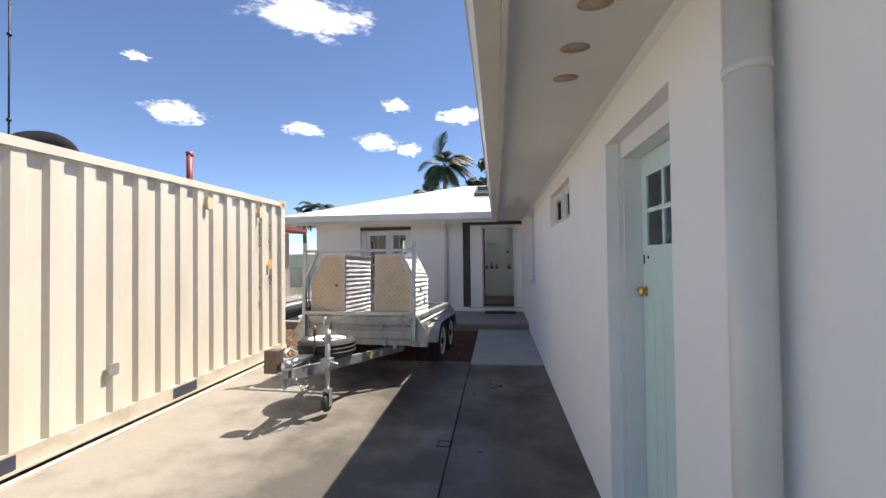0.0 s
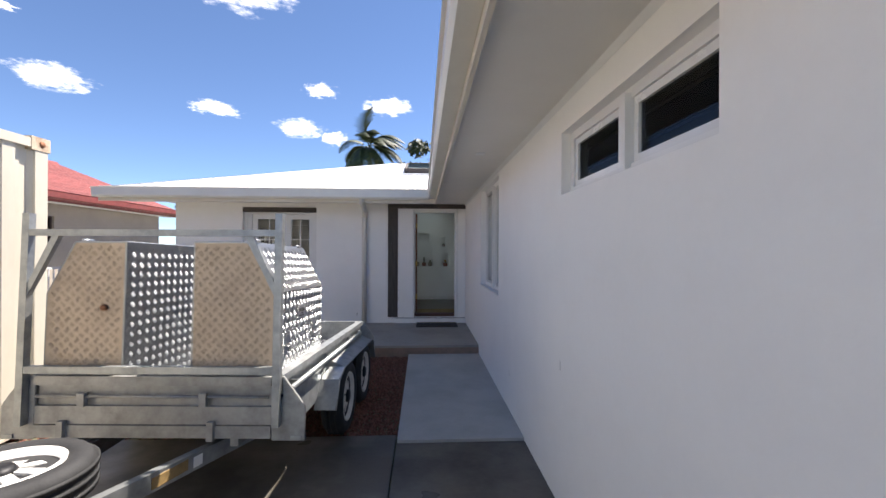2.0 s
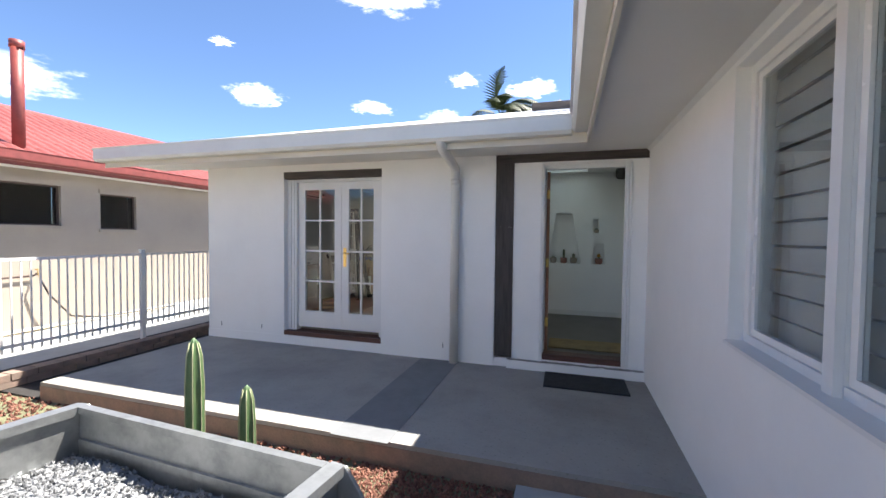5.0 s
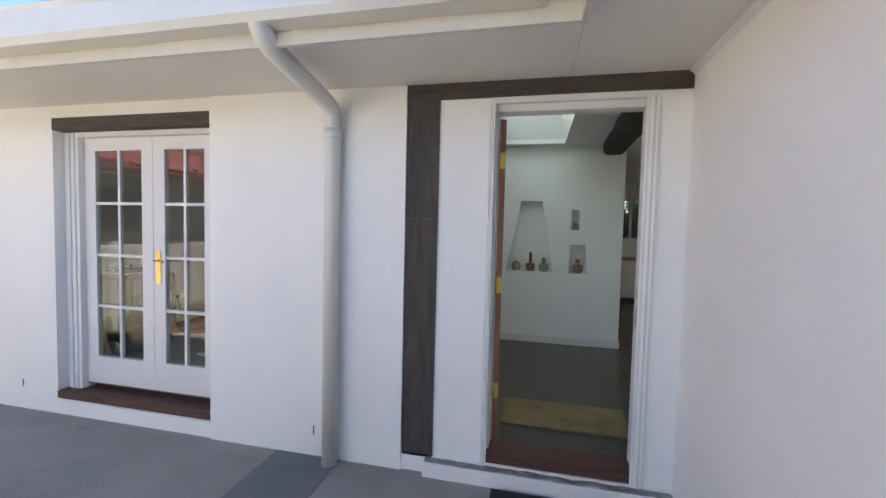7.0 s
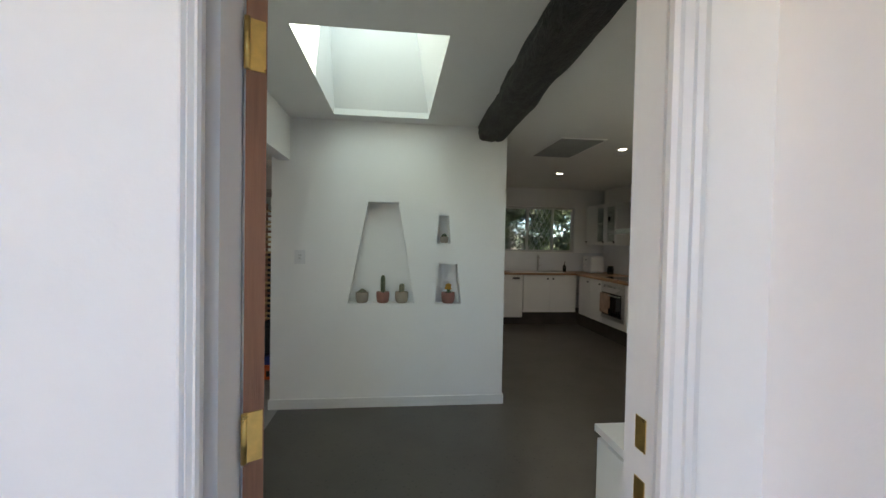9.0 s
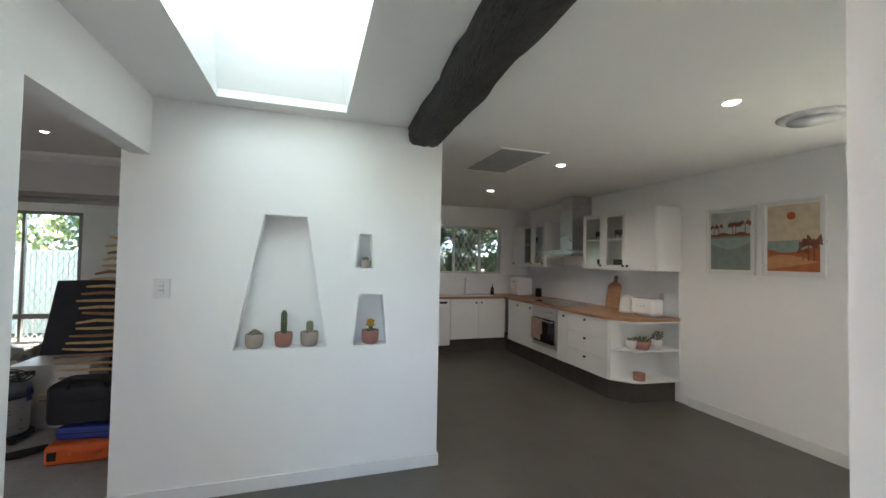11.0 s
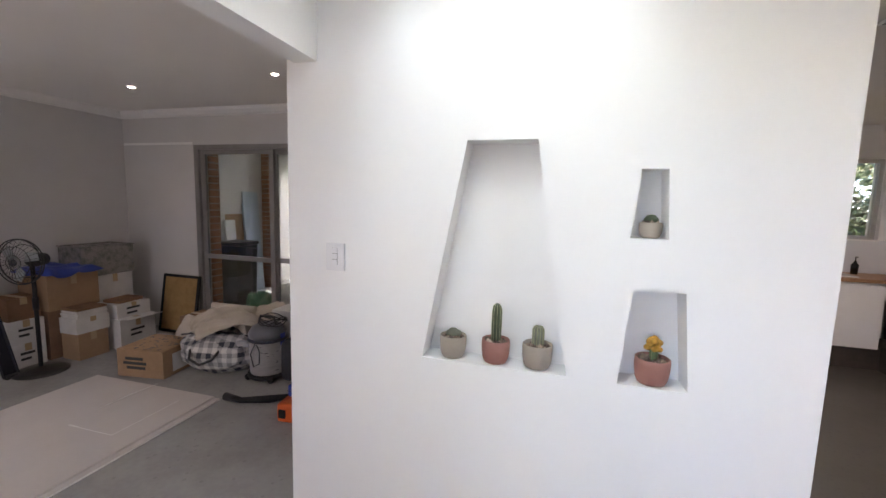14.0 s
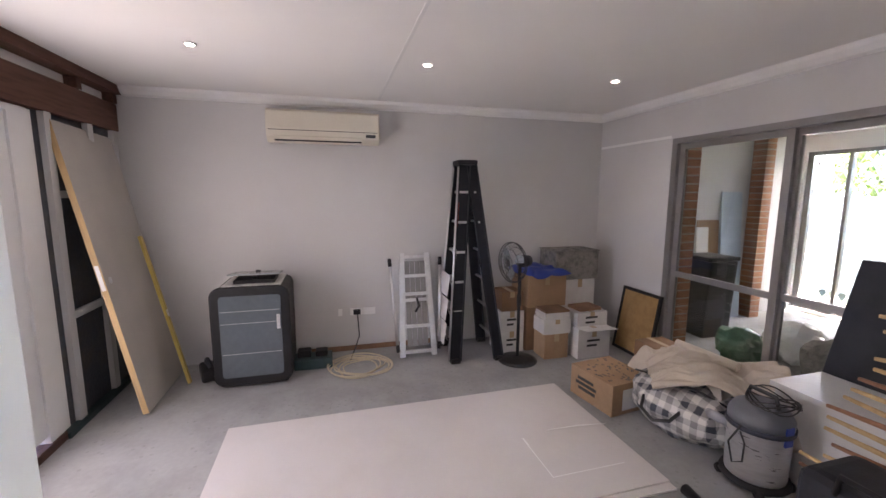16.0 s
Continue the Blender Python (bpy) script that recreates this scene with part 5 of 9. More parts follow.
# ---- clouds, far beyond the roofs ----
def cloud_material():
    m = bpy.data.materials.new("cloud")
    m.use_nodes = True
    nt = m.node_tree
    nt.nodes.clear()
    out = nt.nodes.new("ShaderNodeOutputMaterial")
    mix = nt.nodes.new("ShaderNodeMixShader")
    tr = nt.nodes.new("ShaderNodeBsdfTransparent")
    em = nt.nodes.new("ShaderNodeEmission")
    em.inputs[0].default_value, em.inputs[1].default_value = (1, 1, 1, 1), 0.85
    co = nt.nodes.new("ShaderNodeTexCoord")
    info = nt.nodes.new("ShaderNodeObjectInfo")
    shift = nt.nodes.new("ShaderNodeVectorMath")
    shift.operation = "MULTIPLY_ADD"
    rnd = nt.nodes.new("ShaderNodeCombineXYZ")
    nt.links.new(info.outputs["Random"], rnd.inputs[0])
    shift.inputs[1].default_value = (40, 0, 0)
    nt.links.new(rnd.outputs[0], shift.inputs[0])
    nt.links.new(co.outputs["Object"], shift.inputs[2])
    no = _node(nt, "ShaderNodeTexNoise", Scale=2.6, Detail=8.0, Roughness=0.62)
    nt.links.new(shift.outputs[0], no.inputs["Vector"])
    ln = nt.nodes.new("ShaderNodeVectorMath")
    ln.operation = "LENGTH"
    nt.links.new(co.outputs["Object"], ln.inputs[0])
    sub = nt.nodes.new("ShaderNodeMath")
    sub.operation = "MULTIPLY_ADD"
    sub.inputs[1].default_value, sub.inputs[2].default_value = -0.62, 0.42
    nt.links.new(ln.outputs["Value"], sub.inputs[0])
    add = nt.nodes.new("ShaderNodeMath")
    nt.links.new(no.outputs[0], add.inputs[0])
    nt.links.new(sub.outputs[0], add.inputs[1])
    rg = nt.nodes.new("ShaderNodeMapRange")
    rg.inputs[1].default_value, rg.inputs[2].default_value = 0.48, 0.80
    rg.interpolation_type = "SMOOTHSTEP"
    nt.links.new(add.outputs[0], rg.inputs[0])
    nt.links.new(rg.outputs[0], mix.inputs[0])
    nt.links.new(tr.outputs[0], mix.inputs[1])
    nt.links.new(em.outputs[0], mix.inputs[2])
    nt.links.new(mix.outputs[0], out.inputs[0])
    return m


CLOUD = cloud_material()
for px, py, pz, w, h in ((-142, 296, 190, 66, 24), (-238, 275, 112, 30, 13), (-161, 327, 111, 26, 9), (-104, 351, 104, 28, 12), (-78, 359, 98, 17, 10),
                         (-86, 346, 134, 20, 9), (-31, 358, 126, 32, 12), (-247, 251, 144, 12, 5), (-330, 150, 96, 70, 24)):
    bm = bmesh.new()
    bm.faces.new([bm.verts.new(c) for c in ((-1, 0, -1), (1, 0, -1), (1, 0, 1), (-1, 0, 1))])
    ob = structure("backdrop_cloud", bm, CLOUD, "small white fair-weather cloud", "cloud")
    ob.matrix_world = Matrix.Translation((px, py, pz)) @ Vector((px, py, pz * 0.6)).to_track_quat("Y", "Z").to_matrix().to_4x4() @ Matrix.Diagonal((w, 1, h, 1))
    ob.visible_shadow = False

# roof skylight frame seen outside
sk = thing("roof_skylight", "flat roof skylight with dark frame and tinted glass", "skylight", at=Matrix.Translation((-0.27, 13.52, roof_z(13.52) + 0.03)) @ pose(0, 0, 0, math.degrees(math.atan(PITCH)), 0, 0))
part("frame", slab("z", 0.0, 0.12, -0.45, 0.45, -0.70, 0.70, [(-0.39, 0.39, -0.63, 0.63)]), DARK_TIMBER_X, sk)
part("pane", cube(-0.39, 0.39, -0.63, 0.63, 0.10, 0.106), SKY_PANE, sk, "tinted skylight glass")
part("flashing", slab("z", -0.02, 0.004, -0.58, 0.56, -0.86, 0.86, [(-0.45, 0.45, -0.70, 0.70)]), ROOF_WHITE, sk)


# ---- trailer ----
TR = pose(-1.945, 5.74, 0, -2.2, 0, -3.1)   # origin under the middle of the tray front, y towards the rear, nose jacked up


def wheel(parent, name, centre, axis_turn, r=0.325, w=0.19):
    h = part(name, moved(lathe([(0.21, -w / 2 + 0.02), (0.235, -w / 2), (r - 0.03, -w / 2), (r, -w / 2 + 0.035), (r + 0.002, 0), (r, w / 2 - 0.035), (r - 0.03, w / 2), (0.235, w / 2), (0.21, w / 2 - 0.02), (0.20, 0)], 36), Matrix.Translation(centre) @ axis_turn), RUBBER, parent, "black tyre")
    for k in (-1, 0, 1):
        g = lathe([(r - 0.004, k * 0.045 - 0.006), (r + 0.006, k * 0.045 - 0.014), (r + 0.006, k * 0.045 + 0.014), (r - 0.004, k * 0.045 + 0.006)], 36)
        part("tread", moved(g, Matrix.Translation(centre) @ axis_turn), RUBBER, h)
    rim = lathe([(0.212, w / 2 - 0.02), (0.215, w / 2 - 0.005), (0.20, w / 2 - 0.004), (0.19, w / 2 - 0.05), (0.17, w / 2 - 0.06)], 32)
    bmesh.ops.delete(rim, geom=[f for f in rim.faces if len(f.verts) > 4], context="FACES_ONLY")
    part("rim", moved(rim, Matrix.Translation(centre) @ axis_turn), WHITE_RIM, h, "white steel rim")
    disc = bmesh.new()
    for i in range(8):
        a = 2 * math.pi * i / 8
        pts = [(0.05, -0.35), (0.18, -0.17), (0.18, 0.17), (0.05, 0.35)]
        vs = [disc.verts.new((rr * math.cos(a + da), rr * math.sin(a + da), w / 2 - (0.045 if rr > 0.1 else 0.02))) for rr, da in pts]
        ws = [disc.verts.new((v.co.x, v.co.y, v.co.z - 0.012)) for v in vs]
        disc.faces.new(vs)
        disc.faces.new(ws[::-1])
        for k in range(4):
            disc.faces.new((vs[k], ws[k], ws[(k + 1) % 4], vs[(k + 1) % 4]))
    part("spokes", moved(disc, Matrix.Translation(centre) @ axis_turn), WHITE_RIM, h, "white slotted disc")
    part("hub", moved(lathe([(0.001, w / 2), (0.045, w / 2), (0.06, w / 2 - 0.02), (0.06, w / 2 - 0.05), (0.001, w / 2 - 0.05)], 18), Matrix.Translation(centre) @ axis_turn), BLACK, h, "dark hub")
    return h



tr = thing("box_trailer", "galvanised tandem box trailer with front rack parked on the driveway", "trailer", at=TR)


def tp(name, bm, mat, parent=None, label=""):
    return part(name, bm, mat, parent or tr, label)


W, L = 0.77, 2.43
tp("floor", cube(-W, W, 0.02, L, 0.495, 0.515), GALV_DULL)
# front gate with pressed swages
gate = tp("front_gate", cube(-0.735, 0.735, 0.0005, 0.018, 0.47, 0.865), GALV_DULL, label="weathered front gate")
for d_, za, zb, r_ in ((0.03, 0.47, 0.545, 0.006), (0.022, 0.55, 0.66, 0.018), (0.035, 0.79, 0.845, 0.008)):
    tp("swage", bevelled(cube(-0.735, 0.735, -d_, 0.0, za, zb), r_), GALV_DULL, gate)
tp("rod", tube([(-0.72, -0.03, 0.722), (0.72, -0.03, 0.722)], 0.010, 8), GALV_DULL, gate)
for x in (-0.43, 0.32):
    tp("catch", bevelled(cube(x - 0.022, x + 0.022, -0.05, -0.02, 0.665, 0.745), 0.006), GALV_DULL, gate)
for x in (-0.55, 0.372):
    tp("hinge", bevelled(cube(x - 0.02, x + 0.02, -0.055, -0.025, 0.46, 0.575), 0.01), GALV_DULL, gate)
guard_out = [(0.66, 0.40), (0.77, 0.61), (0.93, 0.67), (2.24, 0.67), (2.36, 0.60), (2.42, 0.42)]


def cheek_plate(s, y0, y1):
    return bevelled(prism([(s * 0.737, 0.455), (s * 0.945, 0.455), (s * 0.945, 0.66), (s * 0.905, 0.72), (s * 0.81, 0.845), (s * 0.737, 0.85)], "y", y0, y1), 0.003)


for s in (-1, 1):
    cheek = tp("front_cheek", cheek_plate(s, -0.022, -0.004), GALV_DULL)
    tp("slot", tube([(s * 0.785, -0.024, 0.66), (s * 0.79, -0.024, 0.71), (s * 0.80, -0.024, 0.74)], 0.010, 8), BLACK, cheek)
    tp("marker", cube(min(s * 0.86, s * 0.925), max(s * 0.86, s * 0.925), -0.030, -0.0225, 0.462, 0.487), GALV, cheek, "small clearance plate")
    side = tp("side_panel", cube(s * W - 0.009, s * W + 0.009, 0.0, L, 0.495, 0.81), GALV)
    tp("top_rail", bevelled(cube(min(s * (W - 0.035), s * (W + 0.035)), max(s * (W - 0.035), s * (W + 0.035)), 0, L, 0.81, 0.852), 0.008), GALV, side)
    tp("lower_rail", cube(s * W - 0.022, s * W + 0.022, 0.0, L, 0.50, 0.55), GALV, side)
    tp("tie_rail", tube([(s * (W + 0.065), 0.03, 0.755), (s * (W + 0.065), L - 0.30, 0.755), (s * (W + 0.03), L - 0.2, 0.755)], 0.021, 12), GALV, side)
    for y in (0.15, 0.95, 1.75):
        tp("rail_bracket", cube(min(s * W, s * (W + 0.065)), max(s * W, s * (W + 0.065)), y, y + 0.012, 0.73, 0.78), GALV, side)
    # tandem guard
    x0, x1 = sorted((s * (W + 0.012), s * (W + 0.185)))
    g = bmesh.new()
    for (a, b), (c, d) in zip(guard_out, guard_out[1:]):
        g.faces.new([g.verts.new(p) for p in ((x0, a, b), (x1, a, b), (x1, c, d), (x0, c, d))])
    bmesh.ops.remove_doubles(g, verts=g.verts[:], dist=0.0005)
    bmesh.ops.solidify(g, geom=g.faces[:], thickness=0.004)
    lip = join(g, *[tube([(s * (W + 0.185), a, b), (s * (W + 0.185), c, d)], 0.008, 6) for (a, b), (c, d) in zip(guard_out, guard_out[1:])])
    tp("mudguard", lip, GALV, label="pressed tandem mudguard")
    # pressed side skirt running down from the tray to the guard
    tp("side_skirt", bevelled(prism([(s * (W + 0.010), 0.735), (s * (W + 0.03), 0.735), (s * (W + 0.175), 0.672), (s * (W + 0.175), 0.664), (s * (W + 0.010), 0.664)], "y", 0.95, 2.22), 0.003), GALV)
    tp("front_skirt", bevelled(prism([(0.0, 0.46), (0.0, 0.70), (0.62, 0.70), (0.80, 0.64), (0.66, 0.46)], "x", *sorted((s * (W + 0.012), s * (W + 0.028)))), 0.002), GALV)
    turn = Matrix.Rotation(s * math.pi / 2, 4, "Y")
    for y, z in ((1.235, 0.345), (1.985, 0.372)):
        wheel(tr, "wheel", (s * (W + 0.07), y, z - 0.012), turn, 0.322, 0.18)
    rear = tp("tail_cheek", cheek_plate(s, L + 0.002, L + 0.02), GALV)
    tp("tail_lamp", bevelled(cube(min(s * 0.83, s * 0.91), max(s * 0.83, s * 0.91), L + 0.021, L + 0.05, 0.53, 0.66), 0.008), RED_PIPE, rear, "red tail lamp")
tail = tp("tail_gate", cube(-W + 0.012, W - 0.012, L - 0.018, L, 0.497, 0.82), GALV)
tp("tail_rail", bevelled(cube(-W + 0.036, W - 0.036, L - 0.04, L + 0.0015, 0.82, 0.853), 0.008), GALV, tail)
tp("tail_swage", bevelled(cube(-W + 0.036, W - 0.036, L - 0.034, L - 0.0185, 0.655, 0.69), 0.006), GALV, tail)
for y, z in ((1.235, 0.345), (1.985, 0.372)):
    tp("axle", tube([(-W - 0.06, y, z), (W + 0.06, y, z)], 0.028, 10), STEEL_DARK)
for s in (-1, 1):
    tp("chassis_rail", cube(s * 0.5 - 0.025, s * 0.5 + 0.025, 0.0, L, 0.41, 0.493), GALV_DULL)
    tp("leaf_spring", tube([(s * 0.55, 0.72, 0.42), (s * 0.55, 1.10, 0.38), (s * 0.55, 1.48, 0.43), (s * 0.55, 1.87, 0.40), (s * 0.55, 2.25, 0.43)], 0.022, 6), STEEL_DARK)
# drawbar
NOSE = (-0.08, -1.58)
for s in (-1, 1):
    a, b = Vector((s * 0.48, 0.45, 0.36)), Vector((NOSE[0] + s * 0.04, NOSE[1], 0.455))
    d = (b - a).normalized()
    side_v = Vector((-d.y, d.x, 0)) * 0.025
    bm = bmesh.new()
    vs = [bm.verts.new(p + q + Vector((0, 0, z))) for p in (a, b) for q, z in ((-side_v, -0.05), (side_v, -0.05), (side_v, 0.05), (-side_v, 0.05))]
    for f in ((0, 1, 2, 3), (7, 6, 5, 4), (0, 4, 5, 1), (1, 5, 6, 2), (2, 6, 7, 3), (3, 7, 4, 0)):
        bm.faces.new([vs[i] for i in f])
    bar = tp("drawbar", bevelled(bm, 0.006), GALV)
    if s > 0:
        p = a.lerp(b, 0.37) + side_v * 1.06
        lab = cube(-0.11, 0.11, -0.002, 0.002, -0.03, 0.03)
        tp("decal", moved(lab, Matrix.Translation(p) @ Matrix.Rotation(math.atan2(d.y, d.x), 4, "Z")), DECAL, bar, "faded gold sticker")
        p = a.lerp(b, 0.285) + side_v * 1.06
        tp("reflector", moved(cube(-0.03, 0.03, -0.003, 0.003, -0.03, 0.03), Matrix.Translation(p) @ Matrix.Rotation(math.atan2(d.y, d.x), 4, "Z")), WHITE_PLASTIC, bar)
tp("coupling", join(tube([(NOSE[0], NOSE[1] + 0.28, 0.55), (NOSE[0], NOSE[1] + 0.02, 0.545)], 0.035, 12), lathe([(0.001, -0.04), (0.05, -0.04), (0.058, -0.01), (0.05, 0.03), (0.02, 0.05), (0.001, 0.05)], 16, (NOSE[0], NOSE[1] - 0.05, 0.545)), bevelled(cube(NOSE[0] - 0.07, NOSE[0] + 0.07, NOSE[1] + 0.1, NOSE[1] + 0.34, 0.55, 0.575), 0.004)), STEEL, label="worn tow coupling")
tp("coupling_lever", tube([(NOSE[0], NOSE[1], 0.58), (NOSE[0] - 0.04, NOSE[1] - 0.02, 0.66), (NOSE[0] - 0.04, NOSE[1] + 0.08, 0.69), (NOSE[0], NOSE[1] + 0.14, 0.64)], 0.011, 8), STEEL)
tp("guard_plate", bevelled(cube(NOSE[0] - 0.24, NOSE[0] - 0.10, NOSE[1] - 0.06, NOSE[1] + 0.05, 0.46, 0.68), 0.008), STEEL_DARK)
tp("brake_lever", join(tube([(NOSE[0] + 0.04, NOSE[1] + 0.42, 0.56), (NOSE[0] + 0.045, NOSE[1] + 0.40, 0.86)], 0.010, 8), tube([(NOSE[0] + 0.043, NOSE[1] + 0.405, 0.76), (NOSE[0] + 0.045, NOSE[1] + 0.40, 0.87)], 0.017, 8)), STEEL_DARK)
tp("brake_cable", tube([(NOSE[0] + 0.04, NOSE[1] + 0.42, 0.62), (NOSE[0] + 0.1, NOSE[1] + 0.6, 0.50), (NOSE[0] + 0.02, NOSE[1] + 0.85, 0.56), (NOSE[0] - 0.1, NOSE[1] + 1.2, 0.48)], 0.006, 6), BLACK)
for s in (-1, 1):
    ch = bmesh.new()
    links = []
    for k in range(13):
        u = k / 12
        p = Vector((NOSE[0] + s * (0.06 + 0.05 * math.sin(u * 3.1)), NOSE[1] + 0.25 - 0.28 * u, 0.50 - 0.20 * math.sin(u * 3.14) - 0.05 * u))
        loop = [(math.cos(a) * 0.013, math.sin(a) * 0.022, 0) for a in np.linspace(0, 2 * math.pi, 9)[:-1]]
        links.append(moved(tube(loop, 0.0042, 5, closed=True), Matrix.Translation(p) @ pose(0, 0, 0, 40 * math.cos(u * 3.1), 90 * (k % 2), 20)))
    tp("safety_chain", join(*links), STEEL)
# jockey wheel
JX, JY = 0.165, -1.27
jock = tp("jockey_stand", join(tube([(JX, JY, 0.23), (JX, JY, 0.80)], 0.026, 14), tube([(JX, JY, 0.70), (JX, JY, 0.84)], 0.032, 14)), GALV)
tp("inner_leg", tube([(JX, JY, 0.12), (JX, JY, 0.30)], 0.019, 12), STEEL, jock)
tp("crank", join(tube([(JX, JY, 0.80), (JX, JY, 0.875), (JX + 0.0, JY - 0.07, 0.89)], 0.010, 8), tube([(JX, JY - 0.07, 0.885), (JX, JY - 0.07, 0.985)], 0.016, 10)), STEEL, jock)
tp("clamp", join(bevelled(cube(JX - 0.05, JX + 0.05, JY - 0.05, JY + 0.05, 0.47, 0.55), 0.008), tube([(JX, JY, 0.52), (JX + 0.14, JY - 0.04, 0.50)], 0.008, 8)), GALV, jock)
tp("wheel_fork", boxes((JX - 0.04, JX - 0.033, JY - 0.03, JY + 0.03, 0.06, 0.22), (JX + 0.033, JX + 0.04, JY - 0.03, JY + 0.03, 0.06, 0.22), (JX - 0.04, JX + 0.04, JY - 0.03, JY + 0.03, 0.215, 0.235)), GALV, jock)
tp("small_wheel", lathe([(0.02, -0.028), (0.06, -0.028), (0.09, -0.02), (0.098, 0), (0.09, 0.02), (0.06, 0.028), (0.02, 0.028)], 22, (JX, JY, 0.098), "x"), RUBBER, jock)
spare = wheel(tr, "spare_wheel", (-0.055, -0.84, 0.60), pose(0, 0, 0, 0, 0, 20), r=0.32, w=0.18)
tp("spare_mount", tube([(0.0, -0.75, 0.45), (-0.055, -0.84, 0.60)], 0.03, 10), STEEL_DARK)
# front rack
RX0, RX1, RY = -0.795, 0.777, -0.046
rack = tp("rack", bevelled(cube(RX0, RX1, RY - 0.02, RY + 0.02, 1.715, 1.755), 0.003), GALV, label="square tube front rack")
tp("lower_rail", bevelled(cube(RX0, RX1, RY - 0.02, RY + 0.02, 0.868, 0.911), 0.003), GALV, rack)
for x in (RX0, RX1):
    s = 1 if x == RX0 else -1
    tp("rack_post", bevelled(cube(x - 0.022, x + 0.022, RY - 0.022, RY + 0.022, 0.55, 1.855), 0.003), GALV, rack)
    bm = prism([(x + s * 0.02, 1.42), (x + s * 0.16, 1.714), (x + s * 0.205, 1.714), (x + s * 0.02, 1.34)], "y", RY - 0.016, RY + 0.016)
    tp("rack_brace", bm, GALV, rack)




# ---- checker plate tool boxes in the tray ----
def checker(bm, o, u, v, w, h, pitch=0.0655, skip=None):
    """Raised five-bar tread over a flat rectangle: o corner, u and v unit directions; bars turn from group to group."""
    n = u.cross(v).normalized()
    rows, cols = max(1, round(h / pitch)), max(1, round(w / pitch))
    pu, pv = w / cols, h / rows
    for j in range(2 * rows):
        for i in range(cols):
            flip = 1 if j % 2 else -1
            cu, cv = (i + 0.27 + 0.5 * (j % 2)) * pu, (0.5 * j + 0.27) * pv
            c = o + u * cu + v * cv
            if cu < 0.015 or cu > w - 0.015 or cv < 0.015 or cv > h - 0.015 or (skip and skip(c)):
                continue
            d = (u * 0.7071 + v * 0.7071 * flip)
            e = n.cross(d)
            for k in range(5):
                m = c + e * (k - 2) * 0.0074
                a, b = m - d * 0.0165, m + d * 0.0165
                top = m + n * 0.0017
                p = [a, m + e * 0.0019, b, m - e * 0.0019]
                vs = [bm.verts.new(q) for q in p] + [bm.verts.new(top - d * 0.0095), bm.verts.new(top + d * 0.0095)]
                for f in ((0, 3, 4), (3, 2, 5, 4), (2, 1, 5), (1, 0, 4, 5)):
                    bm.faces.new([vs[q] for q in f])


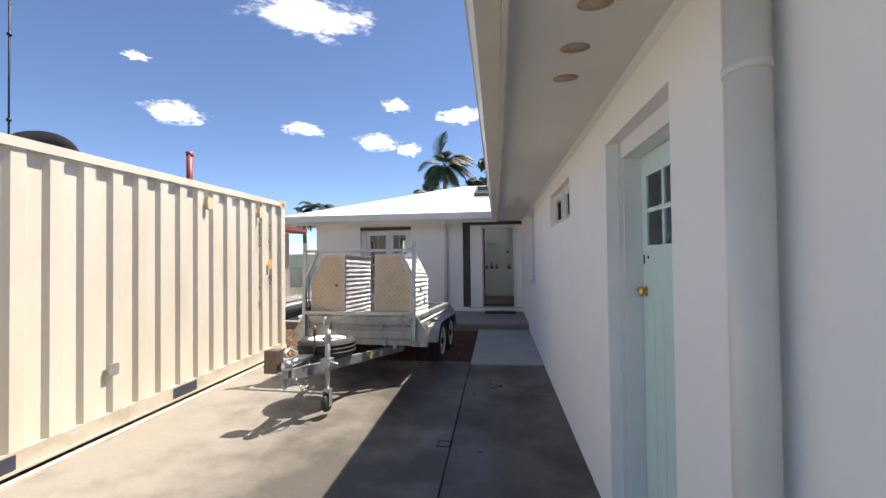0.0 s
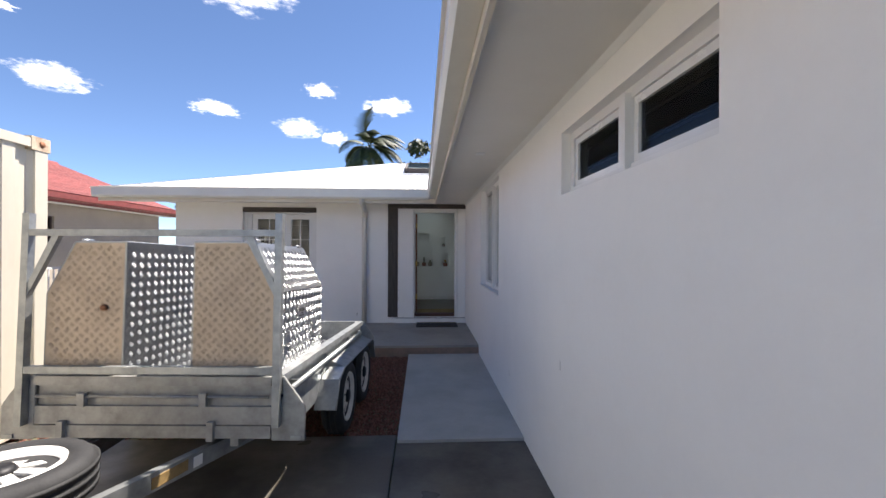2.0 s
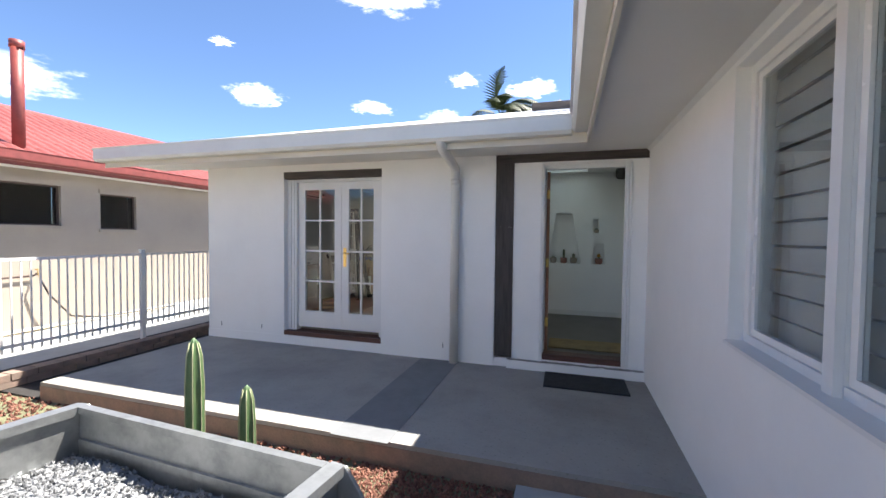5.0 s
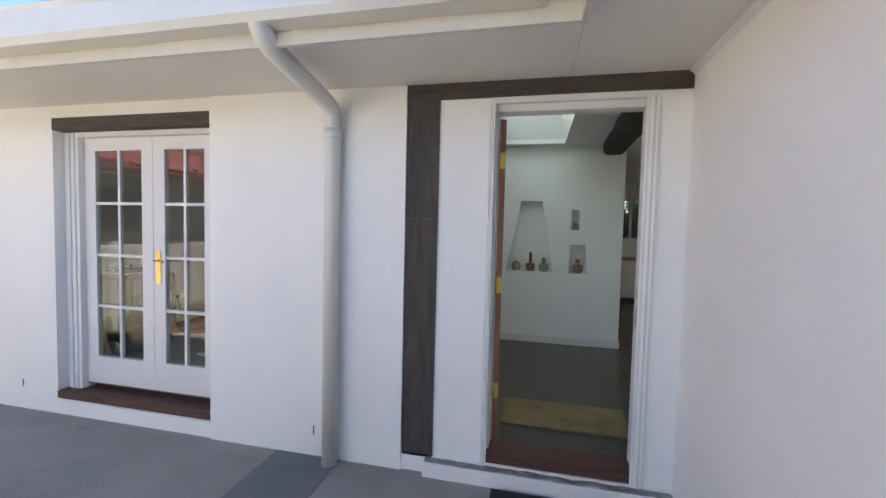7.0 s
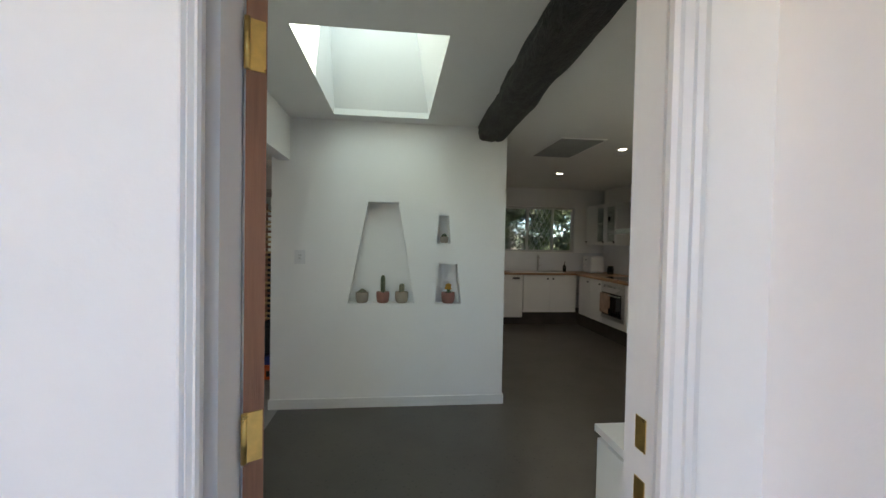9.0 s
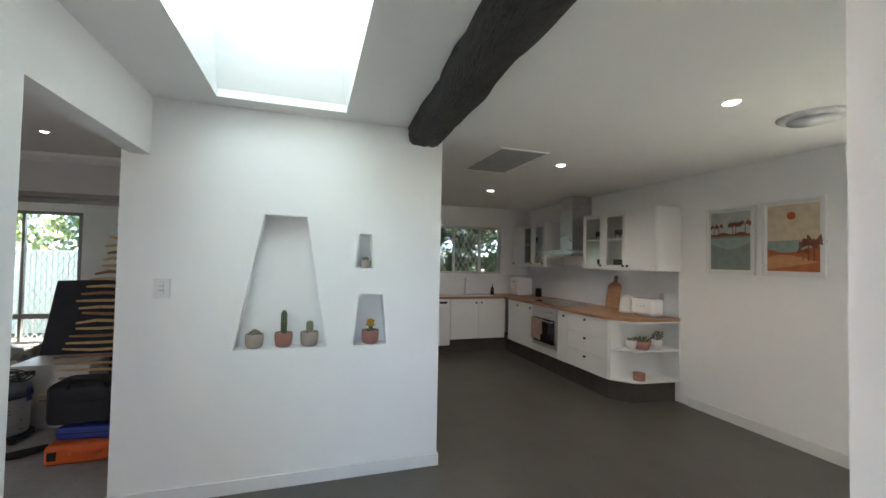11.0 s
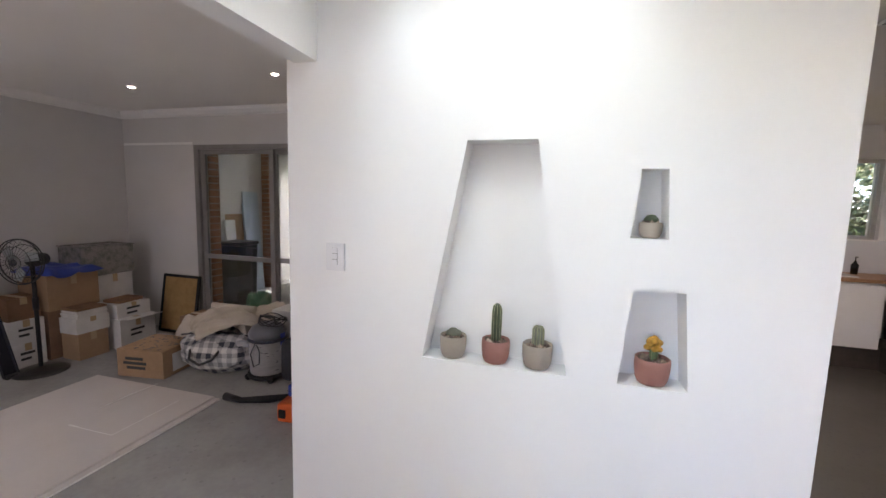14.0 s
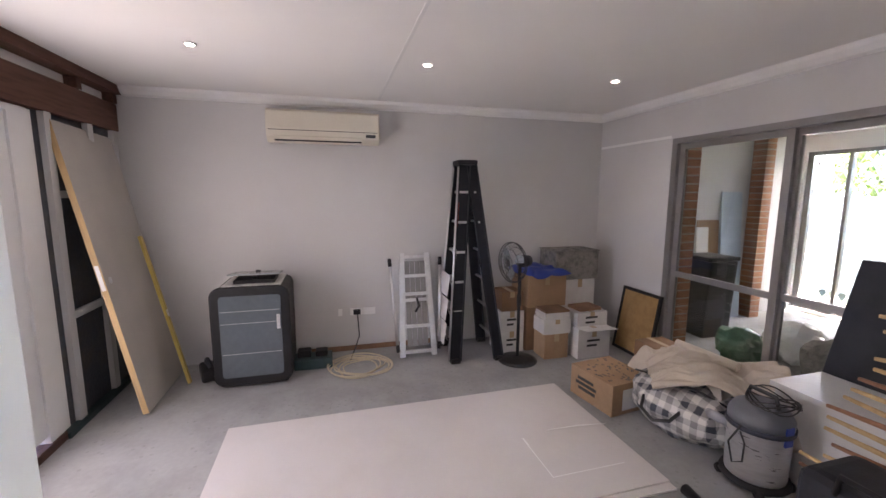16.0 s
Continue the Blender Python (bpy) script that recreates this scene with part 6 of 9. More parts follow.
def tool_box(name, x_in, x_out, y0, y1, z0, label):
    """Gull box: upright inner side, outer side sloping in above half height."""
    t = thing(name, label, "tool box", "checker plate boxes on the trailer", at=TR)
    s = 1 if x_out > x_in else -1
    zk, z1, xt = 1.352, 1.686, x_out - s * 0.17
    outline = [(x_in, z0), (x_out, z0), (x_out, zk), (xt, z1), (x_in, z1)]
    body = part("body", bevelled(prism(outline, "y", y0, y1), 0.004), ALU, t)
    V = Vector
    L_ = y1 - y0
    bm = bmesh.new()
    if s > 0:
        checker(bm, V((x_out, y0 + 0.01, z0)), V((0, 1, 0)), V((0, 0, 1)), L_ - 0.02, zk - z0 - 0.01)
        sl = V((xt - x_out, 0, z1 - zk))
        out_n = V((z1 - zk, 0, x_out - xt)).normalized()
        part("lid", bevelled(prism([(x_out + 0.0005, zk + 0.004), (x_out + 0.003, zk + 0.005), (xt + 0.003, z1 + 0.001), (xt - 0.0005, z1)], "y", y0 + 0.004, y1 - 0.004), 0.0008), ALU_LID, t, "bright sloping lid plate")
        checker(bm, V((x_out, y0 + 0.01, zk)) + out_n * 0.0034, V((0, 1, 0)), sl.normalized(), L_ - 0.02, sl.length - 0.01)
    else:
        checker(bm, V((x_in, y0 + 0.01, z0)), V((0, 1, 0)), V((0, 0, 1)), L_ - 0.02, z1 - z0 - 0.01)
    part("side_tread", bm, ALU_TREAD, t, "raised checker tread")
    bm = bmesh.new()
    lo, hi = min(x_in, x_out), max(x_in, x_out)

    def outside(c):
        edge = x_out - s * 0.17 * max(0, (c.z - zk) / (z1 - zk))
        return (c.x - edge) * s > -0.025
    checker(bm, V((lo, y0 - 0.0011, z0)), V((1, 0, 0)), V((0, 0, 1)), hi - lo, z1 - z0, skip=outside)
    part("front_tread", bm, TAN_TREAD, t, "raised tread darkened for its relief shade")
    m_ = s * 0.012
    part("front_plate", prism([(x_in + m_, z0 + 0.012), (x_out - m_, z0 + 0.012), (x_out - m_, zk), (xt - m_, z1 - 0.012), (x_in + m_, z1 - 0.012)], "y", y0 - 0.0012, y0 - 0.0002), TAN_REFLECT, t, "end plate with the tan driveway reflection in its colour")
    for y in (y0 + 0.10, (y0 + y1) / 2, y1 - 0.12):
        part("hinge", join(bevelled(cube(min(xt - s * 0.05, xt + s * 0.01), max(xt - s * 0.05, xt + s * 0.01), y - 0.035, y + 0.035, z1, z1 + 0.008), 0.002), tube([(xt, y - 0.04, z1 + 0.01), (xt, y + 0.04, z1 + 0.01)], 0.009, 8)), ALU_PLAIN, t)
    for y in (y0 + 0.165, y1 - 0.24):
        xx = x_out + s * 0.002
        lt = part("latch", join(bevelled(cube(min(xx, xx + s * 0.012), max(xx, xx + s * 0.012), y - 0.05, y + 0.05, 0.955, 1.085), 0.004), bevelled(cube(min(xx, xx + s * 0.01), max(xx, xx + s * 0.01), y - 0.03, y + 0.03, 1.085, 1.115), 0.006)), STEEL, t, "paddle latch")
        part("paddle", join(cube(min(xx + s * 0.012, xx + s * 0.016), max(xx + s * 0.012, xx + s * 0.016), y - 0.036, y + 0.036, 0.97, 1.07), tube([(xx + s * 0.014, y - 0.03, 1.0), (xx + s * 0.035, y - 0.03, 1.0), (xx + s * 0.035, y + 0.03, 1.0), (xx + s * 0.014, y + 0.03, 1.0)], 0.005, 6)), STEEL, lt)
    return t


br = tool_box("tool_box", 0.205, 0.733, 0.012, 0.977, 0.525, "checker plate aluminium gull-wing tool box with two paddle latches")
bl = tool_box("tool_box", -0.22, -0.728, 0.012, 0.977, 0.525, "checker plate aluminium tool box with a tan reflecting front")
part("lock", moved(lathe([(0.001, 0), (0.02, 0), (0.02, 0.02), (0.001, 0.02)], 12, (0, 0, 0), "y"), pose(-0.345, -0.008, 1.265)), RUST, bl, "rusty lock")
plate = part("name_plate", bevelled(cube(0.736, 0.740, 0.395, 0.555, 1.15, 1.235), 0.002), ALU_PLAIN, br, "worn bright maker plate")
part("print_bar", boxes((0.7402, 0.7408, 0.42, 0.53, 1.195, 1.22), (0.7402, 0.7408, 0.445, 0.505, 1.178, 1.185), (0.7402, 0.7408, 0.42, 0.53, 1.16, 1.17)), INK, plate)

# gravel load, heaped behind the boxes


def stones(area, count, size, seed, height):
    rng = random.Random(seed)
    verts, faces = [], []
    base = [(1, 0, 0), (-1, 0, 0), (0, 1, 0), (0, -1, 0), (0, 0, 1), (0, 0, -1)]
    tri = [(4, 0, 2), (4, 2, 1), (4, 1, 3), (4, 3, 0), (5, 2, 0), (5, 1, 2), (5, 3, 1), (5, 0, 3)]
    for _ in range(count):
        x, y = area(rng)
        r = size * rng.uniform(0.5, 1.25)
        e = Euler((rng.uniform(0, 6), rng.uniform(0, 6), rng.uniform(0, 6))).to_matrix()
        k = len(verts)
        z = height(x, y) + r * rng.uniform(-0.2, 0.5)
        for b in base:
            p = e @ Vector((b[0] * r * rng.uniform(0.7, 1.3), b[1] * r * rng.uniform(0.6, 1.0), b[2] * r * rng.uniform(0.5, 0.8)))
            verts.append((x + p.x, y + p.y, z + p.z))
        faces += [tuple(k + i for i in t) for t in tri]
    me = bpy.data.meshes.new("gravel")
    me.from_pydata(verts, [], faces)
    return me


def heap(x, y):
    return 0.63 + 0.04 * math.cos(x * 2.2) * math.cos((y - 1.6) * 2.4) + 0.015 * math.sin(9 * x + 5 * y)


bm = bmesh.new()
g = bmesh.ops.create_grid(bm, x_segments=24, y_segments=28, size=1.0)
for v in bm.verts:
    v.co = Vector((v.co.x * 0.755, 1.21 + v.co.y * 1.18, 0))
    v.co.z = heap(v.co.x, v.co.y) - 0.012
load = single("gravel_load", bm, STONE_GREY, "grey crushed stone heaped in the trailer tray", "gravel", kind="stuff", at=TR)
me = stones(lambda r: (r.uniform(-0.75, 0.75), r.uniform(0.05, 2.38)), 11000, 0.0115, 21, heap)
me.materials.append(STONE_GREY)
top = new("gravel_load", me)
top.matrix_world = TR
tagged(top, "grey crushed stone heaped in the trailer tray", "gravel", kind="stuff")
me = stones(lambda r: (r.uniform(-1.6, -0.5), r.uniform(6.77, 9.43)), 15000, 0.014, 22, lambda x, y: -0.025)
me.materials.append(STONE_RED)
tagged(new("red_gravel", me), "red brown pebbles between path and trailer", "gravel", kind="stuff")
me = stones(lambda r: (r.uniform(-6.0, -1.5), r.uniform(6.77, 9.43)), 9000, 0.022, 23, lambda x, y: -0.025)
me.materials.append(STONE_RED)
tagged(new("red_gravel", me), "red brown pebbles under and beyond the trailer", "gravel", kind="stuff")



def column_cactus(parent, name, r, h, ribs=7, centre=(0, 0, 0), mat=None, sag=0.0):
    bm = bmesh.new()
    n, rings = ribs * 4, []
    steps = [(0.0, 0.86), (0.15, 0.95), (0.5, 1.0), (0.8, 0.98), (0.92, 0.8), (0.98, 0.45), (1.0, 0.08)]
    for u, k in steps:
        ring = []
        for i in range(n):
            a = 2 * math.pi * i / n
            rr = r * k * (1 + 0.18 * math.cos(ribs * a))
            ring.append(bm.verts.new((centre[0] + rr * math.cos(a) + sag * u * u, centre[1] + rr * math.sin(a), centre[2] + u * h)))
        rings.append(ring)
    for a, b in zip(rings, rings[1:]):
        for i in range(n):
            f = bm.faces.new((a[i], a[(i + 1) % n], b[(i + 1) % n], b[i]))
            f.smooth = True
    bm.faces.new(rings[-1])
    ob = part(name, bm, mat or CACTUS, parent)
    edges = [tube([(centre[0] + r * k * 1.18 * math.cos(2 * math.pi * i / ribs) + sag * u * u, centre[1] + r * k * 1.18 * math.sin(2 * math.pi * i / ribs), centre[2] + u * h) for u, k in steps[:-1]], r * 0.07, 5) for i in range(ribs)]
    part("rib", join(*edges), SPINE, ob)
    return ob


for x, y, h, r in ((-1.968, 8.352, 1.16, 0.038), (-1.688, 8.396, 0.94, 0.034)):
    t = thing("column_cactus", "green ribbed column cactus growing in the gravel behind the trailer", "cactus", "cacti in the gravel", at=pose(x, y, -0.035))
    column_cactus(t, "stem", r, h)


# ---- entry ----
bmz = bmesh.new()
rng = random.Random(4)
rings = []
for i in range(120):
    u = i / 119
    y = IY + 0.001 + u * (NY - IY - 0.002)
    cx = 0.575 + 0.135 * u
    ring = []
    for k in range(28):
        a = 2 * math.pi * k / 28
        q = Vector((math.cos(a), math.sin(a), y))
        wob = 1 + 0.09 * noise.noise(Vector((q.x * 1.2, q.y * 1.2, y * 2.1))) + 0.07 * noise.noise(Vector((q.x * 3.5, q.y * 3.5, y * 4)))
        wob -= 0.10 * max(0.0, 1 - abs(noise.noise(Vector((q.x * 2.6, q.y * 2.6, y * 1.5 + 7)))) * 9)
        for ky, ka in ((13.2, 4.4), (14.05, 4.9), (12.4, 3.6)):
            off = ((y - ky) / 0.06) ** 2 + ((a - ka) / 0.35) ** 2
            wob += 0.10 * math.exp(-off) - 0.16 * math.exp(-off * 6)
        p = 4.0
        c, s = math.cos(a), math.sin(a)
        r = (abs(c) ** p + abs(s) ** p) ** (-1 / p)
        ring.append(bmz.verts.new((cx + 0.128 * r * c * wob, y, 2.745 + 0.105 * r * s * wob)))
    rings.append(ring)
for a, b in zip(rings, rings[1:]):
    for k in range(28):
        bmz.faces.new((a[k], a[(k + 1) % 28], b[(k + 1) % 28], b[k])).smooth = True
bmz.faces.new(rings[0])
bmz.faces.new(rings[-1][::-1])
bmesh.ops.recalc_face_normals(bmz, faces=bmz.faces[:])
single("ceiling_beam", bmz, LOG, "old rough-hewn dark timber ceiling beam", "beam", kind="structure")


def switch(x, z, rockers, at):
    t = thing("light_switch", "white wall plate with rocker switches", "light switch", at=at)
    part("plate", bevelled(cube(-0.043, 0.043, -0.013, -0.001, -0.06, 0.06), 0.005), SWITCH, t)
    # grey plate proud of the switch paints in the shadow round the rockers
    part("recess", cube(-0.0125, 0.0125, -0.0142, -0.0131, 0.0175 - (rockers - 1) * 0.026, 0.0405), GRILLE, t, "grey plate painted as the shadow gap round the rockers")
    for i in range(rockers):
        part("rocker", bevelled(cube(-0.012, 0.012, -0.019, -0.0135, 0.018 - i * 0.026, 0.040 - i * 0.026), 0.003), SWITCH, t)


switch(0, 0, 3, pose(-0.950, NY, 1.585))
sb = thing("shoe_cabinet", "low white cabinet inside the entrance", "cabinet", at=pose(1.0, 12.01, FLOOR))
part("body", bevelled(cube(-0.23, 0.23, -0.38, 0.38, 0.0, 0.66), 0.004), BK, sb)
part("top", bevelled(cube(-0.25, 0.25, -0.40, 0.40, 0.66, 0.69), 0.004), BK, sb)
for y in (-0.375, 0.005):
    d = part("door", bevelled(cube(-0.249, -0.231, y, y + 0.37, 0.03, 0.64), 0.003), BK, sb)

# potted cacti in the niches


def pot_thing(label, x, z, r, h, mat, y=NY + 0.055):
    t = thing("potted_cactus", label, "potted cactus", "small pots in the wall niches", at=pose(x, y, z))
    part("pot", lathe([(0.001, 0), (r * 0.66, 0), (r * 0.80, 0.004), (r * 0.93, h * 0.22), (r, h * 0.5), (r * 1.02, h * 0.8), (r, h * 0.985), (r * 0.975, h), (r * 0.92, h), (r * 0.90, h * 0.97), (r * 0.89, h * 0.88), (0.001, h * 0.88)], 32), mat, t)
    me = stones(lambda g: (lambda a, q: (math.cos(a) * q, math.sin(a) * q))(g.uniform(0, 6.28), r * 0.8 * math.sqrt(g.random())), 70, 0.011, int(1000 * (x + 2)), lambda a, b: h * 0.90)
    me.materials.append(PEBBLE)
    ob = new("pebbles", me)
    ob.parent = t
    ob["kind"] = "stuff"
    return t


ZA = 1.184
t = pot_thing("small round cactus in a taupe pot", -0.425, ZA, 0.056, 0.094, STONEWARE)
for dx, dy, r in ((0.0, 0.0, 0.022), (0.018, 0.01, 0.016), (-0.018, 0.006, 0.015)):
    part("stem", moved(lathe([(0.001, 0), (r, r * 0.4), (r * 1.1, r * 0.9), (r * 0.7, r * 1.6), (0.001, r * 1.8)], 14), pose(dx, dy, 0.085)), CAC_PALE, t)
t = pot_thing("tall green cactus in a terracotta pot", -0.243, ZA, 0.057, 0.097, TERRA)
column_cactus(t, "stem", 0.0175, 0.165, 9, (0, 0, 0.082), CAC_GREEN)
t = pot_thing("fuzzy grey cactus in a taupe pot", -0.075, ZA, 0.059, 0.098, STONEWARE)
column_cactus(t, "stem", 0.020, 0.088, 11, (0, 0, 0.084), CAC_PALE)
t = pot_thing("yellow grafted cactus in a terracotta pot", 0.345, 1.182, 0.061, 0.098, TERRA)
column_cactus(t, "stem", 0.014, 0.056, 3, (0, 0, 0.082), CACTUS)
blobs = [moved(lathe([(0.001, -0.011), (0.009, -0.007), (0.012, 0), (0.009, 0.007), (0.001, 0.011)], 8), pose(0.024 * math.cos(i * 2.4) * math.sqrt((i + 1) / 20), 0.024 * math.sin(i * 2.4) * math.sqrt((i + 1) / 20), 0.150 + 0.018 * math.cos(i * 1.7))) for i in range(20)]
part("graft", join(*blobs), YELLOW_CAC, t, "knobbly yellow graft")
t = pot_thing("tiny succulent in a ribbed tan pot", 0.300, 1.727, 0.039, 0.056, STONEWARE)
part("stem", moved(lathe([(0.001, 0), (0.024, 0.008), (0.026, 0.02), (0.014, 0.034), (0.001, 0.036)], 12), pose(0, 0, 0.048)), CAC_GREEN, t)


# ---- kitchen ----
def knob(parent, p, axis="x", sign=-1):
    k = lathe([(0.001, 0), (0.008, 0), (0.008, 0.012), (0.016, 0.02), (0.016, 0.026), (0.001, 0.03)], 14, (0, 0, 0), "x")
    turn = pose(0, 0, 0, 0, 0, 180) if axis == "x" else pose(0, 0, 0, 0, 0, -90)
    part("knob", moved(k, Matrix.Translation(p) @ turn), MESH_DARK, parent, "round dark metal knob")


CX, BZ, PB = 3.10, 1.20, 0.50       # cupboard front, bench top, underside of the doors


def base_unit(name, label, axis, a0, a1, doors, drawers=0, knobs="r"):
    t = thing(name, label, "cupboard", "white kitchen base cupboards")
    if axis == "y":
        part("body", cube(CX + 0.02, RX - 0.02, a0 + 0.001, a1 - 0.001, PB, BZ - 0.036), BK, t)
    else:
        part("body", cube(a0 + 0.001, a1 - 0.001, 17.72, KY - 0.001, PB, BZ - 0.036), BK, t)
    n = drawers or doors
    for i in range(n):
        if drawers:
            lo, hi = PB + i * (BZ - 0.04 - PB) / drawers, PB + (i + 1) * (BZ - 0.04 - PB) / drawers
            d = part("drawer", bevelled(cube(CX, CX + 0.019, a0 + 0.003, a1 - 0.003, lo + 0.003, hi - 0.003), 0.003), BK, t)
            knob(d, (CX, (a0 + a1) / 2, (lo + hi) / 2 + 0.06))
        else:
            p, q = a0 + i * (a1 - a0) / n, a0 + (i + 1) * (a1 - a0) / n
            if axis == "y":
                d = part("door", bevelled(cube(CX, CX + 0.019, p + 0.003, q - 0.003, PB, BZ - 0.04), 0.003), BK, t)
                knob(d, (CX, p + 0.05 if knobs == "r" else q - 0.05, BZ - 0.10))
            else:
                d = part("door", bevelled(cube(p + 0.003, q - 0.003, 17.70, 17.719, PB, BZ - 0.04), 0.003), BK, t)
                knob(d, (q - 0.05 if (i % 2 == 0) else p + 0.05, 17.70, BZ - 0.10), "y")
    return t


base_unit("drawer_cupboard", "white three-drawer base unit with dark knobs", "y", 15.17, 15.93, 1, 3)
base_unit("base_cupboard", "white slab-door base cupboard", "y", 15.93, 16.14, 1)
base_unit("base_cupboard", "white slab-door base cupboard beside the oven", "y", 16.78, 17.58, 2)
base_unit("base_cupboard", "white slab-door base cupboard under the sink", "x", 2.12, 3.10, 2)
base_unit("base_cupboard", "white slab-door base cupboard", "x", 0.55, 1.52, 2)
dw = thing("dishwasher", "white built-in dishwasher with dark display", "dishwasher")
part("body", cube(1.53, 2.11, 17.74, KY - 0.001, PB - 0.1, BZ - 0.036), BK, dw)
part("door", bevelled(cube(1.535, 2.105, 17.69, 17.739, PB - 0.08, BZ - 0.15), 0.004), BK, dw)
part("control_panel", bevelled(cube(1.535, 2.105, 17.69, 17.739, BZ - 0.147, BZ - 0.04), 0.004), WHITE_PLASTIC, dw)
part("display", cube(1.92, 2.05, 17.687, 17.6895, BZ - 0.11, BZ - 0.08), OVEN_BLACK, dw)
ov = thing("oven", "built-in oven with steel frame, black glass and a hung towel", "oven")
part("body", cube(CX + 0.02, RX - 0.02, 16.145, 16.775, PB, BZ - 0.036), BLACK, ov)
part("front", bevelled(cube(CX - 0.012, CX + 0.019, 16.145, 16.775, PB + 0.10, BZ - 0.04), 0.004), STEEL, ov)
part("door_glass", bevelled(cube(CX - 0.022, CX - 0.013, 16.20, 16.72, PB + 0.16, BZ - 0.20), 0.004), OVEN_BLACK, ov, "black oven glass")
part("control_panel", cube(CX - 0.016, CX - 0.0125, 16.17, 16.75, BZ - 0.15, BZ - 0.055), STEEL, ov)
for i in range(5):
    part("dial", lathe([(0.001, 0), (0.02, 0), (0.018, 0.022), (0.001, 0.024)], 14, (0, 0, 0), "x"), STEEL, ov).matrix_world = pose(CX - 0.016, 16.26 + 0.1 * i, BZ - 0.10, 0, 0, 180)
part("oven_handle", tube([(CX - 0.02, 16.22, BZ - 0.225), (CX - 0.065, 16.22, BZ - 0.225), (CX - 0.065, 16.70, BZ - 0.225), (CX - 0.02, 16.70, BZ - 0.225)], 0.011, 10), STEEL, ov)
part("kick_panel", cube(CX, CX + 0.015, 16.145, 16.775, PB, PB + 0.095), BK, ov)
tw = thing("tea_towel", "spotted tan tea towel hanging on the oven handle", "towel")
part("front_fold", bevelled(cube(CX - 0.086, CX - 0.079, 16.44, 16.68, BZ - 0.50, BZ - 0.215), 0.003), TOWEL, tw)
part("back_fold", bevelled(cube(CX - 0.052, CX - 0.045, 16.45, 16.67, BZ - 0.42, BZ - 0.215), 0.003), TOWEL, tw)
part("top_fold", bevelled(cube(CX - 0.086, CX - 0.045, 16.44, 16.68, BZ - 0.2135, BZ - 0.207), 0.003), TOWEL, tw)
# worktop with a splayed end
ow = [(CX - 0.03, 15.19), (CX + 0.18, 14.94), (RX - 0.04, 14.88), (RX - 0.002, 14.90), (RX - 0.002, KY - 0.002), (0.5, KY - 0.002), (0.5, 17.67), (CX - 0.03, 17.67)]
single("worktop", bevelled(prism(ow, "z", BZ - 0.035, BZ), 0.005), BENCHW, "oiled timber kitchen worktop with a splayed end", "worktop")
ok = [(CX + 0.06, 15.22), (CX + 0.22, 15.02), (RX - 0.002, 14.97), (RX - 0.002, KY - 0.01), (0.55, KY - 0.01), (0.55, 17.76), (CX + 0.06, 17.76)]
structure("kickboard", prism(ok, "z", FLOOR, PB - 0.002), KICK, "dark recessed kickboard", "kickboard")
sh = thing("end_shelf", "white open end shelf with splayed shelves", "shelf")
part("back_panel", cube(CX + 0.02, RX - 0.02, 15.15, 15.168, PB, BZ - 0.036), BK, sh)
part("wall_panel", cube(RX - 0.02, RX - 0.002, 14.90, 15.15, PB, BZ - 0.036), BK, sh)
os_ = [(CX + 0.01, 15.149), (CX + 0.20, 14.94), (RX - 0.06, 14.89), (RX - 0.021, 14.91), (RX - 0.021, 15.149)]
for z in (PB - 0.001, 0.835, BZ - 0.052):
    part("shelf_board", bevelled(prism(os_, "z", z, z + 0.018), 0.003), BK, sh)
structure("splashback", cube(RX - 0.012, RX - 0.003, 14.92, KY - 0.02, BZ + 0.001, 1.76), TILE, "glossy white tiled splashback", "splashback")
structure("splashback_rear", cube(0.5, RX - 0.014, KY - 0.012, KY - 0.003, BZ + 0.001, 1.555), TILE, "glossy white tiled splashback", "splashback")


def wall_unit(label, y0, y1, z0, z1, glazed, solid):
    x0, x1 = 3.49, RX - 0.013
    t = thing("wall_cabinet", label, "wall cabinet", "white kitchen wall cabinets")
    e = 0.016
    part("body", join(cube(x0 + 0.02, x1, y0, y0 + e, z0, z1), cube(x0 + 0.02, x1, y1 - e, y1, z0, z1), cube(x0 + 0.02, x1, y0 + e, y1 - e, z0, z0 + e), cube(x0 + 0.02, x1, y0 + e, y1 - e, z1 - e, z1), cube(x1 - 0.008, x1, y0 + e, y1 - e, z0 + e, z1 - e)), BK, t)
    part("inner_shelf", cube(x0 + 0.05, x1 - 0.01, y0 + e, y1 - e, (z0 + z1) / 2 + 0.02, (z0 + z1) / 2 + 0.032), BK, t)
    for a, b in glazed:
        d = part("glass_door", slab("x", x0, x0 + 0.019, a + 0.002, b - 0.002, z0, z1, [(a + 0.06, b - 0.06, z0 + 0.06, z1 - 0.06)]), BK, t)
        part("pane", cube(x0 + 0.008, x0 + 0.012, a + 0.06, b - 0.06, z0 + 0.06, z1 - 0.06), GLASS, d).visible_shadow = False
        knob(d, (x0, a + 0.03, z0 + 0.05))
    for a, b in solid:
        d = part("door", bevelled(cube(x0, x0 + 0.019, a + 0.002, b - 0.002, z0, z1), 0.003), BK, t)
        knob(d, (x0, b - 0.04, z0 + 0.05))
    return t


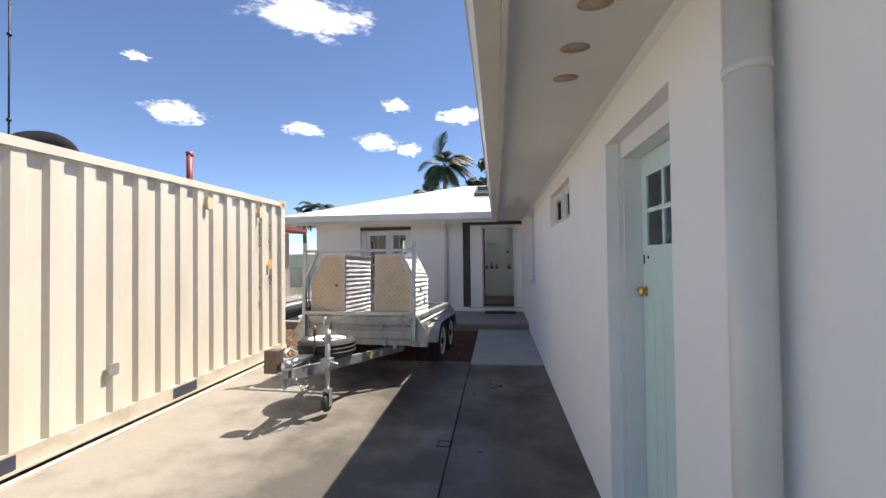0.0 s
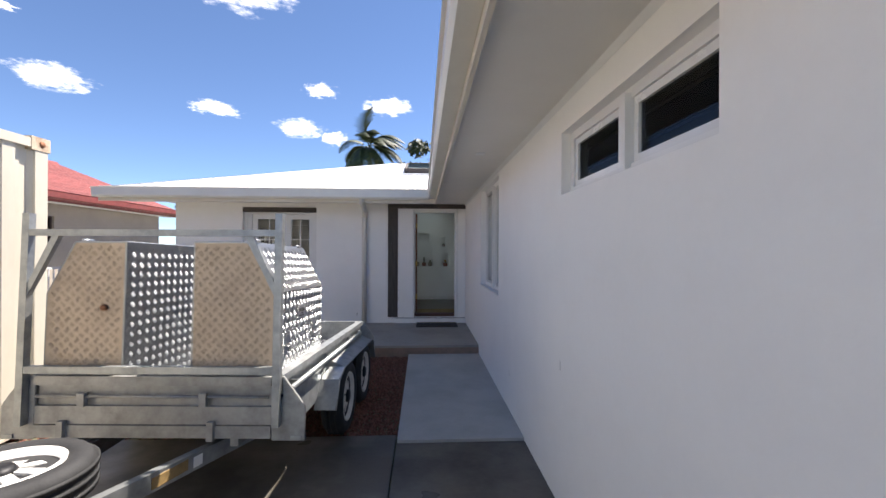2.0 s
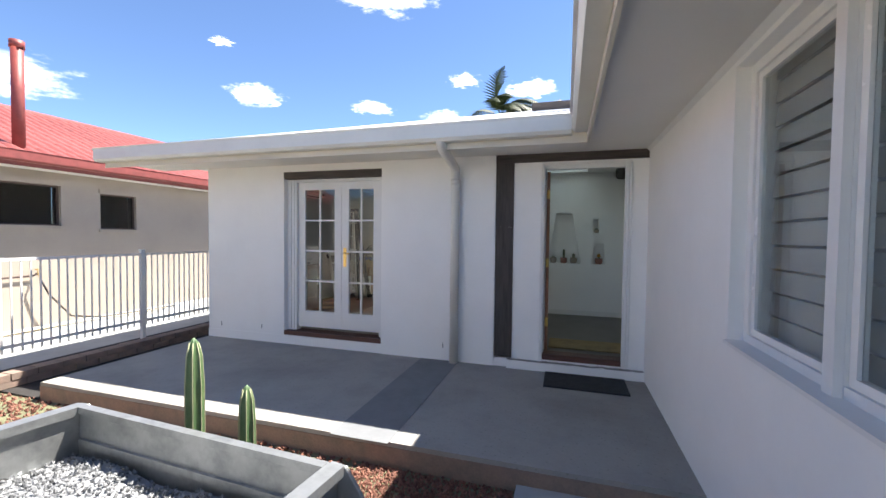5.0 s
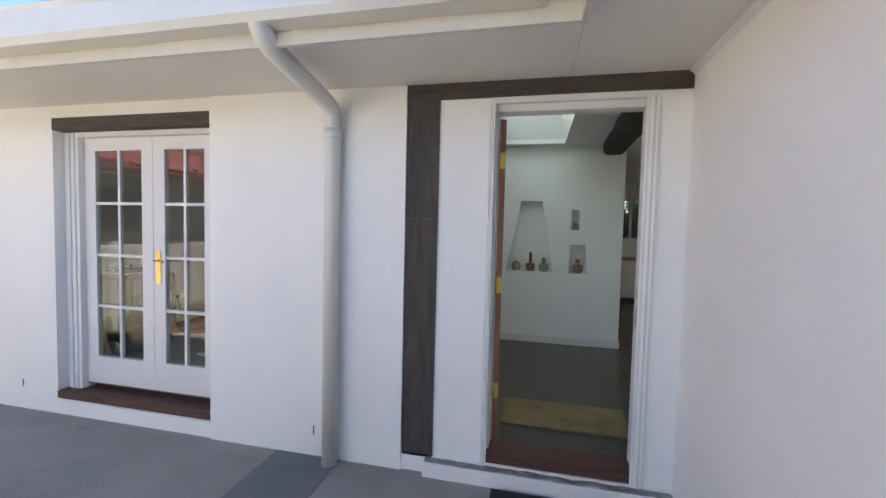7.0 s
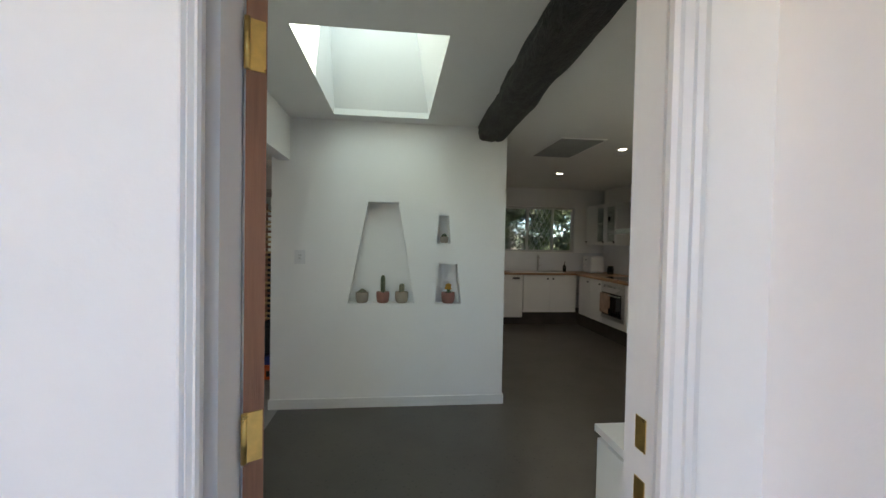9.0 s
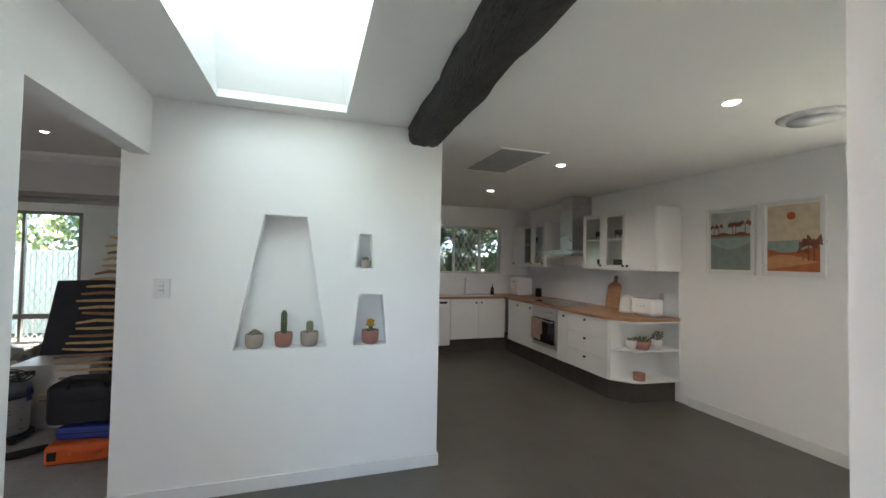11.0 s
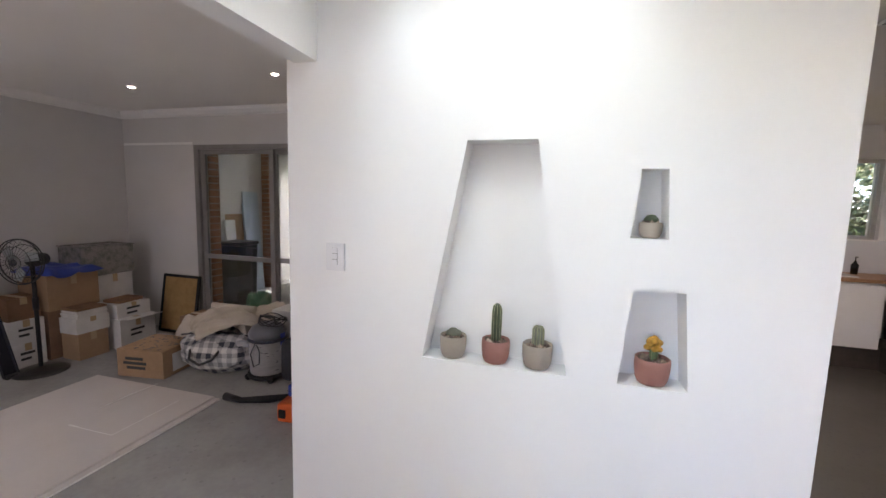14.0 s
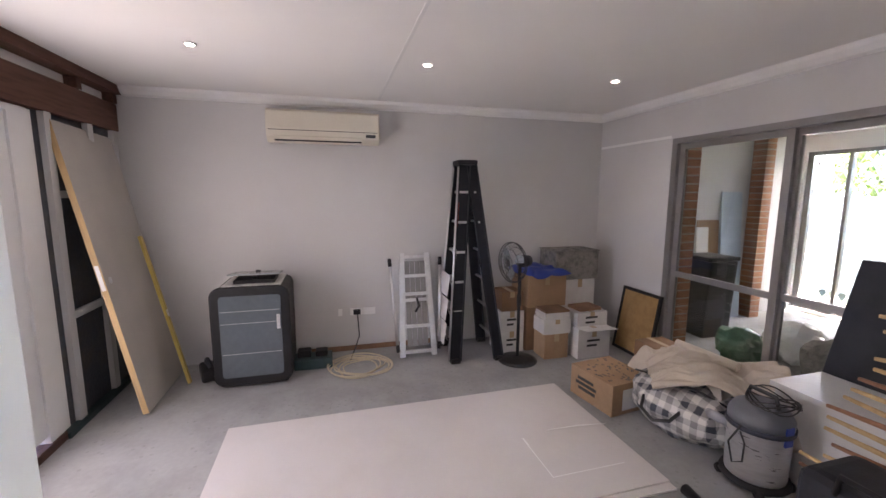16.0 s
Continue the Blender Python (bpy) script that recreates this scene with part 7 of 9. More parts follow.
wall_unit("white wall cabinet with two glazed doors and one solid door", 14.885, 16.14, 1.72, 2.44, ((15.33, 15.73), (15.73, 16.13)), ((14.89, 15.33),))
wall_unit("white wall cabinet with glazed doors in the kitchen corner", 17.10, 18.17, 1.72, 2.44, ((17.11, 17.46), (17.46, 17.81)), ((17.81, 18.16),))
for y, z in ((15.45, 1.738), (15.55, 1.738), (15.64, 1.738), (15.85, 1.738), (15.95, 1.738), (15.42, 2.114), (15.52, 2.114), (15.62, 2.114), (15.88, 2.114), (15.98, 2.114), (17.25, 2.114), (17.6, 2.114)):
    single("drinking_glass", lathe([(0.001, 0), (0.03, 0), (0.036, 0.11), (0.033, 0.11), (0.028, 0.008), (0.001, 0.006)], 16), CLEAR, "clear drinking glass on the cabinet shelf", "glass", "glasses in the cabinets", at=pose(3.62, y, z))
hd = thing("range_hood", "brushed steel chimney range hood", "range hood")
part("chimney", bevelled(cube(3.52, RX - 0.013, 16.42, 16.72, 1.98, CEIL - 0.002), 0.003), STEEL, hd)
part("canopy", bevelled(prism([(16.17, 1.905), (17.06, 1.905), (17.06, 1.94), (16.78, 1.985), (16.36, 1.985), (16.17, 1.94)], "x", 3.36, RX - 0.013), 0.003), STEEL, hd)
part("glass_edge", cube(3.32, 3.359, 16.17, 17.06, 1.905, 1.918), CLEAR, hd)
ck = thing("cooktop", "black glass cooktop set on the worktop", "cooktop")
part("glass_plate", bevelled(cube(3.20, 3.74, 16.15, 17.0, BZ + 0.001, BZ + 0.008), 0.003), OVEN_BLACK, ck)
part("rim", slab("z", BZ + 0.001, BZ + 0.006, 3.19, 3.75, 16.14, 17.01, [(3.20, 3.74, 16.15, 17.0)]), STEEL, ck)
single("chopping_board", bevelled(prism([(-0.12, 0), (0.12, 0), (0.12, 0.30), (0.09, 0.335), (0.035, 0.35), (0.025, 0.44), (-0.025, 0.44), (-0.035, 0.35), (-0.09, 0.335), (-0.12, 0.30)], "x", 0, 0.02), 0.005), BENCHW, "timber chopping board leaning on the splashback", "chopping board", at=pose(3.755, 15.88, BZ + 0.002, 0, 9, 0))
tt = thing("toaster", "white two-slice toaster with rounded ends", "toaster", at=pose(3.62, 15.14, BZ + 0.001))
part("body", soft_box(-0.09, 0.09, -0.16, 0.16, 0.015, 0.20, 0.05, 4), WHITE_GLOSS, tt)
for x in (-0.035, 0.035):
    part("slot", cube(x - 0.012, x + 0.012, -0.11, 0.11, 0.198, 0.2015), BLACK, tt)
part("lever", bevelled(cube(-0.015, 0.015, 0.158, 0.18, 0.11, 0.13), 0.004), STEEL, tt)
part("base_band", bevelled(cube(-0.086, 0.086, -0.156, 0.156, 0.012, 0.030), 0.004), STEEL, tt, "chrome base band")
for y in (-0.05, 0.0, 0.05):
    part("badge_bar", cube(-0.0925, -0.0895, y - 0.012, y + 0.012, 0.11, 0.125), STEEL, tt)
part("top_plate", slab("z", 0.1985, 0.2005, -0.055, 0.055, -0.125, 0.125, [(-0.048, -0.022, -0.111, 0.111), (0.022, 0.048, -0.111, 0.111)]), STEEL, tt, "chrome slot plate")
for x in (-0.06, 0.06):
    for y in (-0.11, 0.11):
        part("foot", lathe([(0.001, 0), (0.014, 0), (0.014, 0.018), (0.001, 0.018)], 10, (x, y, 0)), STEEL, tt)
kt = thing("kettle", "white rounded electric kettle on the worktop", "kettle", at=pose(3.64, 15.47, BZ + 0.001))
part("body", lathe([(0.001, 0.0), (0.085, 0.0), (0.09, 0.02), (0.075, 0.14), (0.066, 0.19), (0.05, 0.205), (0.001, 0.21)], 26), WHITE_GLOSS, kt)
part("handle", tube([(-0.02, -0.06, 0.19), (-0.03, -0.12, 0.18), (-0.03, -0.125, 0.08), (-0.02, -0.085, 0.05)], 0.011, 10), WHITE_GLOSS, kt)
part("spout", tube([(0.0, 0.065, 0.15), (0.0, 0.10, 0.19)], [0.02, 0.012], 10), WHITE_GLOSS, kt)
part("lid_knob", lathe([(0.001, 0), (0.012, 0), (0.015, 0.014), (0.001, 0.018)], 12, (0, 0, 0.21)), STEEL, kt)
part("base_ring", lathe([(0.001, -0.0005), (0.092, -0.0005), (0.094, 0.016), (0.001, 0.016)], 26), STEEL, kt, "chrome base ring")
part("lid_rim", lathe([(0.001, 0.186), (0.0685, 0.186), (0.0675, 0.193), (0.001, 0.193)], 26), STEEL, kt, "chrome lid rim")
for y in (-0.03, 0.0, 0.03):
    part("badge_bar", cube(-0.0835, -0.077, y - 0.008, y + 0.008, 0.095, 0.106), STEEL, kt)
af = thing("air_fryer", "large cream air fryer", "air fryer", at=pose(3.52, 17.92, BZ + 0.001))
part("body", soft_box(-0.15, 0.15, -0.17, 0.15, 0.0, 0.31, 0.06, 4), WHITE_PLASTIC, af)
part("drawer_handle", bevelled(cube(-0.20, -0.14, -0.04, 0.01, 0.12, 0.16), 0.008), WHITE_GLOSS, af)
part("button", lathe([(0.001, 0), (0.012, 0), (0.012, 0.005), (0.001, 0.005)], 12, (-0.154, -0.02, 0.24), "x"), BLACK, af)
jr = thing("coffee_jar", "dark glass jar with black lid", "jar", at=pose(3.66, 17.55, BZ + 0.001))
part("jar", lathe([(0.001, 0), (0.05, 0), (0.055, 0.02), (0.055, 0.11), (0.001, 0.115)], 18), OVEN_BLACK, jr)
part("lid", lathe([(0.001, 0.116), (0.05, 0.116), (0.05, 0.145), (0.001, 0.148)], 18), BLACK, jr)
sb_ = thing("soap_bottle", "small dark soap bottle beside the sink", "bottle", at=pose(3.02, 18.05, BZ + 0.001))
part("bottle", lathe([(0.001, 0), (0.03, 0), (0.032, 0.10), (0.014, 0.125), (0.012, 0.14), (0.001, 0.14)], 14), OVEN_BLACK, sb_)
part("pump", tube([(0, 0, 0.14), (0, 0, 0.185), (0, -0.035, 0.185)], 0.005, 8), BLACK, sb_)
snk = thing("sink", "white inset sink with chrome gooseneck tap", "sink")
part("basin", slab("z", BZ + 0.0005, BZ + 0.012, 1.9, 2.9, 17.76, 18.14, [(1.95, 2.45, 17.80, 18.08)]), WHITE_GLOSS, snk)
part("bowl", slab("z", BZ - 0.03, BZ + 0.0004, 1.94, 2.46, 17.79, 18.09, [(1.96, 2.44, 17.81, 18.07)]), WHITE_GLOSS, snk)
part("tap", tube([(2.52, 18.10, BZ + 0.012), (2.52, 18.10, BZ + 0.24), (2.51, 18.07, BZ + 0.30), (2.50, 18.00, BZ + 0.30), (2.495, 17.96, BZ + 0.25)], 0.014, 12), STEEL, snk, "chrome gooseneck tap")
part("tap_lever", tube([(2.53, 18.10, BZ + 0.10), (2.60, 18.08, BZ + 0.13)], 0.007, 8), STEEL, snk)
# kitchen window with a diamond grille
kw = thing("window_kitchen", "aluminium sliding kitchen window with diamond security mesh", "window", kind="structure")
a, b, c, d = KWIN
part("window_frame", slab("y", KY + 0.05, KY + 0.10, a + 0.001, b - 0.001, c + 0.001, d - 0.001, [(a + 0.04, 1.75, c + 0.04, d - 0.04), (1.79, 2.33, c + 0.04, d - 0.04), (2.37, 2.83, c + 0.04, d - 0.04), (2.87, b - 0.04, c + 0.04, d - 0.04)]), FRAME_AL, kw)
for p, q in ((a + 0.04, 1.75), (1.79, 2.33), (2.37, 2.83), (2.87, b - 0.04)):
    part("pane", cube(p, q, KY + 0.07, KY + 0.075, c + 0.04, d - 0.04), GLASS, kw).visible_shadow = False
part("window_sill", cube(a, b, KY - 0.02, KY + 0.05, c - 0.012, c + 0.002), TRIM, kw)


def mesh_screen(name, parent, x0, x1, z0, z1, y, step, r):
    bms = []
    w, h = x1 - x0, z1 - z0
    n = int((w + h * 0.55) / step) + 1
    for i in range(n + 1):
        for s in (1, -1):
            # a straight wire, clipped to the frame
            xa = x0 + i * step - (h * 0.55 if s > 0 else 0)
            pts = []
            for za, xx in ((z0, xa if s > 0 else xa), (z1, xa + s * h * 0.55)):
                pts.append([xx, za])
            (xA, zA), (xB, zB) = pts
            if xA > xB:
                xA, zA, xB, zB = xB, zB, xA, zA
            if xB <= x0 or xA >= x1:
                continue
            if xA < x0:
                zA += (zB - zA) * (x0 - xA) / (xB - xA)
                xA = x0
            if xB > x1:
                zB = zA + (zB - zA) * (x1 - xA) / (xB - xA)
                xB = x1
            bms.append(tube([(xA, y, zA), (xB, y, zB)], r, 4))
    return part(name, join(*bms), FRAME_AL, parent)


mesh_screen("security_mesh", kw, 2.33, 2.85, c + 0.03, d - 0.03, KY + 0.13, 0.10, 0.0055)
# plants on the end shelf


def shelf_plant(label, x, y, z, r, h, mat, leaves, seed, tall):
    rng = random.Random(seed)
    t = thing("potted_plant", label, "potted plant", "plants on the end shelf", at=pose(x, y, z))
    part("pot", lathe([(0.001, 0), (r * 0.7, 0), (r * 0.95, h * 0.5), (r, h), (r * 0.9, h), (r * 0.85, h * 0.85), (0.001, h * 0.85)], 20), mat, t)
    bm = bmesh.new()
    for i in range(leaves):
        a = rng.uniform(0, 6.28)
        q = r * rng.uniform(0, 0.9)
        o = Vector((math.cos(a) * q, math.sin(a) * q, h * 0.85 + rng.uniform(0, tall * 0.7)))
        d = Vector((math.cos(a), math.sin(a), rng.uniform(0.3, 1.5))).normalized()
        s = d.orthogonal().normalized()
        k = rng.uniform(0.018, 0.034)
        n = d.cross(s) * k * 0.25
        vs = [bm.verts.new(o), bm.verts.new(o + d * k * 0.6 + s * k * 0.35), bm.verts.new(o + d * k * 1.2), bm.verts.new(o + d * k * 0.6 - s * k * 0.35), bm.verts.new(o + d * k * 0.6 + n)]
        for f in ((0, 1, 4), (1, 2, 4), (2, 3, 4), (3, 0, 4), (3, 2, 1, 0)):
            bm.faces.new([vs[j] for j in f])
    part("leaves", bm, SUCC, t)


shelf_plant("small cactus in a white pot", 3.32, 15.05, 0.854, 0.055, 0.10, POTW, 40, 1, 0.03)
shelf_plant("succulents in a terracotta bowl", 3.44, 15.02, 0.854, 0.09, 0.09, TERRA, 90, 2, 0.06)
shelf_plant("jade plant in a white pot", 3.62, 15.00, 0.854, 0.06, 0.10, POTW, 70, 3, 0.12)
tn = thing("round_tin", "small red brown round tin on the lower shelf", "tin", at=pose(3.40, 15.02, 0.518))
part("box", lathe([(0.001, 0), (0.062, 0), (0.062, 0.05), (0.001, 0.05)], 24), TERRA, tn)
part("lid", lathe([(0.001, 0.051), (0.065, 0.051), (0.065, 0.075), (0.001, 0.078)], 24), TERRA, tn)
po = thing("power_point", "grey double power point on the splashback", "power point", at=pose(RX - 0.0135, 15.14, 1.42))
part("plate", bevelled(cube(-0.009, -0.001, -0.03, 0.03, -0.04, 0.04), 0.003), STEEL, po)


# added window, never in view, housing the fill lamp
dwn = thing("window_dining", "added white two-light window, out of view beside the entry", "window", kind="structure")
part("window_frame", slab("x", RX + 0.10, RX + 0.16, UNSEEN_WIN[0] + 0.001, UNSEEN_WIN[1] - 0.001, UNSEEN_WIN[2] + 0.001, UNSEEN_WIN[3] - 0.001, [(UNSEEN_WIN[0] + 0.05, 12.53, UNSEEN_WIN[2] + 0.05, UNSEEN_WIN[3] - 0.05), (12.57, UNSEEN_WIN[1] - 0.05, UNSEEN_WIN[2] + 0.05, UNSEEN_WIN[3] - 0.05)]), TRIM, dwn)
for a, b in ((UNSEEN_WIN[0] + 0.05, 12.53), (12.57, UNSEEN_WIN[1] - 0.05)):
    part("pane", cube(RX + 0.128, RX + 0.133, a, b, UNSEEN_WIN[2] + 0.05, UNSEEN_WIN[3] - 0.05), GLASS, dwn).visible_shadow = False
# ---- pictures on the right wall ----
def flat_poly(bm, pts, x):
    bm.faces.new([bm.verts.new((x, y, z)) for y, z in pts])


def colour(name, c):
    return surface(name, c, 0.7, vary=0.08, scale=14, grain=90, bump=0.03)


SKYGREY, SEAG, EARTH, SUNR, SAND, RUSTY, CREAMY, DKG = (colour("print grey", (0.50, 0.52, 0.48)), colour("print sea", (0.24, 0.29, 0.26)), colour("print earth", (0.26, 0.09, 0.05)), colour("print sun", (0.55, 0.10, 0.03)), colour("print sand", (0.55, 0.27, 0.12)), colour("print rust", (0.48, 0.14, 0.05)), colour("print cream", (0.66, 0.55, 0.38)), colour("print teal", (0.33, 0.40, 0.37)))


def picture(name_label, y0, y1, z0, z1, build):
    t = thing("framed_print", name_label, "picture", "prints on the wall", at=Matrix.Identity(4))
    x = RX - 0.002
    part("frame", slab("x", x - 0.03, x, y0, y1, z0, z1, [(y0 + 0.018, y1 - 0.018, z0 + 0.018, z1 - 0.018)]), TRIM, t)
    part("mount", cube(x - 0.012, x - 0.006, y0 + 0.018, y1 - 0.018, z0 + 0.018, z1 - 0.018), POTW, t)
    build(t, x - 0.0125, y0 + 0.045, y1 - 0.045, z0 + 0.045, z1 - 0.045)


def patch(t, name, x, pts, mat):
    bm = bmesh.new()
    flat_poly(bm, pts, x)
    bmesh.ops.recalc_face_normals(bm, faces=bm.faces[:])
    part(name, bm, mat, t)


def mini_palm(t, x, y, z, s, mat):
    bm = bmesh.new()
    flat_poly(bm, [(y - 0.03 * s, z), (y + 0.03 * s, z), (y + 0.02 * s, z + 0.6 * s), (y - 0.02 * s, z + 0.6 * s)], x)
    for k in range(7):
        a = math.pi * (k / 6) * 1.2 - 0.3
        flat_poly(bm, [(y, z + 0.6 * s), (y + 0.32 * s * math.cos(a), z + 0.6 * s + 0.26 * s * math.sin(a) + 0.05 * s), (y + 0.36 * s * math.cos(a), z + 0.55 * s + 0.24 * s * math.sin(a) - 0.05 * s)], x)
    part("printed_palm", bm, mat, t)


def sea_print(t, x, y0, y1, z0, z1):
    h = z1 - z0
    patch(t, "printed_sky", x, [(y0, z0), (y1, z0), (y1, z1), (y0, z1)], SKYGREY)
    patch(t, "printed_sea", x - 0.0006, [(y0, z0), (y1, z0), (y1, z0 + 0.58 * h), (y0, z0 + 0.58 * h)], SEAG)
    patch(t, "printed_wave", x - 0.0009, [(y0 + (y1 - y0) * u, z0 + h * (0.46 - 0.10 * math.sin(math.pi * u))) for u in np.linspace(0, 1, 10)] + [(y1, z0 + 0.55 * h), (y0, z0 + 0.55 * h)], DKG)
    patch(t, "printed_island", x - 0.0012, [(y0, z0 + 0.58 * h)] + [(y0 + (y1 - y0) * u, z0 + h * (0.61 + 0.04 * math.sin(7 * u) ** 2)) for u in np.linspace(0, 1, 14)] + [(y1, z0 + 0.58 * h)], EARTH)
    for u, s in ((0.12, 0.17), (0.35, 0.15), (0.42, 0.15), (0.78, 0.14), (0.9, 0.13)):
        mini_palm(t, x - 0.0016, y0 + (y1 - y0) * u, z0 + 0.61 * h, s, EARTH)


def sun_print(t, x, y0, y1, z0, z1):
    h, w = z1 - z0, y1 - y0
    patch(t, "printed_sky", x, [(y0, z0), (y1, z0), (y1, z1), (y0, z1)], CREAMY)
    patch(t, "printed_sea", x - 0.0006, [(y0, z0), (y1, z0), (y1, z0 + 0.46 * h), (y0, z0 + 0.47 * h)], DKG)
    patch(t, "printed_dune", x - 0.0009, [(y0, z0)] + [(y1, z0)] + [(y1 - w * u, z0 + h * (0.34 - 0.06 * math.sin(4 * u))) for u in np.linspace(0, 1, 10)], RUSTY)
    patch(t, "printed_dune", x - 0.0012, [(y0, z0), (y1, z0)] + [(y1 - w * u, z0 + h * (0.17 + 0.08 * math.sin(3 * u + 0.6))) for u in np.linspace(0, 1, 10)], SAND)
    patch(t, "printed_dune", x - 0.0015, [(y0, z0), (y1, z0)] + [(y1 - w * u, z0 + h * (0.02 + 0.12 * u)) for u in np.linspace(0, 1, 6)], RUSTY)
    patch(t, "printed_sun", x - 0.0012, [(y0 + w * 0.52 + 0.055 * w * 1.5 * math.cos(a), z0 + 0.83 * h + 0.055 * w * 1.5 * math.sin(a)) for a in np.linspace(0, 6.283, 22)[:-1]], SUNR)
    for u, s in ((0.30, 0.13), (0.2, 0.22), (0.10, 0.26)):
        mini_palm(t, x - 0.0018, y0 + w * u, z0 + 0.16 * h, s, EARTH)


picture("framed print of grey sea with small brown palms", 14.09, 14.575, 1.713, 2.37, sea_print)
picture("framed print of orange dunes, palms and red sun", 13.54, 14.03, 1.713, 2.38, sun_print)
# ceiling fittings
for x, y in ((2.245, 16.5), (2.265, 14.87), (2.27, 13.15), (-2.15, 15.48), (-3.69, 14.04), (-3.69, 15.55), (-3.69, 12.59)):
    t = thing("downlight", "small round recessed ceiling downlight", "downlight", "ceiling downlights", at=pose(x, y, CEIL))
    r_ = 0.040 if x > 0 else 0.024
    part("trim_ring", lathe([(r_ + 0.001, -0.001), (r_ + 0.013, -0.001), (r_ + 0.011, -0.008), (r_ + 0.001, -0.008)], 22), WHITE_GLOSS, t)
    lens = part("lens", lathe([(0.001, -0.0082), (r_, -0.0082), (r_ - 0.003, -0.011), (0.001, -0.011)], 20), LAMP, t)
    lamp = new("downlight_lamp", bpy.data.lights.new("downlight_lamp", "SPOT"))
    lamp.data.energy, lamp.data.spot_size, lamp.data.spot_blend, lamp.data.shadow_soft_size, lamp.data.color = (1.8 if x > 0 else 0.2), radians(150), 0.7, 0.04, (1.0, 0.90, 0.78)
    lamp.matrix_world = pose(x, y, CEIL - 0.06)
ht = thing("ceiling_grille", "grey square return-air grille in the ceiling", "grille", at=pose(1.67, 14.96, CEIL))
part("panel", cube(-0.22, 0.22, -0.42, 0.42, -0.006, -0.001), GRILLE, ht)
part("frame", slab("z", -0.0112, -0.001, -0.238, 0.238, -0.442, 0.442, [(-0.226, 0.226, -0.43, 0.43)]), CEIL_WHITE, ht)
for i in range(27):
    part("slat", cube(-0.22, 0.22, -0.41 + i * 0.031, -0.395 + i * 0.031, -0.0105, -0.0065), GRILLE, ht)
cv = thing("ceiling_diffuser", "round white ceiling air diffuser", "diffuser", at=pose(2.98, 13.14, CEIL))
part("ring", lathe([(0.13, -0.001), (0.19, -0.001), (0.17, -0.02), (0.15, -0.02)], 30), TRIM, cv)
part("cone", lathe([(0.001, -0.012), (0.10, -0.012), (0.135, -0.03), (0.001, -0.034)], 28), TRIM, cv)
part("throat", lathe([(0.001, -0.0015), (0.13, -0.0015), (0.13, -0.004), (0.001, -0.004)], 28), BLACK, cv)


# ---- lounge under renovation ----


def plaid():
    m = bpy.data.materials.new("plaid laundry bag")
    m.use_nodes = True
    nt = m.node_tree
    bsdf = nt.nodes["Principled BSDF"]
    co = nt.nodes.new("ShaderNodeTexCoord")
    sep = nt.nodes.new("ShaderNodeSeparateXYZ")
    nt.links.new(co.outputs["Object"], sep.inputs[0])
    bands = []
    for axis, k in ((0, 12.0), (1, 12.0), (2, 12.0)):
        mul = nt.nodes.new("ShaderNodeMath")
        mul.operation = "MULTIPLY"
        mul.inputs[1].default_value = k
        nt.links.new(sep.outputs[axis], mul.inputs[0])
        fr_n = nt.nodes.new("ShaderNodeMath")
        fr_n.operation = "FRACT"
        nt.links.new(mul.outputs[0], fr_n.inputs[0])
        gt = nt.nodes.new("ShaderNodeMath")
        gt.operation = "GREATER_THAN"
        gt.inputs[1].default_value = 0.5
        nt.links.new(fr_n.outputs[0], gt.inputs[0])
        bands.append(gt)
    add = nt.nodes.new("ShaderNodeMath")
    nt.links.new(bands[0].outputs[0], add.inputs[0])
    nt.links.new(bands[1].outputs[0], add.inputs[1])
    add2 = nt.nodes.new("ShaderNodeMath")
    nt.links.new(add.outputs[0], add2.inputs[0])
    nt.links.new(bands[2].outputs[0], add2.inputs[1])
    rp = nt.nodes.new("ShaderNodeMapRange")
    rp.inputs[2].default_value = 3.0
    nt.links.new(add2.outputs[0], rp.inputs[0])
    mix = nt.nodes.new("ShaderNodeMix")
    mix.data_type = "RGBA"
    mix.inputs[6].default_value, mix.inputs[7].default_value = (0.03, 0.035, 0.05, 1), (0.62, 0.60, 0.57, 1)
    nt.links.new(rp.outputs[0], mix.inputs[0])
    nt.links.new(mix.outputs[2], bsdf.inputs["Base Color"])
    bsdf.inputs["Roughness"].default_value = 0.6
    return m


PLAID = plaid()
# exposed framing beside the french door, inner face of the front wall
fw = thing("wall_framing", "stripped wall with dark lining, pale studs and old red timber plates", "wall framing", kind="structure")
part("lining", cube(LX + 0.001, FD[0] - 0.10, IY + 0.002, IY + 0.012, FLOOR, 2.42), SARKING, fw)
part("beam", bevelled(cube(LX + 0.001, PX - 0.112, IY + 0.002, IY + 0.06, 2.40, 2.62), 0.006), RED_BEAM, fw, "old red timber plate")
part("beam", bevelled(cube(LX + 0.001, PX - 0.112, IY + 0.002, IY + 0.11, 2.70, 2.768), 0.006), RED_BEAM, fw, "old red timber plate")
for x in (-4.95, -4.45, -3.6, -2.9, -2.2, -1.5):
    part("blocking", cube(x, x + 0.06, IY + 0.003, IY + 0.08, 2.621, 2.699), RED_BEAM, fw)
for x in (-4.12, -4.60, -4.97):
    part("stud", bevelled(cube(x, x + 0.07, IY + 0.013, IY + 0.05, FLOOR, 2.399), 0.003), GREY_WALL, fw)
for z in (1.02, 1.85):
    part("noggin", cube(-4.53, -4.12, IY + 0.013, IY + 0.045, z, z + 0.05), GREY_WALL, fw)
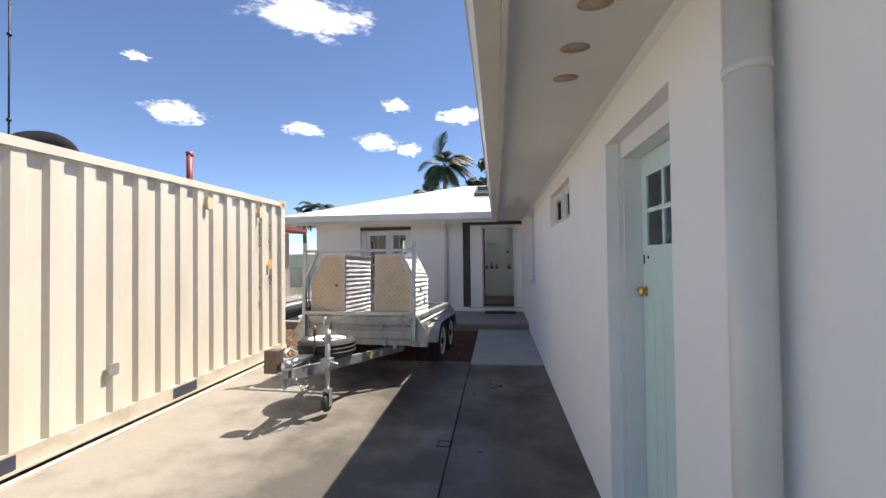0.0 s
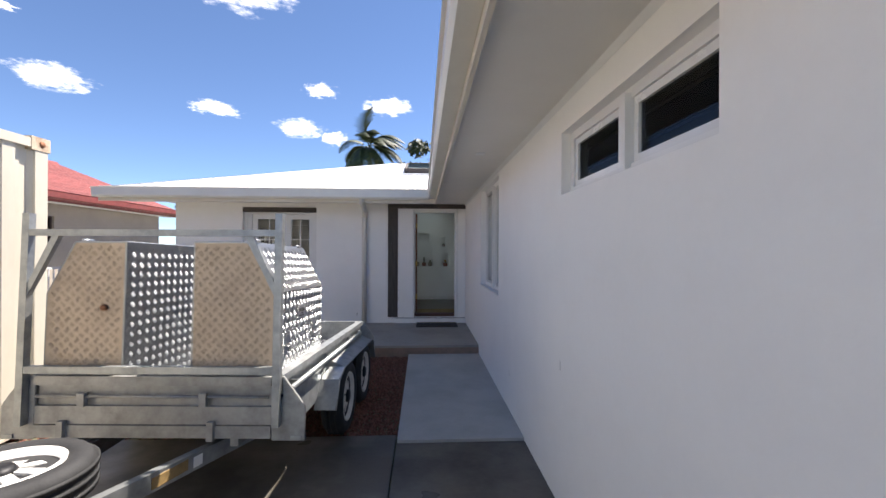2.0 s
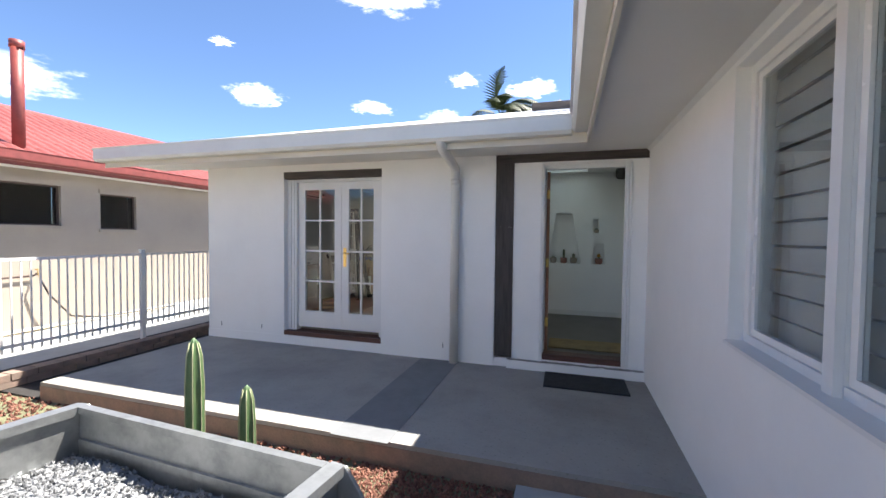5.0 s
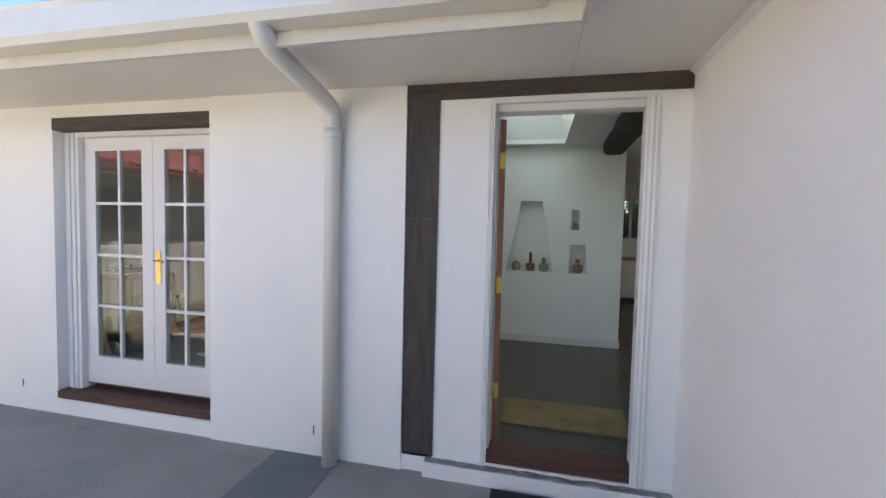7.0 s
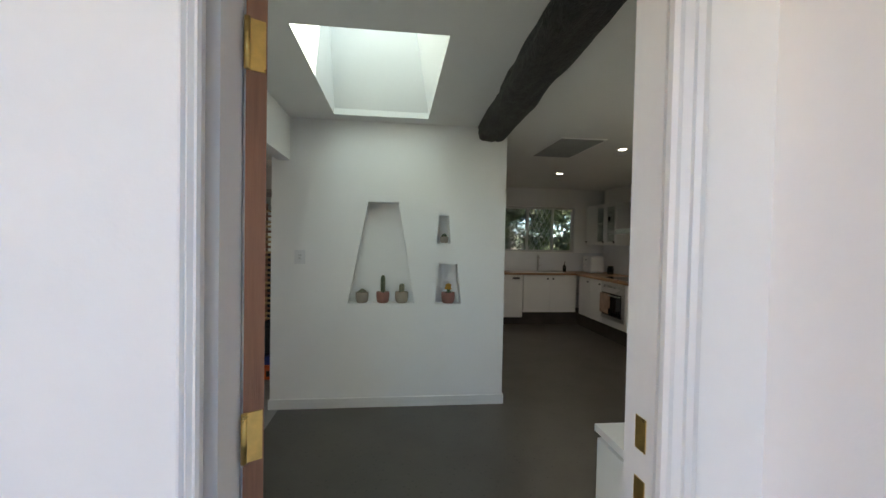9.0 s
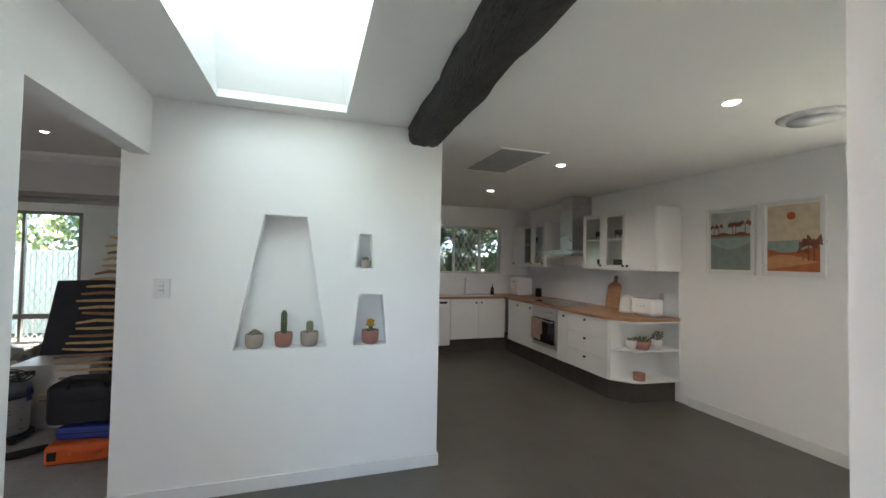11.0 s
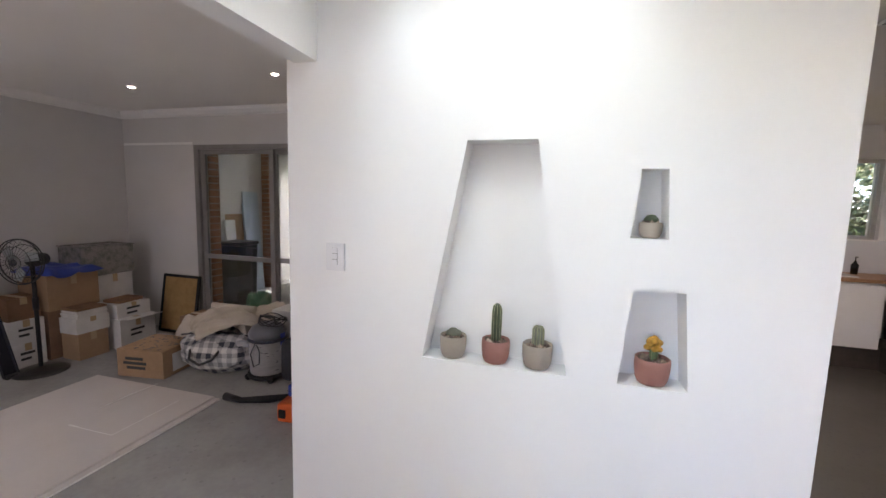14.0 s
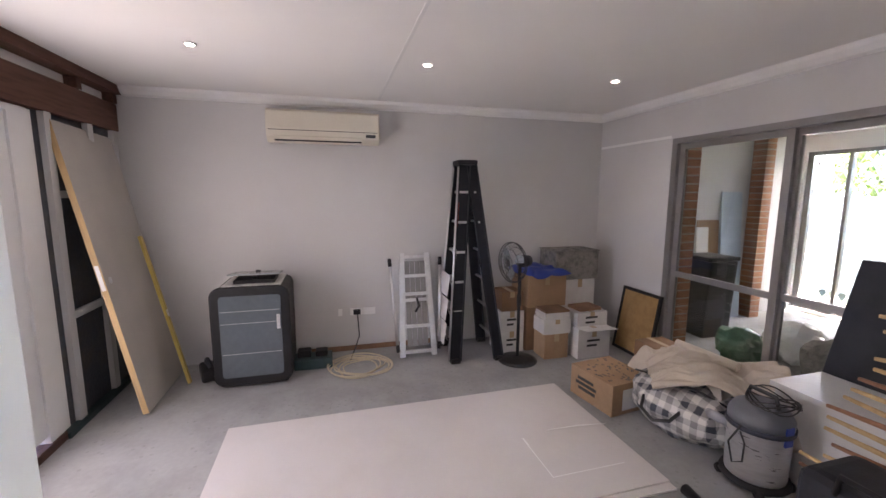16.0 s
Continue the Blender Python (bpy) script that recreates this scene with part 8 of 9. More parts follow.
part("architrave", boxes((FD[0] - 0.10, FD[0] - 0.01, IY + 0.001, IY + 0.02, FLOOR, 2.39), (FD[1] + 0.01, FD[1] + 0.10, IY + 0.001, IY + 0.02, FLOOR, 2.39)), TRIM, fw)
part("floor_plate", cube(-4.8, FD[0], IY + 0.02, IY + 0.07, FLOOR, FLOOR + 0.04), TEAL_CASE, fw)


def leaning(points_axis_m, *a):
    return moved(cube(*a), points_axis_m)


# spare door leaning on the stripped wall
dm = pose(-4.06, 12.04, FLOOR + 0.026, -11.0, 1.6, 182)
ld = thing("spare_door", "grey primed door leaning against the stripped wall", "door", at=dm)
part("slab", bevelled(cube(0.0, 0.82, 0.0, 0.04, 0.0, 2.10), 0.002), DOOR_GREY, ld)
part("stile_edge", cube(-0.004, -0.0005, 0.001, 0.039, 0.001, 2.099), PINE, ld, "bare pine edge")
part("lock_hole", lathe([(0.001, 0), (0.024, 0), (0.024, 0.002), (0.001, 0.002)], 16, (0.07, -0.003, 1.0), "y"), STEEL, ld)
part("latch_plate", cube(-0.0065, -0.0045, 0.008, 0.032, 0.94, 1.12), WHITE_PLASTIC, ld)
lv = thing("spirit_level", "yellow straight-edge level leaning on the spare door", "spirit level", at=pose(-4.57, 12.16, FLOOR + 0.008, -13.5, 8, 186))
part("beam", bevelled(cube(-0.03, 0.03, 0.0, 0.02, 0, 1.30), 0.003), LEVEL_Y, lv)
part("edge_strip", cube(0.031, 0.036, 0.0, 0.02, 0, 1.30), DOOR_GREY, lv)
part("vial", cube(-0.02, 0.02, -0.002, -0.0005, 0.6, 0.66), WHITE_PLASTIC, lv)
# bar fridge
bf_ = thing("bar_fridge", "black rounded glass-door bar fridge", "bar fridge", at=pose(-4.40, 12.70, FLOOR))


def round_rect(y0, y1, z0, z1, r, n=5):
    out = []
    for cy, cz, a0 in ((y1 - r, z1 - r, 0), (y0 + r, z1 - r, 90), (y0 + r, z0 + r, 180), (y1 - r, z0 + r, 270)):
        out += [(cy + r * math.cos(math.radians(a0 + 90 * i / n)), cz + r * math.sin(math.radians(a0 + 90 * i / n))) for i in range(n + 1)]
    return out


part("cabinet", bevelled(prism(round_rect(-0.29, 0.29, 0.02, 0.85, 0.07), "x", -0.50, 0.0), 0.006), BLACK, bf_)
bm = prism(round_rect(-0.305, 0.305, 0.025, 0.862, 0.085), "x", 0.002, 0.05)
dfr = part("door", bevelled(bm, 0.012, 2), BLACK, bf_)
bm = prism(round_rect(-0.235, 0.235, 0.10, 0.79, 0.03), "x", 0.0505, 0.053)
part("door_glass", bm, FRIDGE_GLASS, dfr, "hazy grey glass")
part("handle", bevelled(cube(0.0535, 0.07, 0.20, 0.225, 0.50, 0.62), 0.004), STEEL, dfr)
for z in (0.30, 0.558, 0.66):
    part("wire_shelf", boxes((0.0532, 0.0545, -0.225, 0.225, z, z + 0.004)), VAC_GREY, dfr)
part("cloth", bevelled(cube(-0.48, -0.01, -0.22, 0.235, 0.852, 0.862), 0.004), CARD_WHITE, bf_, "white cloth cover")
for y in (-0.24, 0.24):
    part("foot", lathe([(0.001, 0), (0.02, 0), (0.02, 0.02), (0.001, 0.02)], 10, (-0.03, y, 0)), BLACK, bf_)
tr_ = thing("glass_tray", "black tray stand lying on the bar fridge", "tray", at=pose(-4.60, 12.72, FLOOR + 0.863))
part("stand", bevelled(cube(-0.13, 0.13, -0.16, 0.16, 0, 0.03), 0.006), BLACK, tr_)
part("plate", moved(bevelled(cube(-0.15, 0.15, -0.20, 0.20, 0.0, 0.012), 0.004), pose(0, 0, 0.06, 0, -6, 0)), DOUBLE, tr_)
part("leg", boxes((-0.1, -0.08, -0.02, 0.02, 0.03, 0.075), (0.08, 0.1, -0.02, 0.02, 0.03, 0.056)), BLACK, tr_)
# air conditioner
ac = thing("air_conditioner", "aged cream split-system air conditioner on the wall", "air conditioner")
prof = [(LX + 0.001, 2.35), (LX + 0.13, 2.345), (LX + 0.19, 2.39), (LX + 0.20, 2.47), (LX + 0.185, 2.61), (LX + 0.15, 2.635), (LX + 0.001, 2.635)]
bm = bmesh.new()
ring0 = [bm.verts.new((x, 12.83, z)) for x, z in prof]
ring1 = [bm.verts.new((x, 13.83, z)) for x, z in prof]
bm.faces.new(ring0)
bm.faces.new(ring1[::-1])
for i in range(len(prof)):
    bm.faces.new((ring0[i], ring0[(i + 1) % 7], ring1[(i + 1) % 7], ring1[i]))
bmesh.ops.recalc_face_normals(bm, faces=bm.faces[:])
part("body", bevelled(bm, 0.012, 2), AC_CREAM, ac)
part("outlet_slot", cube(LX + 0.135, LX + 0.187, 12.90, 13.66, 2.352, 2.365), BLACK, ac)
part("flap", moved(cube(-0.03, 0.03, 12.89, 13.67, -0.004, 0.004), pose(LX + 0.185, 0, 2.372, 0, -50, 0)), AC_CREAM, ac)
part("seam", cube(LX + 0.199, LX + 0.2025, 12.85, 13.81, 2.445, 2.45), MESH_DARK, ac)
part("display", cube(LX + 0.198, LX + 0.2015, 13.70, 13.79, 2.40, 2.43), MESH_DARK, ac)
for y, w in ((13.42, 0.0), (13.60, 0.06), (13.73, 0.06)):
    t = thing("wall_outlet", "white wall outlet plate low on the grey wall", "wall outlet", "outlets on the lounge wall", at=pose(LX, y, 0.68))
    part("plate", bevelled(cube(0.001, 0.01, -0.02 - w, 0.02 + w * 0.4, -0.035, 0.035), 0.003), WHITE_PLASTIC, t)
    if y == 13.60:
        part("plug", bevelled(cube(0.0105, 0.05, -0.05, 0.02, -0.02, 0.025), 0.006), BLACK, t)
ld2 = thing("extension_lead", "tan extension lead coiled on the concrete floor", "cable")
rng = random.Random(8)
for k in range(6):
    r0 = 0.15 + 0.022 * k
    pts = [(-4.5 + (r0 + 0.02 * math.sin(3 * a + k)) * math.cos(a), 13.58 + (r0 * 1.15 + 0.02 * math.cos(2 * a + k)) * math.sin(a), FLOOR + 0.012 + 0.012 * (k % 3)) for a in np.linspace(0, 2 * math.pi, 33)[:-1]]
    part("coil", tube(pts, 0.0065, 6, closed=True), ROPE, ld2)
part("plug_cable", tube([(LX + 0.05, 13.59, 0.66), (LX + 0.10, 13.60, 0.45), (LX + 0.09, 13.56, 0.33), (-4.7, 13.5, FLOOR + 0.01)], 0.006, 6), MESH_DARK, ld2)
part("lead_end", tube([(-4.36, 13.42, FLOOR + 0.01), (-4.6, 13.35, FLOOR + 0.01), (-4.75, 13.25, FLOOR + 0.03)], 0.006, 6), ROPE, ld2)
tc = thing("charger_case", "small dark teal tool charger on the floor", "charger", at=pose(-4.68, 13.16, FLOOR))
part("body", soft_box(-0.10, 0.10, -0.17, 0.17, 0, 0.10, 0.015, 2), TEAL_CASE, tc)
part("battery", soft_box(-0.07, 0.05, -0.14, -0.02, 0.101, 0.16, 0.012, 2), BLACK, tc)
part("battery", soft_box(-0.07, 0.05, 0.02, 0.13, 0.101, 0.15, 0.012, 2), BLACK, tc)
sd = thing("power_tool", "dark power tool lying beside the bar fridge", "power tool", at=pose(-4.62, 12.28, FLOOR, 0, 0, 20))
part("body", soft_box(-0.14, 0.12, -0.06, 0.06, 0.01, 0.12, 0.03, 3), BLACK, sd)
part("grip", tube([(-0.1, 0, 0.10), (-0.02, 0.0, 0.17), (0.08, 0.02, 0.12)], 0.022, 10), BLACK, sd)
part("blade", lathe([(0.001, -0.004), (0.075, -0.004), (0.075, 0.004), (0.001, 0.004)], 24, (0.13, 0.07, 0.08), "y"), STEEL, sd)
structure("baseboard_gap", cube(LX + 0.001, LX + 0.012, 13.0, 14.4, FLOOR, FLOOR + 0.05), CARD_DARK, "bare brown strip where the skirting was removed", "baseboard")

# folded aluminium work platform
pl = thing("folding_ladder", "folded aluminium work platform leaning on the wall", "ladder", at=pose(-4.62, 14.16, FLOOR + 0.012, 0, -12, 0))
for y in (-0.16, 0.16):
    part("side_rail", bevelled(prism([(y - 0.028, 0.0), (y + 0.028, 0.0), (y * 0.80 + 0.026, 1.03), (y * 0.80 - 0.026, 1.03)], "x", -0.012, 0.02), 0.003), ALU_PLAIN, pl)
    s = 1 if y > 0 else -1
    part("prop_leg", tube([(0.03, y + s * 0.05, 0.12), (0.035, y + s * 0.095, 0.94)], 0.014, 8), ALU_PLAIN, pl)
    part("end_cap", tube([(0.035, y + s * 0.094, 0.90), (0.035, y + s * 0.0985, 0.98)], 0.019, 8), BLACK, pl)
    part("end_cap", tube([(0.03, y + s * 0.045, 0.06), (0.03, y + s * 0.05, 0.13)], 0.018, 8), BLACK, pl)
for z, hw_ in ((0.05, 0.155), (0.30, 0.145), (0.56, 0.14), (0.62, 0.14), (0.80, 0.135), (0.99, 0.13)):
    part("rung", bevelled(cube(-0.015, 0.035, -hw_, hw_, z - 0.016, z + 0.016), 0.004), ALU_PLAIN, pl)
for y in (-0.08, -0.027, 0.027, 0.08):
    part("deck_board", bevelled(cube(-0.008, 0.004, y - 0.024, y + 0.024, 0.10, 0.95), 0.003), AL_D, pl)
part("strap", tube([(0.04, 0.0, 0.58), (0.05, 0.02, 0.50), (0.045, -0.02, 0.44)], 0.012, 6), BLACK, pl)

# tall step ladder
sl = thing("step_ladder", "tall dark fibreglass step ladder with aluminium treads", "step ladder", at=pose(-4.630, 14.695, 0, 0, 0, -90.6) @ Matrix.Translation((4.52, -14.64, 0)))
TOPZ = 2.16


def channel(a, b, w, d, mat, name):
    a, b = Vector(a), Vector(b)
    z = (b - a).normalized()
    x = Vector((1, 0, 0))
    x = (x - z * x.dot(z)).normalized()
    y = z.cross(x)
    bm = bmesh.new()
    L0 = (b - a).length
    for (u0, u1, v0, v1) in ((-d / 2, d / 2, -w / 2, -w / 2 + 0.006), (-d / 2, -d / 2 + 0.006, -w / 2 + 0.006, w / 2 - 0.006), (d / 2 - 0.006, d / 2, -w / 2 + 0.006, w / 2 - 0.006)):
        box(bm, u0, u1, v0, v1, 0, L0)
    m = Matrix((x, y, z)).transposed().to_4x4()
    m.translation = a
    return part(name, moved(bm, m), mat, sl)


for s, yb in ((-1, 14.40), (1, 14.88)):
    channel((-4.30, yb, FLOOR + 0.02), (-4.43, 14.63 + s * 0.085, TOPZ), 0.055, 0.115, FIBRE, "front_rail")
    channel((-4.74, yb + s * 0.02, FLOOR + 0.02), (-4.50, 14.63 + s * 0.075, TOPZ), 0.045, 0.10, FIBRE, "rear_rail")
    for x, y in ((-4.30, yb), (-4.74, yb + s * 0.02)):
        part("foot", bevelled(cube(x - 0.045, x + 0.045, y - 0.03, y + 0.03, FLOOR, FLOOR + 0.03), 0.006), MESH_DARK, sl)
part("top_cap", soft_box(-4.55, -4.36, 14.52, 14.74, TOPZ, TOPZ + 0.045, 0.012, 2), FIBRE, sl)
for i in range(6):
    u = (i + 0.7) / 6.6
    z = FLOOR + u * (TOPZ - FLOOR)
    hw_ = 0.24 * (1 - u) + 0.085 * u - 0.018
    x = -4.30 - 0.13 * u
    part("tread", bevelled(cube(x - 0.05, x + 0.035, 14.635 - hw_, 14.635 + hw_, z - 0.012, z + 0.012), 0.003), ALU_PLAIN, sl)
    part("tread_brace", tube([(x, 14.635 - hw_, z - 0.02), (x, 14.635 - hw_ * 0.5, z - 0.10)], 0.006, 6), ALU_PLAIN, sl)
    part("rear_bar", tube([(-4.74 + 0.24 * u, 14.635 - hw_, z), (-4.74 + 0.24 * u, 14.635 + hw_, z)], 0.012, 8), ALU_PLAIN, sl)
for u in (0.55, 0.72, 0.78):
    z = FLOOR + u * (TOPZ - FLOOR)
    y = 14.88 + (14.715 - 14.88) * u
    part("sticker", moved(cube(0.0, 0.003, -0.012, 0.012, -0.06, 0.06), pose(-4.30 - 0.13 * u + 0.046, y, z, 0, -4, 0)), RED_LABEL if u > 0.6 else CARD_WHITE, sl, "warning sticker")
for z in (0.52, 0.76, 1.0):
    part("panel", moved(bevelled(cube(-0.003, 0.003, -0.17, 0.13, -0.105, 0.105), 0.002), pose(-4.212 - 0.07 * (z - FLOOR), 14.63, z, 0, -9, 0)), CARD_WHITE, sl, "white folded platform plate")
for s, yb in ((-1, 14.40), (1, 14.88)):
    part("rail_edge", tube([(-4.236, yb, FLOOR + 0.03), (-4.366, 14.63 + s * 0.085, TOPZ - 0.02)], 0.011, 8), ALU_PLAIN, sl, "bare aluminium rail edge")

# pedestal fan
fan = thing("pedestal_fan", "black pedestal fan with wire cage", "fan", at=pose(-4.30, 15.08, FLOOR))
part("base", lathe([(0.001, 0), (0.19, 0), (0.19, 0.012), (0.15, 0.028), (0.04, 0.045), (0.001, 0.05)], 30), MESH_DARK, fan)
part("pole", tube([(0, 0, 0.04), (0, 0, 0.95)], 0.016, 12), BLACK, fan)
part("collar", tube([(0, 0, 0.55), (0, 0, 0.66)], 0.022, 12), BLACK, fan)
FM = pose(0.0, -0.03, 0.98, 0, 0, -74)
part("motor", moved(lathe([(0.001, -0.14), (0.05, -0.13), (0.06, -0.05), (0.05, 0.0), (0.001, 0.01)], 18, (0, 0, 0), "x"), FM @ pose(-0.02, 0.0, 0)), BLACK, fan)
rings_ = []
for r, x in ((0.19, 0.07), (0.185, 0.045), (0.13, 0.105), (0.06, 0.115), (0.14, 0.02)):
    rings_.append(tube([(x, r * math.cos(a), r * math.sin(a)) for a in np.linspace(0, 2 * math.pi, 33)[:-1]], 0.003 if r < 0.18 else 0.005, 5, closed=True))
for k in range(28):
    a = 2 * math.pi * k / 28
    rings_.append(tube([(0.118, 0.03 * math.cos(a), 0.03 * math.sin(a)), (0.105, 0.13 * math.cos(a), 0.13 * math.sin(a)), (0.07, 0.19 * math.cos(a), 0.19 * math.sin(a)), (0.02, 0.13 * math.cos(a), 0.13 * math.sin(a))], 0.0018, 4))
for r_ in rings_[:5]:
    part("cage_ring", moved(r_, FM), MESH_DARK, fan)
for r_ in rings_[5:]:
    part("cage_wire", moved(r_, FM), MESH_DARK, fan)
part("badge", moved(lathe([(0.001, 0.112), (0.03, 0.114), (0.03, 0.121), (0.001, 0.123)], 18, (0, 0, 0), "x"), FM), MESH_DARK, fan)
for k in range(3):
    a = 2 * math.pi * k / 3
    bl_ = prism([(0.03 * math.cos(a), 0.03 * math.sin(a)), (0.16 * math.cos(a + 0.1), 0.16 * math.sin(a + 0.1)), (0.17 * math.cos(a + 0.5), 0.17 * math.sin(a + 0.5)), (0.10 * math.cos(a + 0.9), 0.10 * math.sin(a + 0.9))], "x", 0.058, 0.063)
    part("blade", moved(bl_, FM), DOUBLE, fan)


def carton(label, x0, x1, y0, y1, z0, z1, mat, tape=True, group="boxes stacked by the wall", marks=False, turn=0.0, flap=False):
    cx, cy = (x0 + x1) / 2, (y0 + y1) / 2
    t = thing("cardboard_box", label, "box", group, at=pose(cx, cy, z0, 0, 0, turn))
    a, b, h = (x1 - x0) / 2, (y1 - y0) / 2, z1 - z0
    part("body", bevelled(cube(-a, a, -b, b, 0, h), 0.005), mat, t)
    if tape:
        part("tape", join(cube(-a, a, -0.025, 0.025, h, h + 0.0015), cube(a, a + 0.0015, -0.025, 0.025, h * 0.7, h)), TAPE, t)
    if marks:
        for i in range(2):
            part("print", cube(a + 0.0005, a + 0.0018, -b * 0.45, b * 0.35 - 0.03 * i, h * 0.55 - 0.05 * i, h * 0.55 - 0.05 * i + 0.022), MESH_DARK, t)
    if flap:
        part("flap", moved(cube(0, 0.13, -b + 0.01, b - 0.01, -0.002, 0.002), pose(a, 0, h - 0.004, 0, -8, 0)), mat, t)
    return t


Z = FLOOR + 0.001
carton("white printed carton in the stack", -4.78, -4.50, 14.98, 15.24, Z, 0.49, CARD_WHITE, marks=True)
carton("white printed carton in the stack", -4.78, -4.50, 14.98, 15.24, 0.491, 0.70, CARD_WHITE, marks=True)
carton("small dark brown carton on top", -4.77, -4.52, 15.0, 15.23, 0.701, 0.90, CARD_DARK)
carton("brown taped cardboard carton, stacked", -4.86, -4.50, 15.27, 15.62, Z, 0.56, CARD_DARK)
carton("brown taped cardboard carton, stacked", -4.86, -4.50, 15.27, 15.62, 0.561, 0.73, CARD_DARK)
carton("large brown cardboard carton", -4.88, -4.48, 15.27, 15.70, 0.731, 1.06, CARD)
carton("brown taped cardboard carton, stacked", -4.46, -4.24, 15.34, 15.60, Z, 0.52, CARD)
carton("white archive carton on another", -4.46, -4.24, 15.33, 15.62, 0.521, 0.665, CARD_WHITE)
carton("white archive carton with print", -4.44, -4.16, 15.66, 16.02, Z, 0.58, CARD_WHITE, marks=True, flap=True)
carton("white archive carton with print", -4.50, -4.22, 15.68, 16.02, 0.581, 0.72, CARD_WHITE, marks=True)
carton("white carton behind the stack", -4.88, -4.56, 15.74, 16.10, Z, 0.70, CARD_WHITE)
carton("white carton behind the stack", -4.88, -4.56, 15.74, 16.10, 0.701, 0.98, CARD_WHITE)
for z, w in ((0.666, 0.13), (0.690, 0.135), (0.712, 0.128), (0.735, 0.13)):
    single("magazine", bevelled(cube(-0.105, 0.105, -w, w, 0, 0.02), 0.002), CARD_WHITE if z < 0.73 else CARD_DARK, "magazine in a small stack on a carton", "magazine", "magazines on the cartons", at=pose(-4.35, 15.475, z, 0, 0, (z * 100) % 7 - 3))
single("red_folder", bevelled(cube(-0.10, 0.10, -0.13, 0.13, 0, 0.03), 0.004), CARD_DARK, "red brown folder lying on a carton", "folder", at=pose(-4.36, 15.85, 0.722, 0, 0, 5))
fb = thing("fabric_basket", "grey patterned fabric storage box on the cartons", "storage box", at=pose(-4.72, 15.87, 0.982))
part("body", soft_box(-0.17, 0.17, -0.26, 0.26, 0, 0.30, 0.015, 2), WOOL, fb)
part("rim", slab("z", 0.301, 0.312, -0.175, 0.175, -0.265, 0.265, [(-0.15, 0.15, -0.24, 0.24)]), WOOL, fb)


def cloth(name, label, x0, x1, y0, y1, base, amp, seed, mat, droop=0.0, n=40, category="cloth", side=0.18):
    bm = bmesh.new()
    bmesh.ops.create_grid(bm, x_segments=n, y_segments=n, size=1.0)
    for v in bm.verts:
        u, w = v.co.x, v.co.y
        x, y = (x0 + x1) / 2 + u * (x1 - x0) / 2, (y0 + y1) / 2 + w * (y1 - y0) / 2
        q = Vector((x * 2.4, y * 2.4, seed))
        r = max(abs(u), abs(w))
        edge = 1 - r ** 3
        ridge = 1 - abs(noise.noise(q * 1.6))
        fold = 1 - abs(noise.noise(Vector((x * 5 + seed, y * 4, seed * 2))))
        z = base + amp * (0.55 * noise.noise(q) + 0.5 * ridge ** 2) * edge + 0.05 * fold ** 3 - droop * max(0, r - 0.7) / 0.3
        x += 0.04 * noise.noise(Vector((y * 6, x * 6, seed + 3)))
        y += 0.04 * noise.noise(Vector((x * 6, y * 6, seed + 9)))
        v.co = Vector((x, y, max(z, FLOOR + 0.006)))
    for f in bm.faces:
        f.smooth = True
    bmesh.ops.solidify(bm, geom=bm.faces[:], thickness=0.006)
    return single(name, bm, mat, label, category)


cloth("blue_cloth", "crumpled blue cloth thrown over a carton", -4.92, -4.42, 15.25, 15.72, 1.085, 0.03, 2.0, BLUE_PL, droop=0.05, n=22)
# framed cork board
ck2 = thing("cork_board", "cork board with black frame leaning in the corner", "cork board", at=pose(-4.40, 16.255, FLOOR + 0.004, -9, 0, 0))
part("board", cube(0.03, 0.49, -0.006, 0.006, 0.03, 0.63), CORK, ck2)
part("frame", slab("y", -0.012, 0.012, 0.0, 0.52, 0.0, 0.66, [(0.029, 0.491, 0.029, 0.631)]), BLACK, ck2)
# carton with a printed side beside the board
cm = thing("moving_box", "brown carton with speckled top and black print", "box", at=pose(-3.42, 15.46, FLOOR + 0.001, 0, 0, 8))
part("body", bevelled(cube(-0.22, 0.22, -0.20, 0.20, 0, 0.24), 0.005), CARD, cm)
for i, (a, b) in enumerate(((-0.10, 0.03), (-0.12, 0.06), (-0.09, 0.05))):
    part("print", cube(a - 0.04, b, -0.2018, -0.2005, 0.15 - 0.04 * i, 0.175 - 0.04 * i), MESH_DARK, cm)
part("label", cube(0.2205, 0.222, -0.10, 0.08, 0.03, 0.19), CARD_WHITE, cm)
rngb = random.Random(3)
part("top_print", boxes(*[(x, x + 0.018, y, y + 0.012, 0.2402, 0.2412) for x, y in ((rngb.uniform(-0.2, 0.18), rngb.uniform(-0.18, 0.17)) for _ in range(60))]), MESH_DARK, cm, "scattered dark print")["kind"] = "stuff"
# plasterboard sheets on the floor
pb = thing("plasterboard_sheet", "large plasterboard sheet lying flat on the floor", "plasterboard", at=pose(-3.075, 13.91, FLOOR + 0.001))
part("sheet", bevelled(cube(-0.64, 0.62, -1.26, 1.25, 0.0, 0.012), 0.002), PLASTERBOARD, pb)
part("core_edge", boxes((0.6205, 0.623, -1.26, 1.25, 0.001, 0.0115), (-0.64, 0.62, -1.263, -1.2605, 0.001, 0.0115)), GYPSUM, pb)
pb2 = thing("plasterboard_sheet", "second plasterboard sheet lying on top with a cut corner", "plasterboard", at=pose(-3.09, 13.93, FLOOR + 0.0135, 0, 0, 0.6))
part("sheet", bevelled(cube(-0.62, 0.60, -1.28, 1.22, 0.0, 0.012), 0.002), PLASTERBOARD, pb2)
